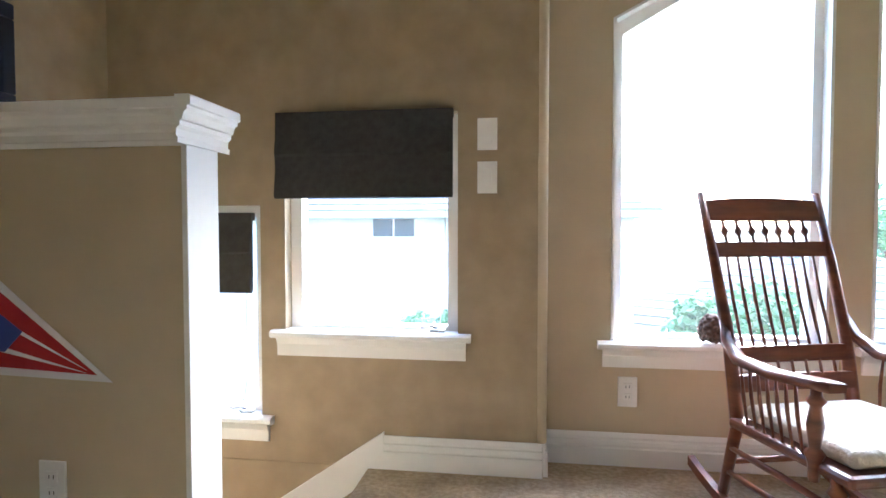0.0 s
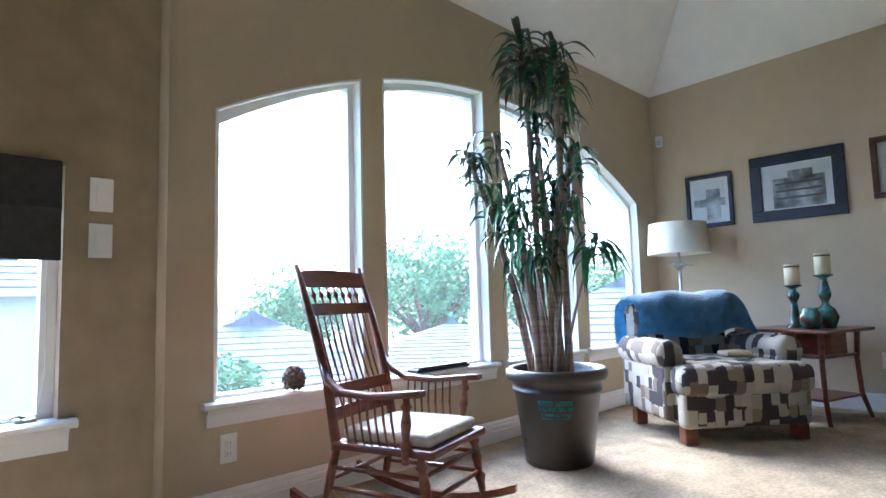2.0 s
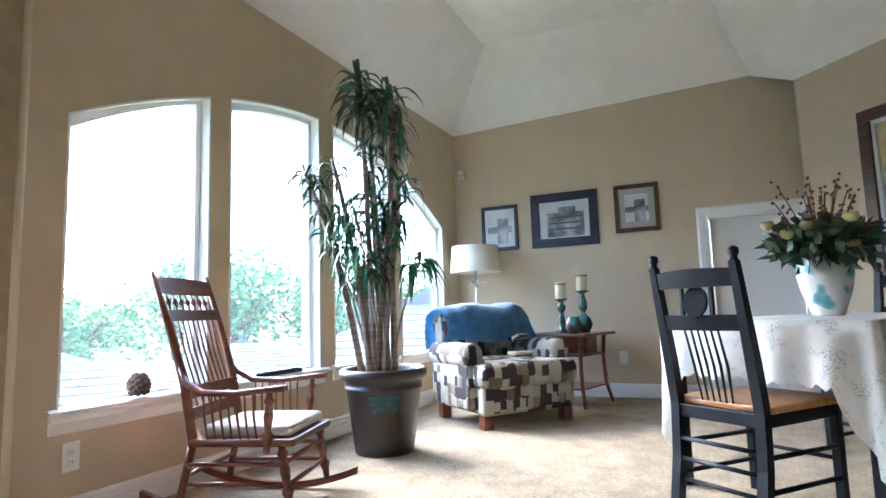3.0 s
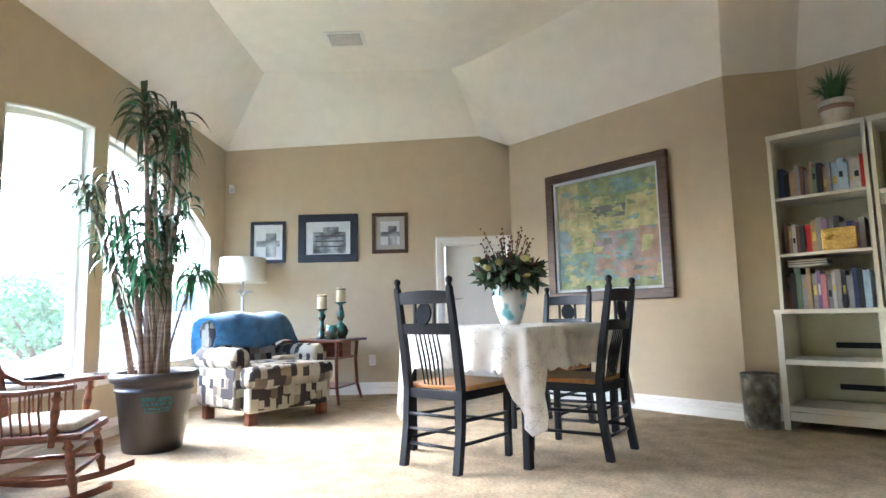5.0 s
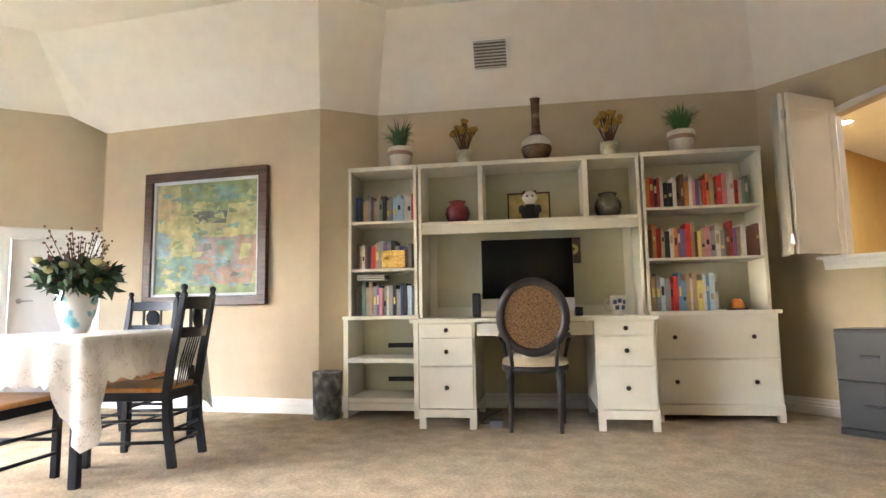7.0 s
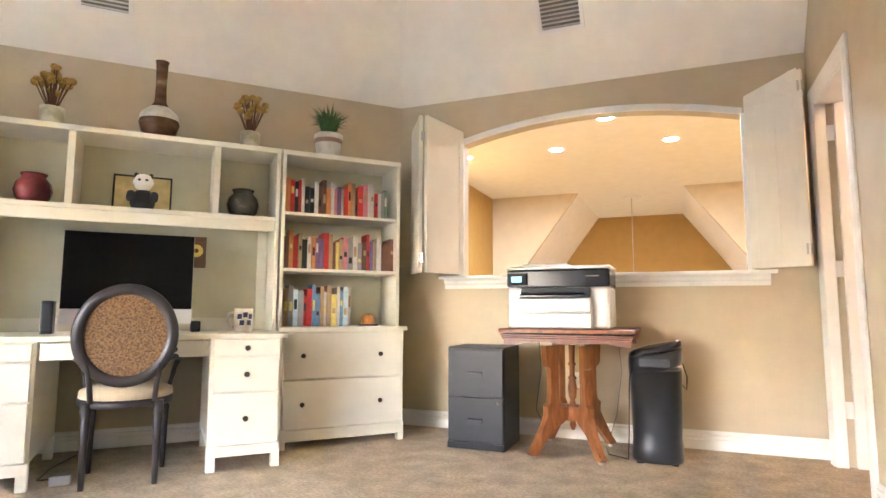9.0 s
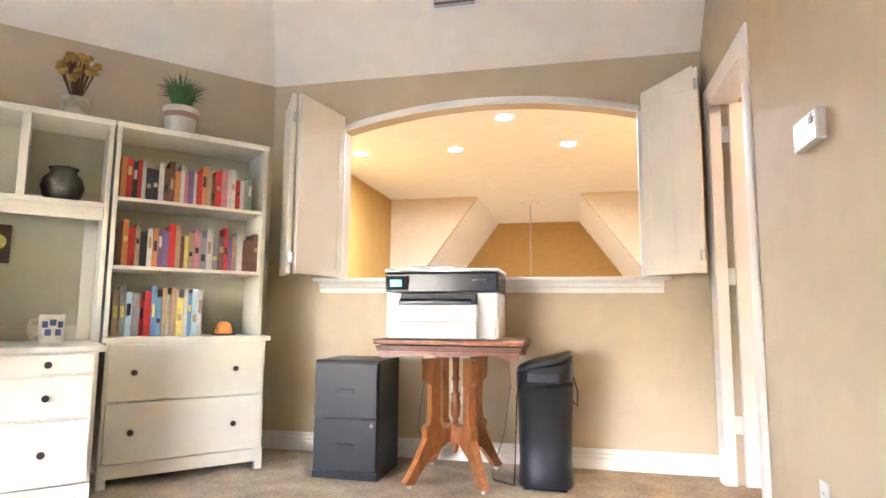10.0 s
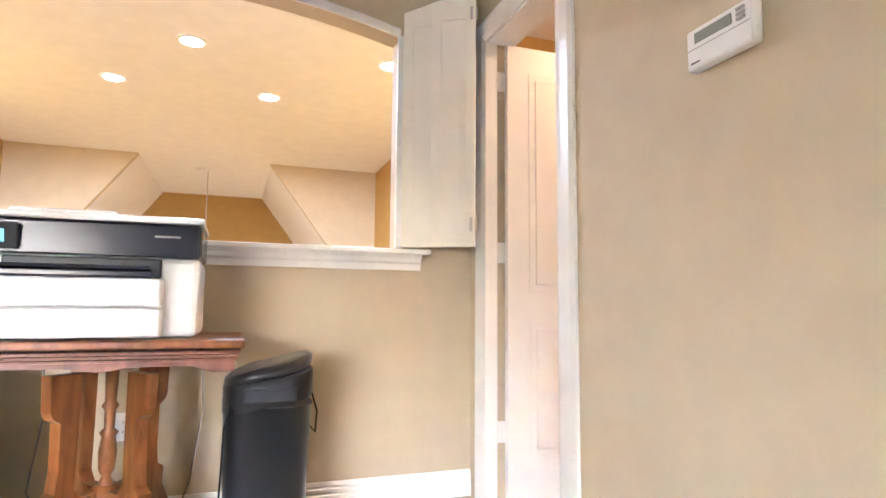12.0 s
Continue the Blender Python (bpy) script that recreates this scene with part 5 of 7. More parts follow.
for y in (-0.006, 0.006):
    bm.faces.new([bm.verts.new((math.cos(t) * 0.2, -0.21 + y - 0.06 * math.sin(t) * 0.25, 0.79 + math.sin(t) * 0.22)) for t in [2 * math.pi * k / 40 for k in range(40)]])
part("cane_panel", bm, CANE, ch, "woven golden brown cane panel")
strands = bmesh.new()
for k in range(-14, 15):
    z = k * 0.0145
    hw = 0.2 * math.sqrt(max(0, 1 - (z / 0.22) ** 2))
    if hw > 0.03:
        for y in (-0.009, 0.009):
            bm_box(-hw, hw, -0.21 + y - 0.0025 - z * 0.068, -0.21 + y + 0.0025 - z * 0.068, 0.79 + z - 0.0035, 0.79 + z + 0.0035, 0, strands)
tagged(part("cane_weave", strands, CANE, ch, "woven cane strands"), kind="stuff")
part("seat_frame", lathe([(0.2, 0.41), (0.235, 0.41), (0.24, 0.425), (0.235, 0.45), (0.2, 0.45), (0.2, 0.41)], 32), EBON, ch)
part("seat", lathe([(0, 0.43), (0.21, 0.44), (0.235, 0.455), (0.23, 0.49), (0.17, 0.515), (0, 0.525)], 32), LINEN, ch, "oatmeal linen seat cushion")
for x, y in ((-0.17, -0.17), (0.17, -0.17), (-0.19, 0.19), (0.19, 0.19)):
    lg = lathe([(0, 0), (0.014, 0), (0.016, 0.05), (0.02, 0.25), (0.025, 0.36), (0.018, 0.37), (0.027, 0.385), (0.027, 0.44), (0, 0.44)], 12)
    lg.transform(Matrix.Translation((x, y, 0)))
    part("leg", lg, EBON, ch)
for x in (-0.15, 0.15):
    part("back_post", tube([(x, -0.19, 0.44), (x * 1.05, -0.205, 0.53), (x * 1.15, -0.205, 0.64)], 0.014, 8), EBON, ch)
for s in (-1, 1):
    part("armrest", tube([(s * 0.19, -0.20, 0.66), (s * 0.235, -0.10, 0.665), (s * 0.26, 0.04, 0.655), (s * 0.255, 0.13, 0.635), (s * 0.235, 0.14, 0.59), (s * 0.22, 0.10, 0.52), (s * 0.20, 0.08, 0.44)], [0.012, 0.016, 0.018, 0.018, 0.014, 0.013, 0.014], 10), EBON, ch, "curved black wooden arm")
ob = thing("power_strip", "small grey power brick on the carpet under the desk", "power brick", FR @ Matrix.Translation((2.12, 0.28, 0)))
part("body", bm_box(-0.05, 0.05, -0.03, 0.03, 0, 0.05, 0.006), mat("grey plastic", (0.25, 0.25, 0.26), 0.4), ob)
part("cable", tube([(0.04, 0, 0.03), (0.12, -0.1, 0.008), (0.1, -0.35, 0.008), (0.0, -0.6, 0.02)], 0.004, 6), BLACK, ob)

# ---- dining group ----
def wood(name, a, b, scale=5, stretch=(1, 1, 6), rough=0.35):
    return ramp_mat(name, [(0.3, a), (0.7, b)], scale, "noise", rough, 6, stretch, 0.6)
HONEY = wood("honey oak seat", (0.46, 0.19, 0.05), (0.66, 0.32, 0.10), 5, (1, 7, 1), 0.3)
MAHOG = wood("red brown mahogany", (0.10, 0.028, 0.013), (0.23, 0.075, 0.032), 6, (1, 1, 5), 0.3)
OAK = wood("orange brown oak", (0.16, 0.052, 0.014), (0.31, 0.115, 0.03), 6, (5, 5, 1), 0.35)

DULL = mat("dull black paint", (0.014, 0.016, 0.021), 0.8, vary=0.3)
DULL.node_tree.nodes["Principled BSDF"].inputs["Specular IOR Level"].default_value = 0.15
def dining_chair(m):
    """Forward is +y; the back stands at -y."""
    c = thing("dining_chair", "black painted spindle back dining chair with a honey wood seat", "chair", m, "chairs round the dining table")
    for s in (-1, 1):
        x = 0.185 * s
        bm = bmesh.new()
        pts = [(x, -0.235, 0.0), (x, -0.20, 0.22), (x, -0.19, 0.42), (x, -0.215, 0.60), (x, -0.275, 0.97)]
        for a, b in zip(pts, pts[1:]):
            w0, w1 = 0.02, 0.02 if b[2] < 0.9 else 0.015
            va = [bm.verts.new((a[0] + dx * w0, a[1] + dy * w0, a[2])) for dx, dy in ((-1, -1), (1, -1), (1, 1), (-1, 1))]
            vb = [bm.verts.new((b[0] + dx * w1, b[1] + dy * w1, b[2])) for dx, dy in ((-1, -1), (1, -1), (1, 1), (-1, 1))]
            for k in range(4):
                bm.faces.new((va[k], va[(k + 1) % 4], vb[(k + 1) % 4], vb[k]))
        bmesh.ops.remove_doubles(bm, verts=bm.verts[:], dist=0.0005)
        part("back_post", bm, BLACK, c)
        part("finial", lathe([(0, -0.01), (0.017, 0), (0.012, 0.012), (0.02, 0.028), (0.018, 0.045), (0, 0.055)], 12, None, Matrix.Translation((x, -0.275, 0.972))), BLACK, c)
        lg = bm_box(x * 0.98 - 0.018, x * 0.98 + 0.018, 0.245, 0.28, 0, 0.41, 0.004)
        part("leg", lg, BLACK, c)
        part("side_rail", bm_box(x - 0.011, x + 0.011, -0.19, 0.25, 0.365, 0.415, 0.003), BLACK, c)
        for z in (0.13, 0.25):
            part("stretcher", tube([(x, -0.20, z + 0.01), (x, 0.26, z)], 0.010, 8), BLACK, c)
    for y, zs in ((-0.205, (0.12, 0.20, 0.28)), (0.26, (0.20,))):
        for z in zs:
            part("stretcher", tube([(-0.185, y, z), (0.185, y, z)], 0.009, 8), BLACK, c)
    for y in (-0.19, 0.26):
        part("seat_rail", bm_box(-0.18, 0.18, y - 0.012, y + 0.012, 0.365, 0.415, 0.003), BLACK, c)
    part("seat", bm_box(-0.215, 0.215, -0.175, 0.305, 0.415, 0.442, 0.01), HONEY, c, "honey coloured wooden seat")
    def rail(z0, z1, yb, crest=0.0):
        bm, n = bmesh.new(), 10
        rows = []
        for k in range(n + 1):
            x = -0.175 + 0.35 * k / n
            cv = -0.02 * (1 - (x / 0.175) ** 2)
            rows.append([bm.verts.new((x, yb + cv + dy, z)) for dy, z in ((-0.009, z0), (0.009, z0), (0.009 - (z1 - z0) * 0.16, z1 + crest * (1 - (x / 0.175) ** 2)), (-0.009 - (z1 - z0) * 0.16, z1 + crest * (1 - (x / 0.175) ** 2)))])
        for p, q in zip(rows, rows[1:]):
            for j in range(4):
                bm.faces.new((p[j], p[(j + 1) % 4], q[(j + 1) % 4], q[j]))
        bm.faces.new(rows[0]), bm.faces.new(rows[-1])
        bmesh.ops.recalc_face_normals(bm, faces=bm.faces[:])
        return bm
    part("crest_rail", rail(0.88, 0.945, -0.262, 0.008), BLACK, c)
    part("middle_rail", rail(0.715, 0.775, -0.236), BLACK, c)
    sp = lathe([(0, -0.006), (0.062, -0.006), (0.062, 0.006), (0, 0.006)], 24, None, Matrix.Translation((0, -0.268, 0.825)) @ Matrix.Rotation(radians(82), 4, "X") @ Matrix.Diagonal((0.85, 1, 1, 1)))
    for f in sp.faces:
        f.smooth = False
    part("splat", sp, DULL, c, "round pierced splat")
    for x0, x1 in ((-0.075, -0.06), (0.06, 0.075)):
        part("splat_bar", bm_box(x0, x1, -0.268, -0.252, 0.77, 0.885, 0.002), BLACK, c)
    for k in range(6):
        x = -0.075 + 0.03 * k
        part("spindle", tube([(x * 0.9, -0.185, 0.44), (x, -0.21, 0.58), (x, -0.25, 0.72)], [0.004, 0.006, 0.004], 6), BLACK, c)
    return c
c1 = dining_chair(Matrix.Translation((1.73, 0.28, 0)) @ Matrix.Rotation(radians(-37.7 - 90), 4, "Z"))
copy_thing(c1, Matrix.Translation((1.935, -0.49, 0)) @ Matrix.Rotation(radians(53 - 90), 4, "Z"))
copy_thing(c1, Matrix.Translation((2.72, -0.45, 0)) @ Matrix.Rotation(radians(140 - 90), 4, "Z"))

TB = Matrix.Translation((2.23, -0.134, 0)) @ Matrix.Rotation(radians(-38), 4, "Z")
TA, TBY, TH = 0.63, 0.46, 0.742
tb = thing("dining_table", "black legged dining table under a lace cloth", "table", TB)
part("tabletop", bm_box(-TA, TA, -TBY, TBY, TH - 0.03, TH, 0.006), BLACK, tb)
for x in (-TA + 0.05, TA - 0.05):
    for y in (-TBY + 0.05, TBY - 0.05):
        part("leg", bm_box(x - 0.023, x + 0.023, y - 0.023, y + 0.023, 0, TH - 0.03, 0.006), BLACK, tb)
for x in (-TA + 0.06, TA - 0.06):
    part("apron", bm_box(x - 0.01, x + 0.01, -TBY + 0.08, TBY - 0.08, TH - 0.11, TH - 0.03), BLACK, tb)
for y in (-TBY + 0.06, TBY - 0.06):
    part("apron", bm_box(-TA + 0.08, TA - 0.08, y - 0.01, y + 0.01, TH - 0.11, TH - 0.03), BLACK, tb)
LACE = bpy.data.materials.new("white lace")
LACE.use_nodes = True
nt = LACE.node_tree
pb = nt.nodes["Principled BSDF"]
pb.inputs["Base Color"].default_value, pb.inputs["Roughness"].default_value = (0.88, 0.86, 0.82, 1), 0.9
tc = nt.nodes.new("ShaderNodeTexCoord")
n1, n2 = nt.nodes.new("ShaderNodeTexNoise"), nt.nodes.new("ShaderNodeTexVoronoi")
n1.inputs["Scale"].default_value, n2.inputs["Scale"].default_value = 14, 170
nt.links.new(tc.outputs["Object"], n1.inputs["Vector"]), nt.links.new(tc.outputs["Object"], n2.inputs["Vector"])
r1, r2 = nt.nodes.new("ShaderNodeValToRGB"), nt.nodes.new("ShaderNodeValToRGB")
r1.color_ramp.elements[0].position, r1.color_ramp.elements[1].position = 0.50, 0.62
r2.color_ramp.elements[0].position, r2.color_ramp.elements[1].position = 0.48, 0.72
nt.links.new(n1.outputs[0], r1.inputs[0]), nt.links.new(n2.outputs["Distance"], r2.inputs[0])
mu = nt.nodes.new("ShaderNodeMath")
mu.operation = "MULTIPLY"
mu.use_clamp = True
nt.links.new(r1.outputs[0], mu.inputs[0]), nt.links.new(r2.outputs[0], mu.inputs[1])
tl, ad, tr, mx = nt.nodes.new("ShaderNodeBsdfTranslucent"), nt.nodes.new("ShaderNodeMixShader"), nt.nodes.new("ShaderNodeBsdfTransparent"), nt.nodes.new("ShaderNodeMixShader")
tl.inputs[0].default_value = (0.80, 0.76, 0.66, 1)
ad.inputs[0].default_value = 0.15
nt.links.new(pb.outputs[0], ad.inputs[1]), nt.links.new(tl.outputs[0], ad.inputs[2])
m2 = nt.nodes.new("ShaderNodeMath")
m2.operation = "MULTIPLY"
m2.inputs[1].default_value = 0.38
nt.links.new(mu.outputs[0], m2.inputs[0])
nt.links.new(m2.outputs[0], mx.inputs[0]), nt.links.new(ad.outputs[0], mx.inputs[1]), nt.links.new(tr.outputs[0], mx.inputs[2])
nt.links.new(mx.outputs[0], nt.nodes["Material Output"].inputs[0])
bm = bmesh.new()
rc = random.Random(8)
per = []
NS = 40
for (ax, ay), (bx, by) in zip(((-1, -1), (1, -1), (1, 1), (-1, 1)), ((1, -1), (1, 1), (-1, 1), (-1, -1))):
    for k in range(NS):
        t = k / NS
        per.append(((ax + (bx - ax) * t) * (TA + 0.004), (ay + (by - ay) * t) * (TBY + 0.004), min(t, 1 - t)))
rows = []
ROWS_N = 9
for j in range(ROWS_N + 1):
    f = j / ROWS_N
    row = []
    for i, (x, y, e) in enumerate(per):
        corner = max(0.0, 1 - e / 0.15)
        drop = (0.24 + 0.32 * corner ** 0.8) * f + (0.012 * math.sin(i * 1.9) * (1 if j == ROWS_N else 0))
        nrm = Vector((x / TA, y / TBY, 0))
        out = Vector((1 if abs(x) > TA - 0.001 and x > 0 else -1 if abs(x) > TA - 0.001 else 0, 1 if abs(y) > TBY - 0.001 and y > 0 else -1 if abs(y) > TBY - 0.001 else 0, 0)).normalized()
        wav = f * (0.012 + 0.022 * math.sin(i * 0.62 + 0.6 * math.sin(i * 0.21)) + 0.05 * corner * math.sin(i * 1.15))
        p = Vector((x, y, TH + 0.004)) + out * (wav + 0.012 * f) + Vector((0, 0, -drop))
        row.append(bm.verts.new(p))
    rows.append(row)
for p, q in zip(rows, rows[1:]):
    for i in range(len(per)):
        bm.faces.new((p[i], p[(i + 1) % len(per)], q[(i + 1) % len(per)], q[i])).smooth = True
bm.faces.new(rows[0])
bmesh.ops.recalc_face_normals(bm, faces=bm.faces[:])
solid("tablecloth", bm, LACE, "white lace tablecloth hanging in points over the table", "tablecloth", TB)

fv = thing("flower_vase", "painted ceramic vase with a mixed flower arrangement", "flower vase", Matrix.Translation((2.22, -0.10, TH + 0.005)))
VASEG = ramp_mat("painted vase glaze", [(0.32, (0.10, 0.26, 0.26)), (0.39, (0.22, 0.44, 0.46)), (0.42, (0.74, 0.71, 0.64)), (0.57, (0.74, 0.71, 0.64)), (0.60, (0.66, 0.42, 0.06))], 6, rough=0.3, detail=2)
part("vase", lathe([(0, 0), (0.06, 0), (0.065, 0.01), (0.10, 0.11), (0.115, 0.19), (0.11, 0.25), (0.10, 0.27), (0.09, 0.27), (0.1, 0.2), (0, 0.15)], 36), VASEG, fv)
rf = random.Random(21)
def leaf_cloud(name, n, r, z0, z1, size, material, parent, rnd, squash=1.0, solidity=1.0):
    verts, faces = [], []
    for _ in range(n):
        d = Vector((rnd.gauss(0, 1), rnd.gauss(0, 1), rnd.gauss(0, 1))).normalized() * rnd.uniform(0.35, 1.0)
        p = Vector((d.x * r, d.y * r, (z0 + z1) / 2 + d.z * (z1 - z0) / 2))
        s = size * rnd.uniform(0.5, 1.1)
        u = (d + Vector((rnd.gauss(0, 0.5), rnd.gauss(0, 0.5), rnd.gauss(0, 0.5)))).normalized() * s
        w = u.cross(Vector((rnd.gauss(0, 1), rnd.gauss(0, 1), rnd.gauss(0, 1)))).normalized() * s * 0.32
        k = len(verts)
        verts += [p - u * 0.5, p + w, p + u * 0.6, p - w]
        faces.append((k, k + 1, k + 2, k + 3))
    me = bpy.data.meshes.new(name)
    me.from_pydata(verts, [], faces)
    me.materials.append(material)
    ob = new(name, me)
    ob.parent = parent
    return tagged(ob, "", kind="stuff")
leaf_cloud("leaves", 420, 0.26, 0.20, 0.46, 0.10, mat("dusky green leaf", (0.05, 0.085, 0.035), 0.6, vary=0.5, scale=25), fv, rf)
leaf_cloud("berries", 190, 0.21, 0.24, 0.5, 0.06, mat("burgundy bloom", (0.15, 0.055, 0.04), 0.7, vary=0.4), fv, rf)
for k in range(9):
    a, r, z = rf.uniform(0, 6.28), rf.uniform(0.14, 0.24), rf.uniform(0.27, 0.44)
    part("blossom", lathe([(0, -0.022), (0.022, -0.012), (0.034, 0.006), (0.024, 0.022), (0.010, 0.016), (0, 0.022)], 9, None, Matrix.Translation((r * math.cos(a), r * math.sin(a), z))), mat("cream yellow bloom", (0.40, 0.34, 0.13), 0.8, vary=0.3) if k == 0 else bpy.data.materials["cream yellow bloom"], fv, "cream yellow blossom")
tw, tb2 = bmesh.new(), bmesh.new()
for k in range(16):
    a, r, z = rf.uniform(0, 6.28), rf.uniform(0.05, 0.27), rf.uniform(0.46, 0.66)
    tube([(0, 0, 0.2), (r * 0.5 * math.cos(a), r * 0.5 * math.sin(a), z * 0.7), (r * math.cos(a), r * math.sin(a), z)], 0.0025, 4, tw)
    for j in range(6):
        f = 0.75 + 0.05 * j
        lathe([(0, -0.008), (0.009, 0), (0, 0.01)], 6, tb2, Matrix.Translation((r * f * math.cos(a) + rf.uniform(-0.02, 0.02), r * f * math.sin(a) + rf.uniform(-0.02, 0.02), z * f + 0.02)))
tagged(part("twigs", tw, STEM, fv), kind="stuff")
tagged(part("bud_sprays", tb2, bpy.data.materials["burgundy bloom"], fv), kind="stuff")

# ---- armchair corner ----
FAB = ramp_mat("cream and black block print fabric", [(0.0, (0.035, 0.028, 0.028)), (0.36, (0.14, 0.105, 0.075)), (0.44, (0.34, 0.295, 0.225)), (0.56, (0.22, 0.175, 0.12)), (0.64, (0.38, 0.335, 0.26))], 16.5, "voronoi", 0.9, stretch=(1.0, 1.0, 0.8))
next(n for n in FAB.node_tree.nodes if n.type == "TEX_VORONOI").inputs["Randomness"].default_value = 0.45
AC = Matrix.Translation((3.42, 1.90, 0)) @ Matrix.Rotation(radians(232 - 90), 4, "Z") @ Matrix.Diagonal((0.93, 0.95, 1.0, 1.0))
ac = thing("armchair", "low armchair in cream and black block print fabric", "armchair", AC)
def cushion(x0, x1, y0, y1, z0, z1, r=0.05, puff=0.02):
    bm = bmesh.new()
    bm_box(x0, x1, y0, y1, z0, z1, 0, bm)
    bmesh.ops.bevel(bm, geom=bm.edges[:], offset=r, segments=4, affect="EDGES", profile=0.55)
    bmesh.ops.subdivide_edges(bm, edges=[e for e in bm.edges if e.calc_length() > 0.12], cuts=3, use_grid_fill=True)
    cx, cy, cz = (x0 + x1) / 2, (y0 + y1) / 2, (z0 + z1) / 2
    for v in bm.verts:
        fx, fy = (v.co.x - cx) / (x1 - x0) * 2, (v.co.y - cy) / (y1 - y0) * 2
        if v.co.z > cz:
            v.co.z += puff * max(0, 1 - fx * fx) * max(0, 1 - fy * fy)
    for f in bm.faces:
        f.smooth = True
    return bm
part("base", cushion(-0.41, 0.41, -0.36, 0.33, 0.10, 0.32, 0.03, 0), FAB, ac)
sc = cushion(-0.33, 0.33, -0.26, 0.33, 0.29, 0.455, 0.06, 0.02)
join(sc, cushion(-0.45, 0.45, 0.24, 0.44, 0.275, 0.45, 0.065, 0.01))
part("seat_cushion", sc, FAB, ac, "plump front edged seat cushion")
part("front_panel", cushion(-0.43, 0.43, 0.30, 0.40, 0.095, 0.31, 0.03, 0), FAB, ac)
bk = cushion(-0.36, 0.36, -0.12, 0.12, 0.0, 0.62, 0.08, 0.0)
bk.transform(Matrix.Translation((0, -0.34, 0.22)) @ Matrix.Rotation(radians(14), 4, "X"))
part("backrest", bk, FAB, ac)
for s in (-1, 1):
    bm = cushion(s * 0.40 - 0.075, s * 0.40 + 0.075, -0.36, 0.25, 0.12, 0.48, 0.03, 0)
    arm = lathe([(0, -0.36), (0.08, -0.36), (0.09, -0.34), (0.092, 0.2), (0.085, 0.25), (0.05, 0.265), (0, 0.265)], 24, bm, Matrix.Translation((s * 0.42, 0, 0.505)) @ Matrix.Rotation(radians(-90), 4, "X"))
    part("arm", arm, FAB, ac)
    for y in (-0.32, 0.33):
        part("foot", bm_box(s * 0.375 - 0.042, s * 0.375 + 0.042, y - 0.04, y + 0.04, 0, 0.115, 0.008), MAHOG, ac, "red brown wooden block foot")
BLANK = mat("blue plush throw", (0.10, 0.225, 0.36), 0.95, vary=0.25, scale=14, bump=0.6, bscale=70, sheen=0.6)
bm = bmesh.new()
prof = [(0.262, 0.595), (0.268, 0.65), (0.265, 0.73), (0.24, 0.805), (0.18, 0.86), (0.09, 0.885), (-0.02, 0.885), (-0.12, 0.84), (-0.15, 0.70), (-0.15, 0.55)]
n = 26
grid = []
for i in range(n + 1):
    x = -0.43 + 0.86 * i / n
    e = abs(x) / 0.43
    row = []
    for j, (y, z) in enumerate(prof):
        w = 0.012 * math.sin(i * 0.9 + j) + 0.014 * math.sin(i * 0.37 + j * 1.7)
        row.append(bm.verts.new((x * (1 + (0.05 if j < 2 else 0)), -0.42 + y + w + (0.03 if j < 2 else 0.012), z - 0.05 * e ** 10 + 0.01 * math.sin(i * 0.5) + (0.03 * math.sin(i * 0.33) if j == 0 else 0))))
    grid.append(row)
for a, b in zip(grid, grid[1:]):
    for j in range(len(prof) - 1):
        bm.faces.new((a[j], a[j + 1], b[j + 1], b[j])).smooth = True
bmesh.ops.solidify(bm, geom=bm.faces[:], thickness=0.018)
solid("throw_blanket", bm, BLANK, "blue plush throw folded over the armchair back", "blanket", AC)
ob = thing("folded_cloth", "pale folded cloth on the armchair seat", "folded cloth", AC @ Matrix.Translation((-0.12, 0.10, 0.475)))
part("cloth", bm_box(-0.09, 0.09, -0.06, 0.06, 0, 0.03, 0.01), LINEN, ob)

st = thing("side_table", "dark red brown wooden side table with two lower shelves", "side table", Matrix.Translation((4.25, 1.56, 0)) @ Matrix.Rotation(radians(-14.8), 4, "Z"))
part("tabletop", bm_box(-0.315, 0.315, -0.315, 0.315, 0.588, 0.611, 0.006), MAHOG, st)
part("middle_shelf", bm_box(-0.24, 0.24, -0.24, 0.24, 0.42, 0.437, 0.004), MAHOG, st)
part("lower_shelf", bm_box(-0.24, 0.24, -0.24, 0.24, 0.145, 0.16, 0.004), MAHOG, st)
for x in (-1, 1):
    for y in (-1, 1):
        part("leg", tube([(0.27 * x, 0.27 * y, 0), (0.235 * x, 0.235 * y, 0.16), (0.225 * x, 0.225 * y, 0.4), (0.235 * x, 0.235 * y, 0.589)], [0.014, 0.017, 0.017, 0.02], 8), MAHOG, st)
    for k in (-1, 0, 1):
        part("slat", bm_box(0.225 * x - 0.006, 0.225 * x + 0.006, k * 0.06 - 0.008, k * 0.06 + 0.008, 0.437, 0.589), MAHOG, st)
part("drawer_box", bm_box(-0.1, 0.1, -0.23, 0.1, 0.437, 0.5885, 0.004), MAHOG, st)
TEAL = ramp_mat("teal and bronze glaze", [(0.40, (0.06, 0.035, 0.02)), (0.54, (0.04, 0.13, 0.11)), (0.68, (0.16, 0.34, 0.30)), (0.8, (0.4, 0.34, 0.2))], 14, rough=0.2)
WAX = mat("ivory candle wax", (0.75, 0.64, 0.40), 0.6, vary=0.06)
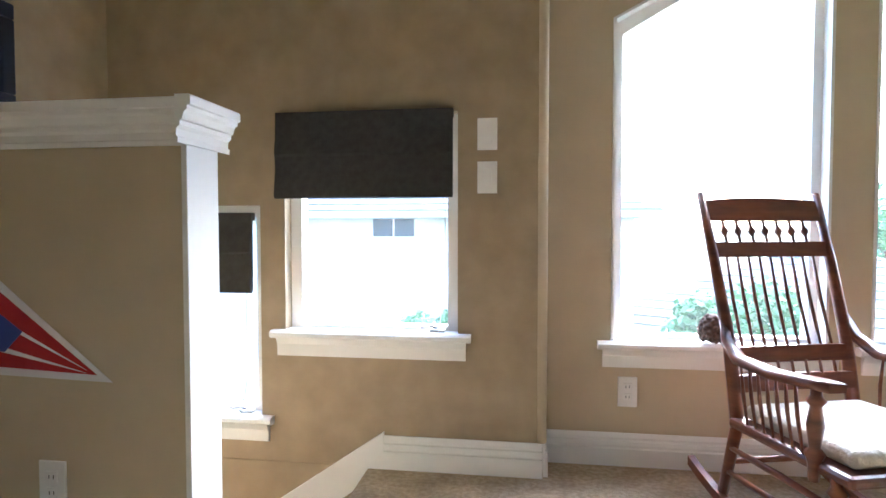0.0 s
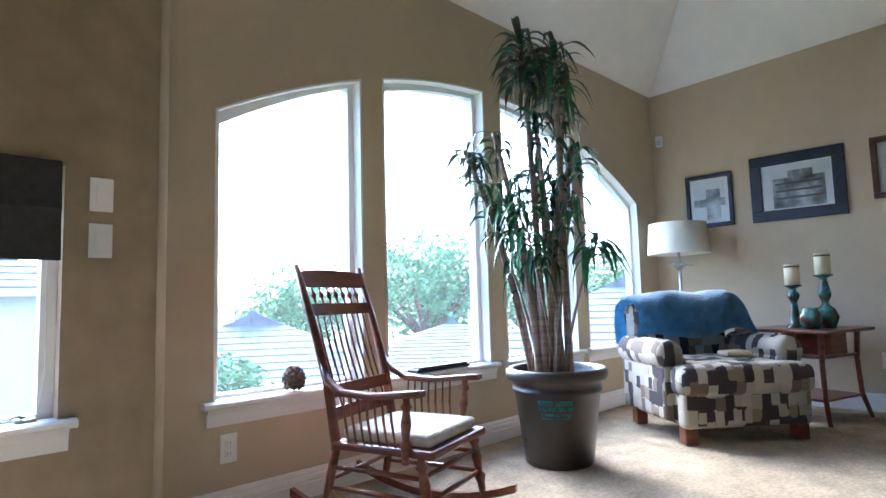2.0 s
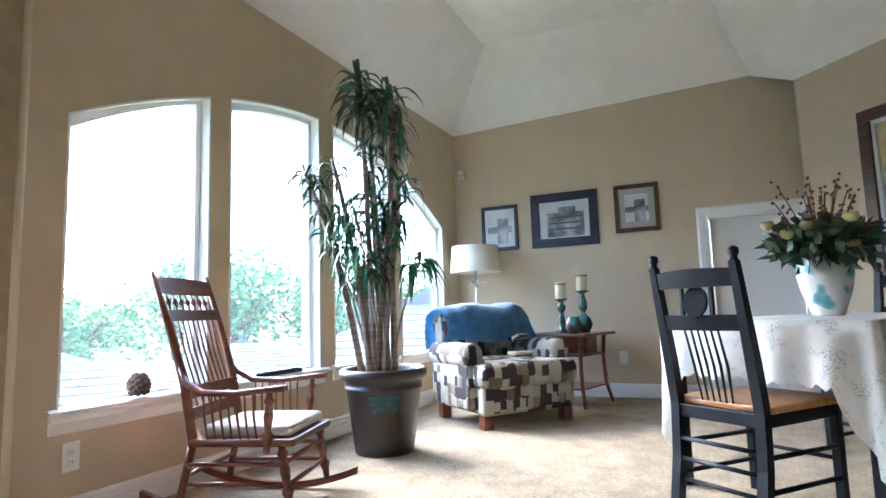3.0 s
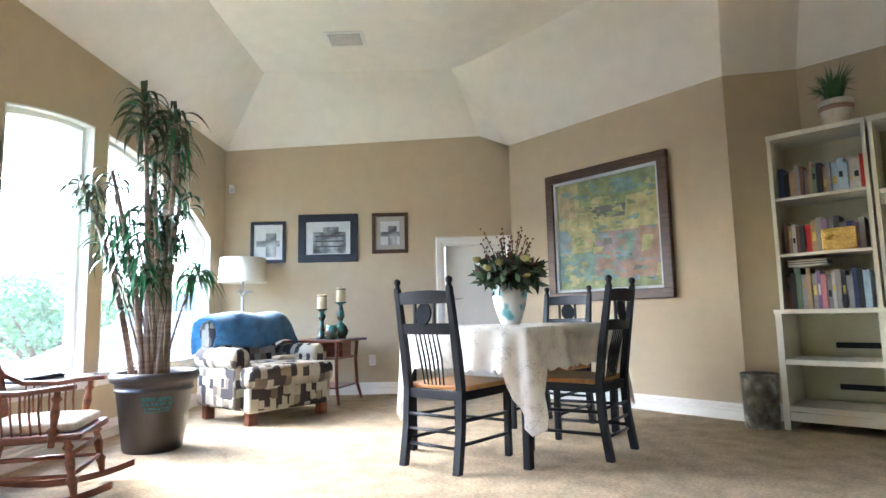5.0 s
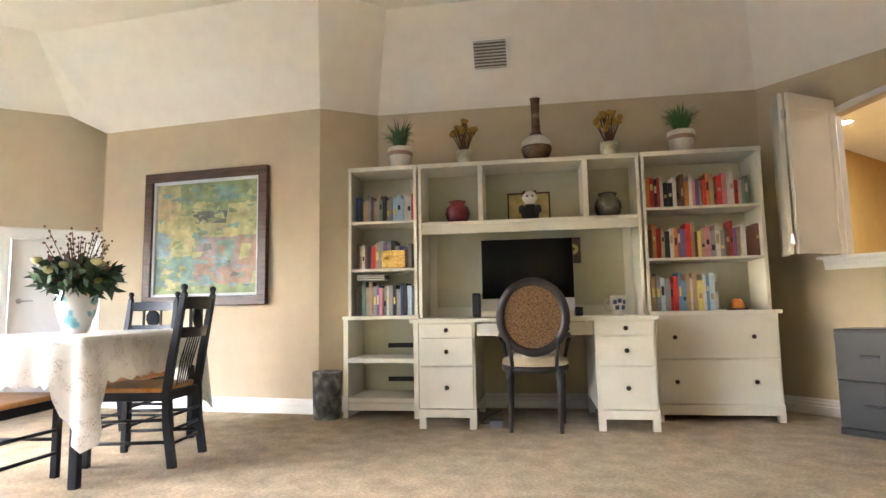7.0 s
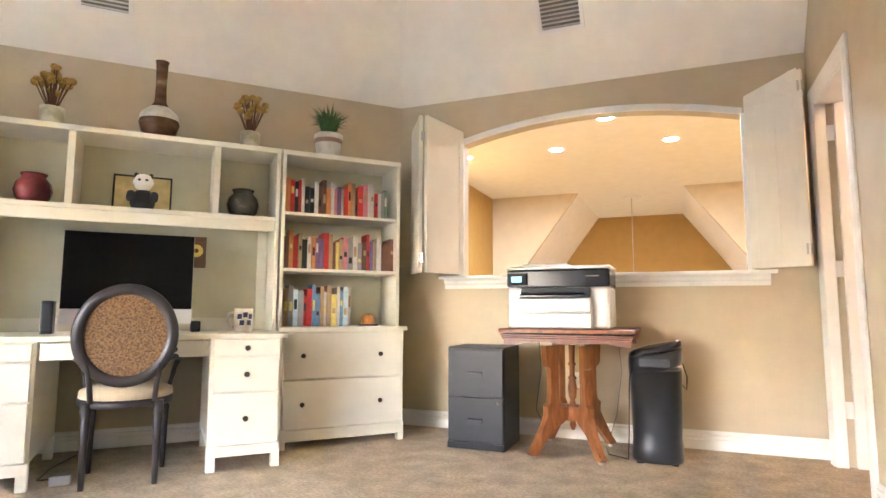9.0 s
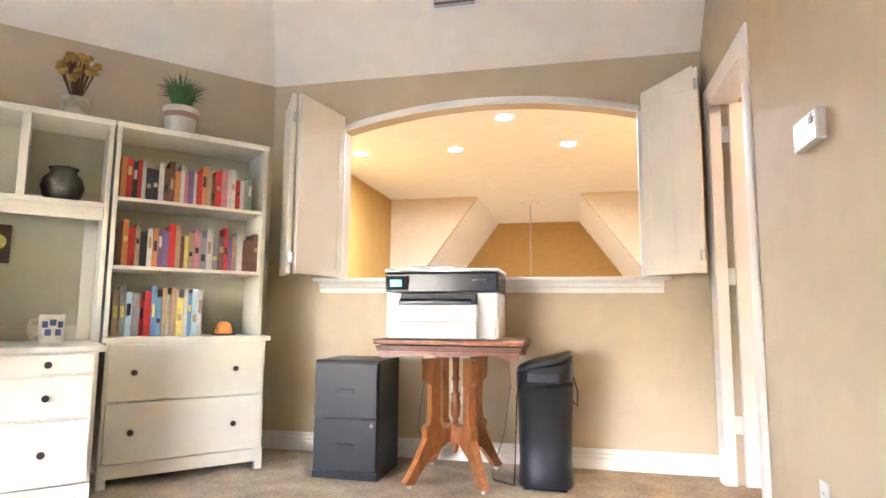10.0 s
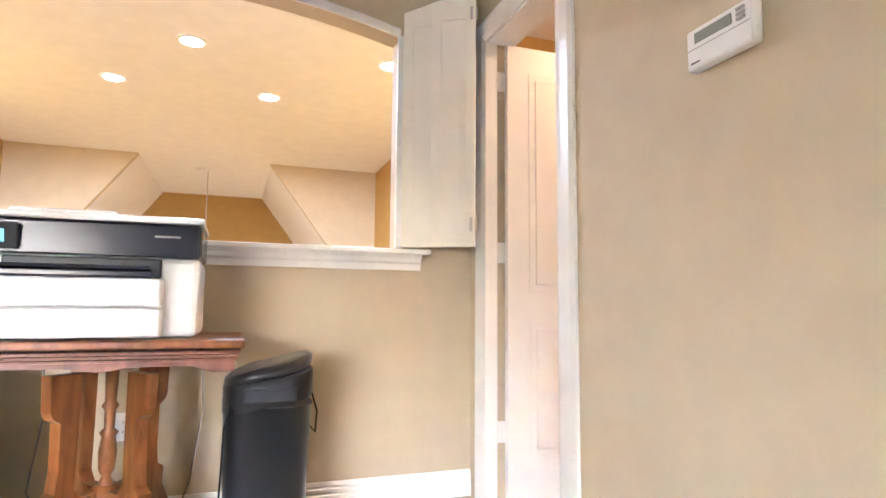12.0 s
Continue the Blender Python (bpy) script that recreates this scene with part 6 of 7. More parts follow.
def candle(x, y, h, bulb, label):
    """A turned stick with a bulb low down and a pillar candle on its dish."""
    ob = thing("candlestick", label, "candlestick", Matrix.Translation((x, y, 0.612)), "candlesticks on the side table")
    part("stem", lathe([(0, 0), (0.055, 0), (0.052, 0.015), (bulb * 0.8, 0.03), (bulb, 0.075), (bulb * 0.75, 0.125), (0.022, 0.16), (0.02, 0.18), (0.036, 0.21), (0.04, 0.235), (0.022, h - 0.04), (0.018, h - 0.025), (0.035, h - 0.012), (0.058, h - 0.004), (0.056, h + 0.004), (0, h)], 28), TEAL, ob)
    part("candle", lathe([(0, h + 0.002), (0.047, h + 0.003), (0.049, h + 0.145), (0.042, h + 0.15), (0, h + 0.142)], 24), WAX, ob, "ivory pillar candle")
    # Dark ring that draws the shadow under the candle's rim.
    part("rim_shade", lathe([(0.0488, h + 0.128), (0.0505, h + 0.128), (0.0505, h + 0.138), (0.0488, h + 0.138), (0.0488, h + 0.128)], 24), WALNUT, ob, "dark ring painted for the shadow near the candle's top")
    part("wick", tube([(0, 0, h + 0.142), (0.003, 0, h + 0.16)], 0.0015, 5), BLACK, ob)
candle(4.20, 1.59, 0.295, 0.034, "shorter teal glazed candlestick with an ivory candle")
candle(4.20, 1.40, 0.36, 0.078, "taller bronze glazed candlestick with an ivory candle")
ob = thing("small_jar", "small round teal glazed jar between the candlesticks", "jar", Matrix.Translation((4.05, 1.46, 0.612)))
part("body", lathe([(0, 0), (0.045, 0), (0.066, 0.04), (0.07, 0.08), (0.058, 0.115), (0.045, 0.128), (0.05, 0.14), (0.042, 0.14), (0, 0.11)], 28), TEAL, ob)

fl = thing("floor_lamp", "bronze floor lamp with a cream drum shade", "floor lamp", Matrix.Translation((4.33, 2.44, 0)))
SHADEC = mat("cream lampshade linen", (0.74, 0.68, 0.54), 0.9, vary=0.04)
part("base", lathe([(0, 0), (0.15, 0), (0.15, 0.015), (0.05, 0.035), (0.015, 0.05), (0, 0.05)], 28), KNOB, fl)
part("pole", tube([(0, 0, 0.04), (0, 0, 1.30)], 0.012, 10), METAL, fl)
part("shade", lathe([(0.245, 1.20), (0.225, 1.455), (0.222, 1.455), (0.242, 1.20), (0.245, 1.20)], 40), SHADEC, fl, "cream drum shade")
for a in range(5):
    t = a * 1.257
    part("metal_leaf", tube([(0, 0, 1.06), (0.05 * math.cos(t), 0.05 * math.sin(t), 1.115), (0.11 * math.cos(t), 0.11 * math.sin(t), 1.10)], [0.006, 0.013, 0.003], 6), METAL, fl)

# ---- rocking chair ----
RK = Matrix.Translation((1.15, 2.27, 0)) @ Matrix.Rotation(radians(-73 - 90), 4, "Z")
rk = thing("rocking_chair", "red brown spindle back rocking chair with a pale cushion", "rocking chair", RK)
def turned(p0, p1, r, rings=((0.2, 1.0), (0.3, 1.5), (0.36, 0.8), (0.6, 1.25), (0.8, 0.8), (0.86, 1.4), (0.92, 0.8)), seg=8):
    p0, p1 = Vector(p0), Vector(p1)
    ts = [(0, 0.8)] + list(rings) + [(1, 0.8)]
    return tube([p0 + (p1 - p0) * t for t, _ in ts], [r * k for _, k in ts], seg)
for s in (-1, 1):
    x = 0.225 * s
    arcp = []
    for k in range(13):
        y = -0.42 + 0.80 * k / 12
        arcp.append((x, y, 0.014 + 0.55 * (y + 0.0) ** 2 * 0.9))
    bm = bmesh.new()
    rw = [[bm.verts.new((p[0] + dx, p[1], p[2] + dz)) for dx, dz in ((-0.012, -0.014), (0.012, -0.014), (0.012, 0.018), (-0.012, 0.018))] for p in arcp]
    for p, q in zip(rw, rw[1:]):
        for j in range(4):
            bm.faces.new((p[j], p[(j + 1) % 4], q[(j + 1) % 4], q[j]))
    bm.faces.new(rw[0]), bm.faces.new(rw[-1])
    bmesh.ops.recalc_face_normals(bm, faces=bm.faces[:])
    part("runner", bm, MAHOG, rk)
    part("front_leg", turned((x, 0.23, 0.045), (x * 0.98, 0.19, 0.30), 0.018), MAHOG, rk)
    part("back_leg", tube([(x * 0.95, -0.26, 0.05), (x * 0.9, -0.205, 0.31)], [0.016, 0.019], 8), MAHOG, rk)
    bp = [(x * 0.92, -0.20, 0.29), (x * 0.93, -0.245, 0.55), (x * 0.95, -0.32, 0.80), (x * 0.97, -0.40, 1.03)]
    part("back_post", tube(bp, [0.021, 0.020, 0.017, 0.012], 8), MAHOG, rk)
    arm = bmesh.new()
    pts = [(x * 0.97, -0.26, 0.615), (x * 1.03, -0.225, 0.555), (x * 1.07, -0.15, 0.515), (x * 1.09, 0.0, 0.510), (x * 1.11, 0.16, 0.526), (x * 1.11, 0.22, 0.529)]
    rw = [[arm.verts.new((p[0] + dx, p[1], p[2] + dz)) for dx, dz in ((-w, -0.01), (w, -0.01), (w, 0.011), (-w, 0.011))] for p, w in zip(pts, (0.014, 0.018, 0.022, 0.026, 0.032, 0.024))]
    for p, q in zip(rw, rw[1:]):
        for j in range(4):
            arm.faces.new((p[j], p[(j + 1) % 4], q[(j + 1) % 4], q[j])).smooth = True
    arm.faces.new(rw[0]), arm.faces.new(rw[-1])
    bmesh.ops.recalc_face_normals(arm, faces=arm.faces[:])
    part("arm", arm, MAHOG, rk)
    part("arm_post", turned((x * 1.02, 0.13, 0.27), (x * 1.09, 0.15, 0.514), 0.017), MAHOG, rk)
    for k in range(7):
        y = -0.14 + 0.036 * k
        part("arm_spindle", tube([(x, y + 0.01, 0.325), (x * 1.04, y, 0.42), (x * 1.08, y, 0.505)], [0.004, 0.006, 0.004], 6), MAHOG, rk)
    for z, y0, y1 in ((0.14, -0.245, 0.215), (0.22, -0.23, 0.205)):
        part("stretcher", tube([(x * 0.95, y0, z), (x * 0.97, 0, z + 0.004), (x * 0.98, y1, z)], [0.008, 0.011, 0.008], 8), MAHOG, rk)
for y, z in ((0.215, 0.14), (0.205, 0.23), (-0.235, 0.17)):
    part("stretcher", tube([(-0.22, y, z), (0, y, z), (0.22, y, z)], [0.008, 0.012, 0.008], 8), MAHOG, rk)
part("seat", bm_box(-0.235, 0.235, -0.21, 0.25, 0.292, 0.325, 0.012), MAHOG, rk)
def slat(z0, z1, yc, tilt, bow=-0.015, crest=0.0, hw=0.205):
    bm, n = bmesh.new(), 12
    rw = []
    for k in range(n + 1):
        x = -hw + 2 * hw * k / n
        b = bow * (1 - (x / hw) ** 2)
        t = crest * (1 - (x / hw) ** 2)
        rw.append([bm.verts.new((x, yc + b + dy - tilt * dz0, z)) for dy, z, dz0 in ((-0.008, z0, 0), (0.008, z0, 0), (0.008, z1 + t, z1 - z0), (-0.008, z1 + t, z1 - z0))])
    for p, q in zip(rw, rw[1:]):
        for j in range(4):
            bm.faces.new((p[j], p[(j + 1) % 4], q[(j + 1) % 4], q[j]))
    bm.faces.new(rw[0]), bm.faces.new(rw[-1])
    bmesh.ops.recalc_face_normals(bm, faces=bm.faces[:])
    return bm
part("crest_slat", slat(0.935, 1.005, -0.365, 0.35, crest=0.01), MAHOG, rk)
part("upper_slat", slat(0.815, 0.865, -0.325, 0.33), MAHOG, rk)
part("lower_slat", slat(0.485, 0.535, -0.225, 0.22, -0.01), MAHOG, rk)
part("bottom_slat", slat(0.40, 0.45, -0.205, 0.2, -0.01), MAHOG, rk)
for k in range(7):
    x = -0.15 + 0.05 * k
    part("turned_spindle", turned((x, -0.352, 0.865), (x, -0.377, 0.935), 0.006, ((0.25, 0.7), (0.45, 2.0), (0.55, 2.0), (0.75, 0.7))), MAHOG, rk)
for k in range(9):
    x = -0.16 + 0.04 * k
    part("spindle", tube([(x, -0.247, 0.53), (x, -0.30, 0.68), (x, -0.338, 0.82)], [0.0045, 0.006, 0.0045], 6), MAHOG, rk)
for k in range(7):
    x = -0.15 + 0.05 * k
    part("spindle", tube([(x, -0.217, 0.445), (x, -0.23, 0.49)], 0.005, 6), MAHOG, rk)
QUILT = mat("quilted off white cushion", (0.58, 0.53, 0.45), 0.95, vary=0.12, scale=30, bump=0.8, bscale=55, sheen=0.2)
cu = cushion(-0.20, 0.20, -0.18, 0.22, 0.0, 0.045, 0.018, 0.02)
solid("seat_cushion", cu, QUILT, "thin quilted off white cushion on the rocking chair", "cushion", RK @ Matrix.Translation((0, 0, 0.326)))

# window sill things
ob = thing("pine_cone", "large brown pine cone on the window sill", "pine cone", Matrix.Translation((0.93, YW - 0.0, WB + 0.03)) @ Matrix.Scale(0.8, 4))
pc = lathe([(0, 0), (0.045, 0.02), (0.058, 0.06), (0.045, 0.11), (0.015, 0.135), (0, 0.14)], 16)
rp = random.Random(2)
for k in range(60):
    z = 0.01 + 0.12 * k / 60
    a = k * 2.4
    r = 0.058 * math.sin(math.pi * (0.18 + 0.75 * z / 0.14))
    lathe([(0, -0.012), (0.014, 0), (0.004, 0.012), (0, 0.012)], 6, pc, Matrix.Translation((r * math.cos(a), r * math.sin(a), z)))
part("cone", pc, mat("pine cone brown", (0.12, 0.08, 0.055), 0.9, vary=0.4, scale=40), ob)
ob = thing("black_tray", "flat black tray lying on the window sill", "tray", Matrix.Translation((1.86, YW + 0.0, WB + 0.03)))
part("tray", bm_box(-0.21, 0.21, -0.035, 0.045, 0, 0.02, 0.008), BLACK, ob)
part("lid", bm_box(-0.19, 0.19, -0.03, 0.04, 0.0195, 0.03, 0.006), mat("smoky plastic", (0.04, 0.045, 0.05), 0.15), ob)

# ---- potted dracaena ----
PX, PY = 2.19, 2.24
pt = thing("planter", "large dark brown plastic planter with a worn teal label", "planter", Matrix.Translation((PX, PY, 0)))
POT = mat("dark brown plastic pot", (0.045, 0.036, 0.032), 0.35, vary=0.2, scale=9)
part("pot", lathe([(0, 0), (0.17, 0), (0.178, 0.01), (0.225, 0.37), (0.235, 0.375), (0.238, 0.39), (0.232, 0.395), (0.236, 0.43), (0.262, 0.44), (0.27, 0.46), (0.268, 0.485), (0.255, 0.497), (0.236, 0.495), (0.228, 0.47), (0.22, 0.44), (0, 0.43)], 48), POT, pt)
part("soil", lathe([(0.222, 0.445), (0.15, 0.455), (0, 0.46)], 32), mat("dry potting soil", (0.20, 0.13, 0.09), 0.95, vary=0.5, scale=40, bump=1.0, bscale=120), pt, "pale dry soil")
LBL = mat("worn teal print", (0.02, 0.13, 0.14), 0.6, vary=0.6, scale=70)
ra = math.atan2(0.36 - PY, -0.74 - PX)
for r, (zc, hw, hh) in enumerate(((0.338, 0.42, 0.012), (0.308, 0.42, 0.010), (0.280, 0.36, 0.007), (0.262, 0.36, 0.005))):
    for k in range(17):
        if (k * 7 + r * 3) % 9 == 4:
            continue
        a0 = ra - hw + 2 * hw * k / 17
        a1 = a0 + 2 * hw / 17 * 0.85
        bm = bmesh.new()
        rr = lambda z: 0.178 + 0.047 * (z - 0.01) / 0.36 + 0.0012
        bm.faces.new([bm.verts.new((rr(z) * math.cos(a), rr(z) * math.sin(a), z)) for a, z in ((a0, zc - hh), (a1, zc - hh), (a1, zc + hh), (a0, zc + hh))])
        part("label_mark", bm, LBL, pt)
dr = thing("dracaena", "tall dracaena with bare canes and drooping strap leaves", "indoor plant", Matrix.Translation((PX, PY, 0.455)))
CANEB = ramp_mat("ringed grey brown cane", [(0.35, (0.22, 0.16, 0.12)), (0.6, (0.34, 0.27, 0.21))], 5, "noise", 0.8, 6, (1, 1, 8))
GREENS = [mat("deep green strap leaf", (0.022, 0.085, 0.03), 0.35, vary=0.5, scale=12), mat("fresh green strap leaf", (0.04, 0.17, 0.05), 0.35, vary=0.4, scale=12), mat("drying olive strap leaf", (0.06, 0.075, 0.03), 0.5, vary=0.5, scale=12)]
rd = random.Random(17)
RX, RY = Vector((0.497, -0.868, 0)), Vector((0.868, 0.497, 0))
def strap(length, width, droop, rise, twist):
    """An arching strap leaf that springs from the origin towards +x."""
    bm = bmesh.new()
    prev = None
    for k in range(8):
        t = k / 7
        p = Vector((length * (t - 0.32 * t * t), 0.03 * twist * t * t, length * (rise * t - droop * t * t)))
        w = width * (0.5 + 2.4 * t * (1 - t)) * (1 - t ** 5 * 0.95)
        s = Vector((0, math.cos(twist * t), math.sin(twist * t)))
        row = [bm.verts.new(p - s * w), bm.verts.new(p - Vector((0, 0, w * 0.4))), bm.verts.new(p + s * w)]
        if prev:
            bm.faces.new((prev[0], prev[1], row[1], row[0])).smooth = True
            bm.faces.new((prev[1], prev[2], row[2], row[1])).smooth = True
        prev = row
    return bm
LEAVES = [[as_mesh("leaf", strap(1.0, rd.uniform(0.042, 0.065), rd.uniform(0.8, 1.6), rd.uniform(0.45, 1.05), rd.uniform(-1.3, 1.3)), g) for k in range(7)] for g in GREENS]
# across, deep, height of the head, leaf colour, leaves, their length, bare stem below
HEADS = [(-0.13, 0.03, 1.90, 2, 46, 0.36, 0.30), (0.07, -0.04, 1.79, 2, 44, 0.34, 0.32), (-0.47, 0.0, 1.27, 2, 24, 0.28, 0.16), (-0.06, 0.1, 1.20, 0, 26, 0.32, 0.3), (0.13, 0.02, 1.24, 0, 26, 0.32, 0.3), (-0.28, -0.05, 1.06, 1, 30, 0.25, 0.4), (-0.14, -0.12, 0.94, 1, 30, 0.25, 0.4), (0.25, 0.0, 0.72, 1, 24, 0.31, 0.12), (-0.26, 0.08, 0.74, 0, 30, 0.24, 0.34), (0.02, 0.12, 1.0, 0, 20, 0.30, 0.2), (-0.06, -0.02, 1.45, 0, 20, 0.26, 0.24), (-0.30, 0.02, 1.36, 2, 16, 0.24, 0.2), (0.10, 0.06, 1.50, 2, 18, 0.24, 0.22), (-0.20, 0.06, 1.12, 1, 22, 0.24, 0.22), (0.02, -0.06, 0.76, 0, 18, 0.24, 0.22), (-0.34, 0.04, 0.90, 0, 20, 0.24, 0.2), (0.14, 0.02, 0.98, 1, 18, 0.24, 0.22), (-0.40, -0.03, 1.10, 2, 16, 0.22, 0.16)]
for i, (rx, ry, z, g, n, ln, run) in enumerate(HEADS):
    top = RX * rx + RY * ry + Vector((0, 0, z))
    foot = RX * (rx * 0.3 + rd.uniform(-0.07, 0.07)) + RY * (ry * 0.4 + rd.uniform(-0.08, 0.08))
    r0 = 0.022 if z > 1.15 else 0.009
    mid = foot.lerp(top, 0.55) + Vector((rd.uniform(-0.02, 0.02), rd.uniform(-0.02, 0.02), 0)) - RX * rx * 0.15
    rings = []
    for k in range(15):
        t = k / 14
        rings.append(foot * (1 - t) ** 2 + mid * 2 * t * (1 - t) + top * t * t)
    cane = part("cane", tube(rings, [r0 * (1 - 0.4 * k / 14) * (1.06 if k % 2 else 1.0) for k in range(15)], 8), CANEB, dr)
    down = (rings[-3] - top).normalized()
    n = int(n * 1.45)
    for k in range(n):
        f = k / n
        c = g if rd.random() < 0.75 else rd.choice((0, 1, 2))
        lf = new("leaf", rd.choice(LEAVES[c]))
        lf.parent = cane
        tagged(lf)
        lf.matrix_basis = Matrix.Translation(top + down * run * (1 - f)) @ Matrix.Rotation(k * 2.4 + rd.uniform(-0.3, 0.3), 4, "Z") @ Matrix.Rotation(radians(rd.uniform(-20, 24) - 18 * max(0, f - 0.75)), 4, "Y") @ Matrix.Scale(ln * rd.uniform(0.5, 0.92), 4)

# ---- printer corner ----
fc = thing("filing_cabinet", "black steel two drawer filing cabinet", "filing cabinet", Matrix.Translation((-0.42, -4.455, 0)))
STEEL = mat("black powder coated steel", (0.0055, 0.0055, 0.007), 0.38, vary=0.12, scale=20)
STEEL.node_tree.nodes["Principled BSDF"].inputs["Specular IOR Level"].default_value = 0.32
part("body", bm_box(-0.20, 0.20, -0.20, 0.195, 0.0, 0.68, 0.005), STEEL, fc)
part("plinth", bm_box(-0.201, 0.201, 0.19, 0.206, 0.004, 0.045, 0.003), STEEL, fc)
for z0, z1 in ((0.05, 0.345), (0.352, 0.665)):
    d = part("drawer", bm_box(-0.194, 0.194, 0.19, 0.21, z0, z1, 0.004), STEEL, fc)
    zc = (z0 + z1) / 2 - 0.01
    part("recess", bm_box(-0.05, 0.05, 0.2085, 0.2115, zc - 0.016, zc + 0.016, 0.001), BLACK, d, "recessed black pull")
    part("pull", bm_box(-0.052, 0.052, 0.208, 0.218, zc + 0.006, zc + 0.02, 0.004), STEEL, d)
part("lock", lathe([(0, 0), (0.011, 0), (0.011, 0.012), (0, 0.012)], 14, None, Matrix.Translation((-0.165, 0.21, 0.315)) @ Matrix.Rotation(radians(-90), 4, "X")), METAL, fc, "small chrome lock")

pt = thing("parlour_table", "carved orange brown oak parlour table with splayed legs", "table", Matrix.Translation((-1.035, -4.45, 0)))
PT_TOP = 0.812
part("tabletop", bm_box(-0.43, 0.43, -0.28, 0.28, PT_TOP - 0.028, PT_TOP, 0.007), OAK, pt)
bm = bmesh.new()
for k in range(3):
    bm_box(-0.418 + 0.004 * k, 0.418 - 0.004 * k, -0.268 + 0.004 * k, 0.268 - 0.004 * k, PT_TOP - 0.046 - 0.012 * k, PT_TOP - 0.0355 - 0.012 * k, 0.003, bm)
part("moulding", bm, wood("rosy walnut edge", (0.14, 0.05, 0.03), (0.25, 0.10, 0.06), 6, (5, 1, 1)), pt, "grooved rosy moulding under the top")
for s in (-1, 1):
    bm = bmesh.new()
    pr = [(-0.40, PT_TOP - 0.07), (0.40, PT_TOP - 0.07), (0.40, PT_TOP - 0.105), (0.33, PT_TOP - 0.105), (0.27, PT_TOP - 0.085), (0.1, PT_TOP - 0.085), (0, PT_TOP - 0.1), (-0.1, PT_TOP - 0.085), (-0.27, PT_TOP - 0.085), (-0.33, PT_TOP - 0.105), (-0.40, PT_TOP - 0.105)]
    a = [bm.verts.new((x, s * 0.25, z)) for x, z in pr]
    b = [bm.verts.new((x, s * 0.23, z)) for x, z in pr]
    bm.faces.new(a), bm.faces.new(b)
    for i in range(len(pr)):
        bm.faces.new((a[i], a[(i + 1) % len(pr)], b[(i + 1) % len(pr)], b[i]))
    bmesh.ops.recalc_face_normals(bm, faces=bm.faces[:])
    part("apron", bm, bpy.data.materials["rosy walnut edge"], pt)
bm_leg = [(0.115, 0.70), (0.205, 0.70), (0.20, 0.585), (0.19, 0.565), (0.17, 0.55), (0.168, 0.40), (0.175, 0.335), (0.20, 0.315), (0.195, 0.255), (0.225, 0.19), (0.285, 0.075), (0.315, 0.035), (0.305, 0.022), (0.265, 0.022), (0.24, 0.06), (0.17, 0.15), (0.05, 0.225), (0.045, 0.30), (0.095, 0.30), (0.118, 0.335), (0.115, 0.50)]
for ang in (52, 128, 232, 308):
    bm = bmesh.new()
    a = [bm.verts.new((r, 0.022, z)) for r, z in bm_leg]
    b = [bm.verts.new((r, -0.022, z)) for r, z in bm_leg]
    fa, fb = bm.faces.new(a), bm.faces.new(b)
    for i in range(len(bm_leg)):
        bm.faces.new((a[i], a[(i + 1) % len(bm_leg)], b[(i + 1) % len(bm_leg)], b[i]))
    bmesh.ops.recalc_face_normals(bm, faces=bm.faces[:])
    bmesh.ops.triangulate(bm, faces=[f for f in bm.faces if len(f.verts) > 4])
    bm.transform(Matrix.Rotation(radians(ang), 4, "Z") @ Matrix.Diagonal((1.18, 1, 1, 1)))
    lg = part("leg", bm, OAK, pt)
    c = Vector((math.cos(radians(ang)), math.sin(radians(ang)), 0)) * 0.335
    part("caster", lathe([(0, 0), (0.012, 0.002), (0.014, 0.012), (0.008, 0.024), (0, 0.026)], 12, None, Matrix.Translation(c)), METAL, lg, "small steel caster")
part("hub", lathe([(0, 0.20), (0.055, 0.21), (0.06, 0.28), (0.04, 0.31), (0, 0.31)], 20), OAK, pt)
part("centre_spindle", lathe([(0, 0.14), (0.012, 0.15), (0.022, 0.18), (0.014, 0.21), (0.022, 0.32), (0.014, 0.34), (0.026, 0.36), (0.03, 0.42), (0.022, 0.47), (0.03, 0.485), (0.016, 0.50), (0.018, 0.56), (0.028, 0.575), (0.018, 0.59), (0.022, 0.70), (0, 0.70)], 18), OAK, pt)

pr = thing("printer", "white and black office printer with an output tray", "printer", Matrix.Translation((-0.975, -4.46, PT_TOP + 0.002)))
WPL, DPL = mat("white printer plastic", (0.80, 0.80, 0.80), 0.35, vary=0.02), mat("charcoal printer plastic", (0.014, 0.017, 0.030), 0.2, vary=0.1)
DPL.node_tree.nodes["Principled BSDF"].inputs["Specular IOR Level"].default_value = 0.28
part("body", bm_box(-0.335, 0.335, -0.20, 0.17, 0.0, 0.27, 0.02), WPL, pr)
part("scanner", bm_box(-0.338, 0.338, -0.20, 0.185, 0.27, 0.385, 0.015), DPL, pr)
part("lid", bm_box(-0.342, 0.342, -0.205, 0.188, 0.385, 0.408, 0.008), WPL, pr)
part("feeder", bm_box(-0.06, 0.26, -0.16, 0.10, 0.405, 0.43, 0.01), WPL, pr)
part("front_panel", bm_box(-0.328, 0.328, 0.18, 0.192, 0.272, 0.375, 0.003), DPL, pr, "glossy dark front panel")
part("paper_tray", bm_box(-0.225, 0.245, 0.16, 0.255, 0.005, 0.098, 0.008), WPL, pr)
part("paper_tray", bm_box(-0.225, 0.245, 0.16, 0.25, 0.104, 0.195, 0.008), WPL, pr)
part("output_slot", bm_box(-0.215, 0.235, 0.165, 0.20, 0.198, 0.262, 0.006), BLACK, pr)
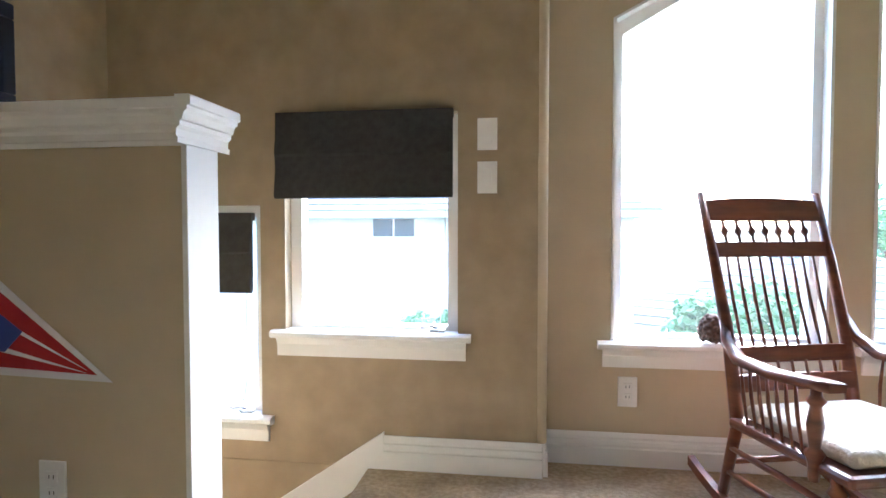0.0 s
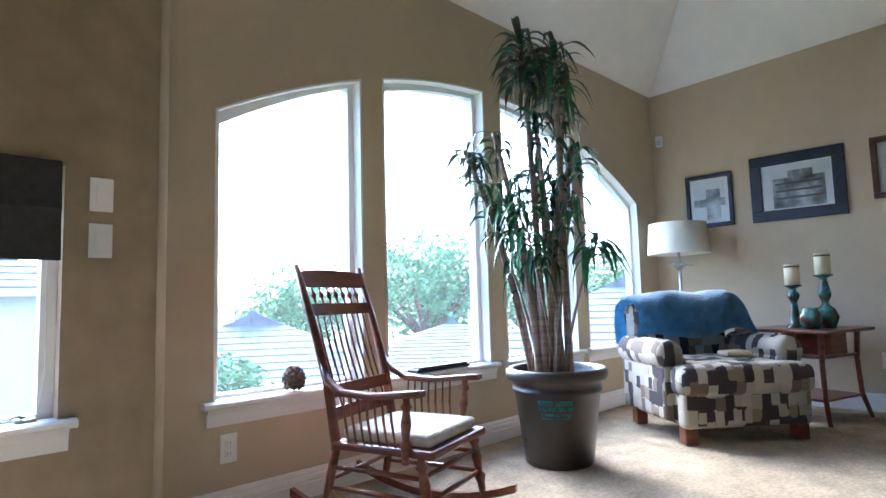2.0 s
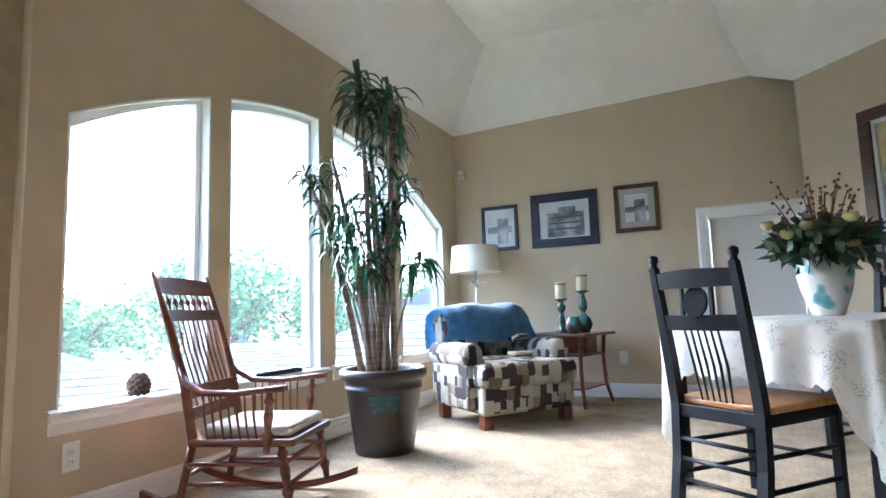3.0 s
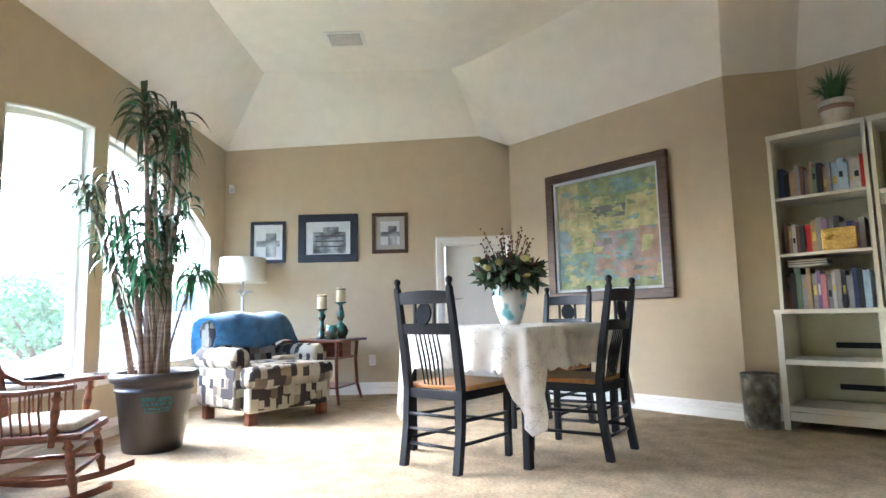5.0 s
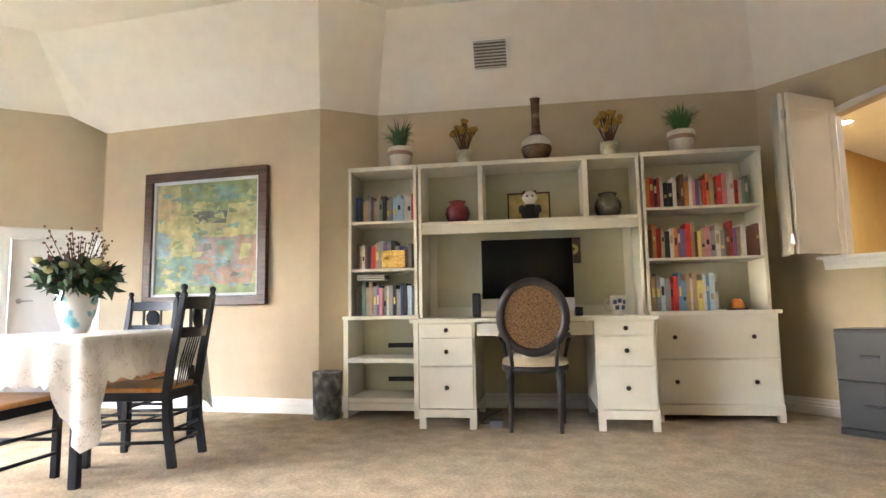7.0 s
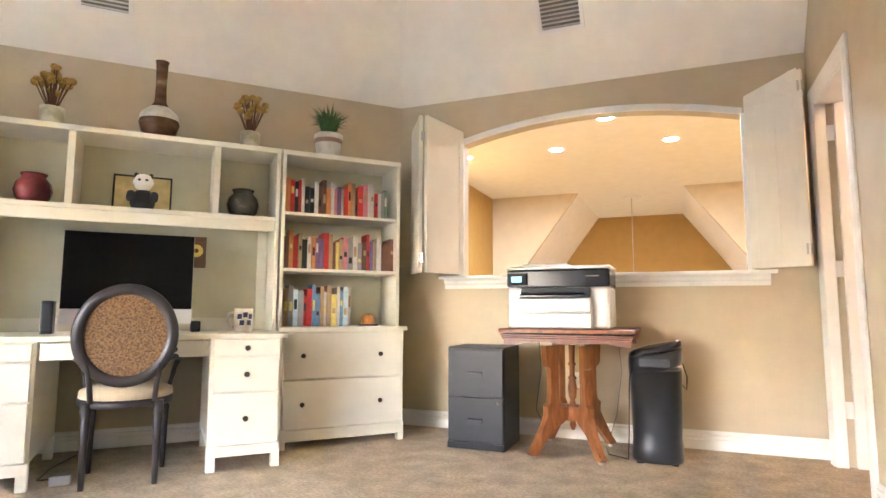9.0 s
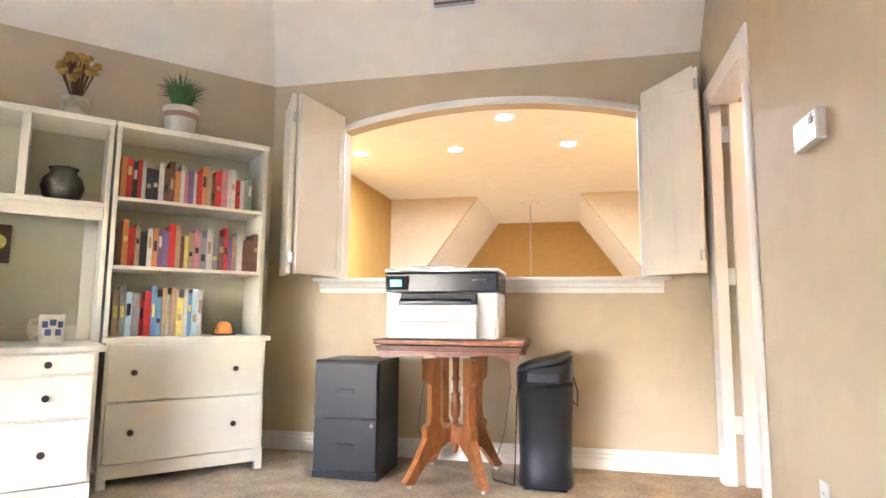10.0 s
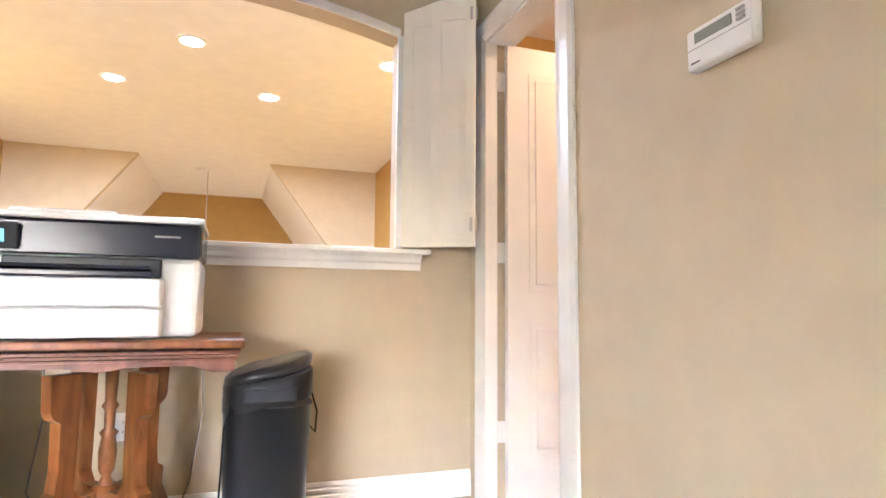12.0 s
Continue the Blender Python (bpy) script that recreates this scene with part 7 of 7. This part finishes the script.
bm = bm_box(-0.19, 0.22, 0.0, 0.10, -0.006, 0.006, 0.003)
bm.transform(Matrix.Translation((0, 0.17, 0.215)) @ Matrix.Rotation(radians(8), 4, "X"))
part("output_tray", bm, DPL, pr)
part("tray_rail", bm_box(-0.20, 0.23, 0.235, 0.262, 0.196, 0.22, 0.006), DPL, pr)
bm = bm_box(-0.065, 0.065, -0.004, 0.006, -0.042, 0.042, 0.005)
bm.transform(Matrix.Translation((0.255, 0.205, 0.322)) @ Matrix.Rotation(radians(-12), 4, "X"))
ctl = part("control_panel", bm, BLACK, pr)
bm = bm_box(-0.035, 0.035, 0.0062, 0.0075, -0.02, 0.02)
bm.transform(Matrix.Translation((0.262, 0.205, 0.322)) @ Matrix.Rotation(radians(-12), 4, "X"))
part("touch_screen", bm, glow("lit touch screen", (0.25, 0.55, 0.65), 0.03), ctl, "small lit blue touch screen")
part("name_mark", bm_box(-0.27, -0.19, 0.1915, 0.1925, 0.335, 0.342), MATBOARD, pr)

sh = thing("waste_bin", "tall black plastic bin with a slanted lid", "waste bin", Matrix.Translation((-1.56, -4.455, 0)))
BPL = mat("black bin plastic", (0.016, 0.017, 0.02), 0.3, vary=0.1)
def oval(zs, rx, ry, slant=0.0):
    bm, seg = bmesh.new(), 36
    rw = []
    for z, k in zs:
        rw.append([bm.verts.new((rx * k * math.copysign(abs(math.cos(t)) ** 0.75, math.cos(t)), ry * k * math.copysign(abs(math.sin(t)) ** 0.75, math.sin(t)), z - slant * (math.cos(t) * k) * (1 if z > 0.55 else 0))) for t in [2 * math.pi * i / seg for i in range(seg)]])
    for p, q in zip(rw, rw[1:]):
        for i in range(seg):
            bm.faces.new((p[i], p[(i + 1) % seg], q[(i + 1) % seg], q[i])).smooth = True
    bm.faces.new(rw[0][::-1]), bm.faces.new(rw[-1])
    bmesh.ops.recalc_face_normals(bm, faces=bm.faces[:])
    return bm
part("body", oval([(0.012, 0.98), (0.03, 1.0), (0.10, 0.96), (0.14, 0.93), (0.56, 1.02), (0.565, 1.04)], 0.156, 0.168), BPL, sh)
part("collar", oval([(0.566, 1.0), (0.568, 1.03), (0.66, 1.03), (0.665, 1.0)], 0.157, 0.170, 0.03), BPL, sh)
part("lid", oval([(0.666, 0.98), (0.672, 1.02), (0.70, 1.0), (0.71, 0.9)], 0.157, 0.170, 0.045), BPL, sh)
part("label_recess", bm_box(-0.09, 0.09, 0.163, 0.178, 0.585, 0.635, 0.006), mat("grey bin band", (0.035, 0.038, 0.045), 0.3), sh)
part("cord", tube([(0.11, 0.10, 0.66), (0.15, 0.14, 0.5), (0.16, 0.12, 0.2), (0.17, 0.10, 0.012), (0.3, 0.0, 0.008), (0.34, -0.2, 0.008)], 0.004, 6), BLACK, sh, "thin black cord")
part("cord", tube([(-0.15, -0.02, 0.64), (-0.185, 0.0, 0.52), (-0.18, 0.0, 0.44), (-0.155, 0.0, 0.47)], 0.004, 6), BLACK, sh, "thin black cord")
for x in (-0.1, 0.1):
    part("foot", bm_box(x - 0.02, x + 0.02, 0.09, 0.13, 0, 0.014, 0.003), BPL, sh)
CBL = mat("grey cable", (0.25, 0.24, 0.23), 0.5)
for x, x2 in ((-0.72, -0.80), (-1.30, -1.22)):
    solid("cable", tube([(x, YS + 0.05, 0.79), (x - 0.02, YS + 0.045, 0.5), (x + 0.02, YS + 0.05, 0.2), (x2, YS + 0.06, 0.008), (x2 - 0.1, YS + 0.15, 0.006)], 0.004, 6), CBL, "thin grey cable hanging behind the printer table", "cable")
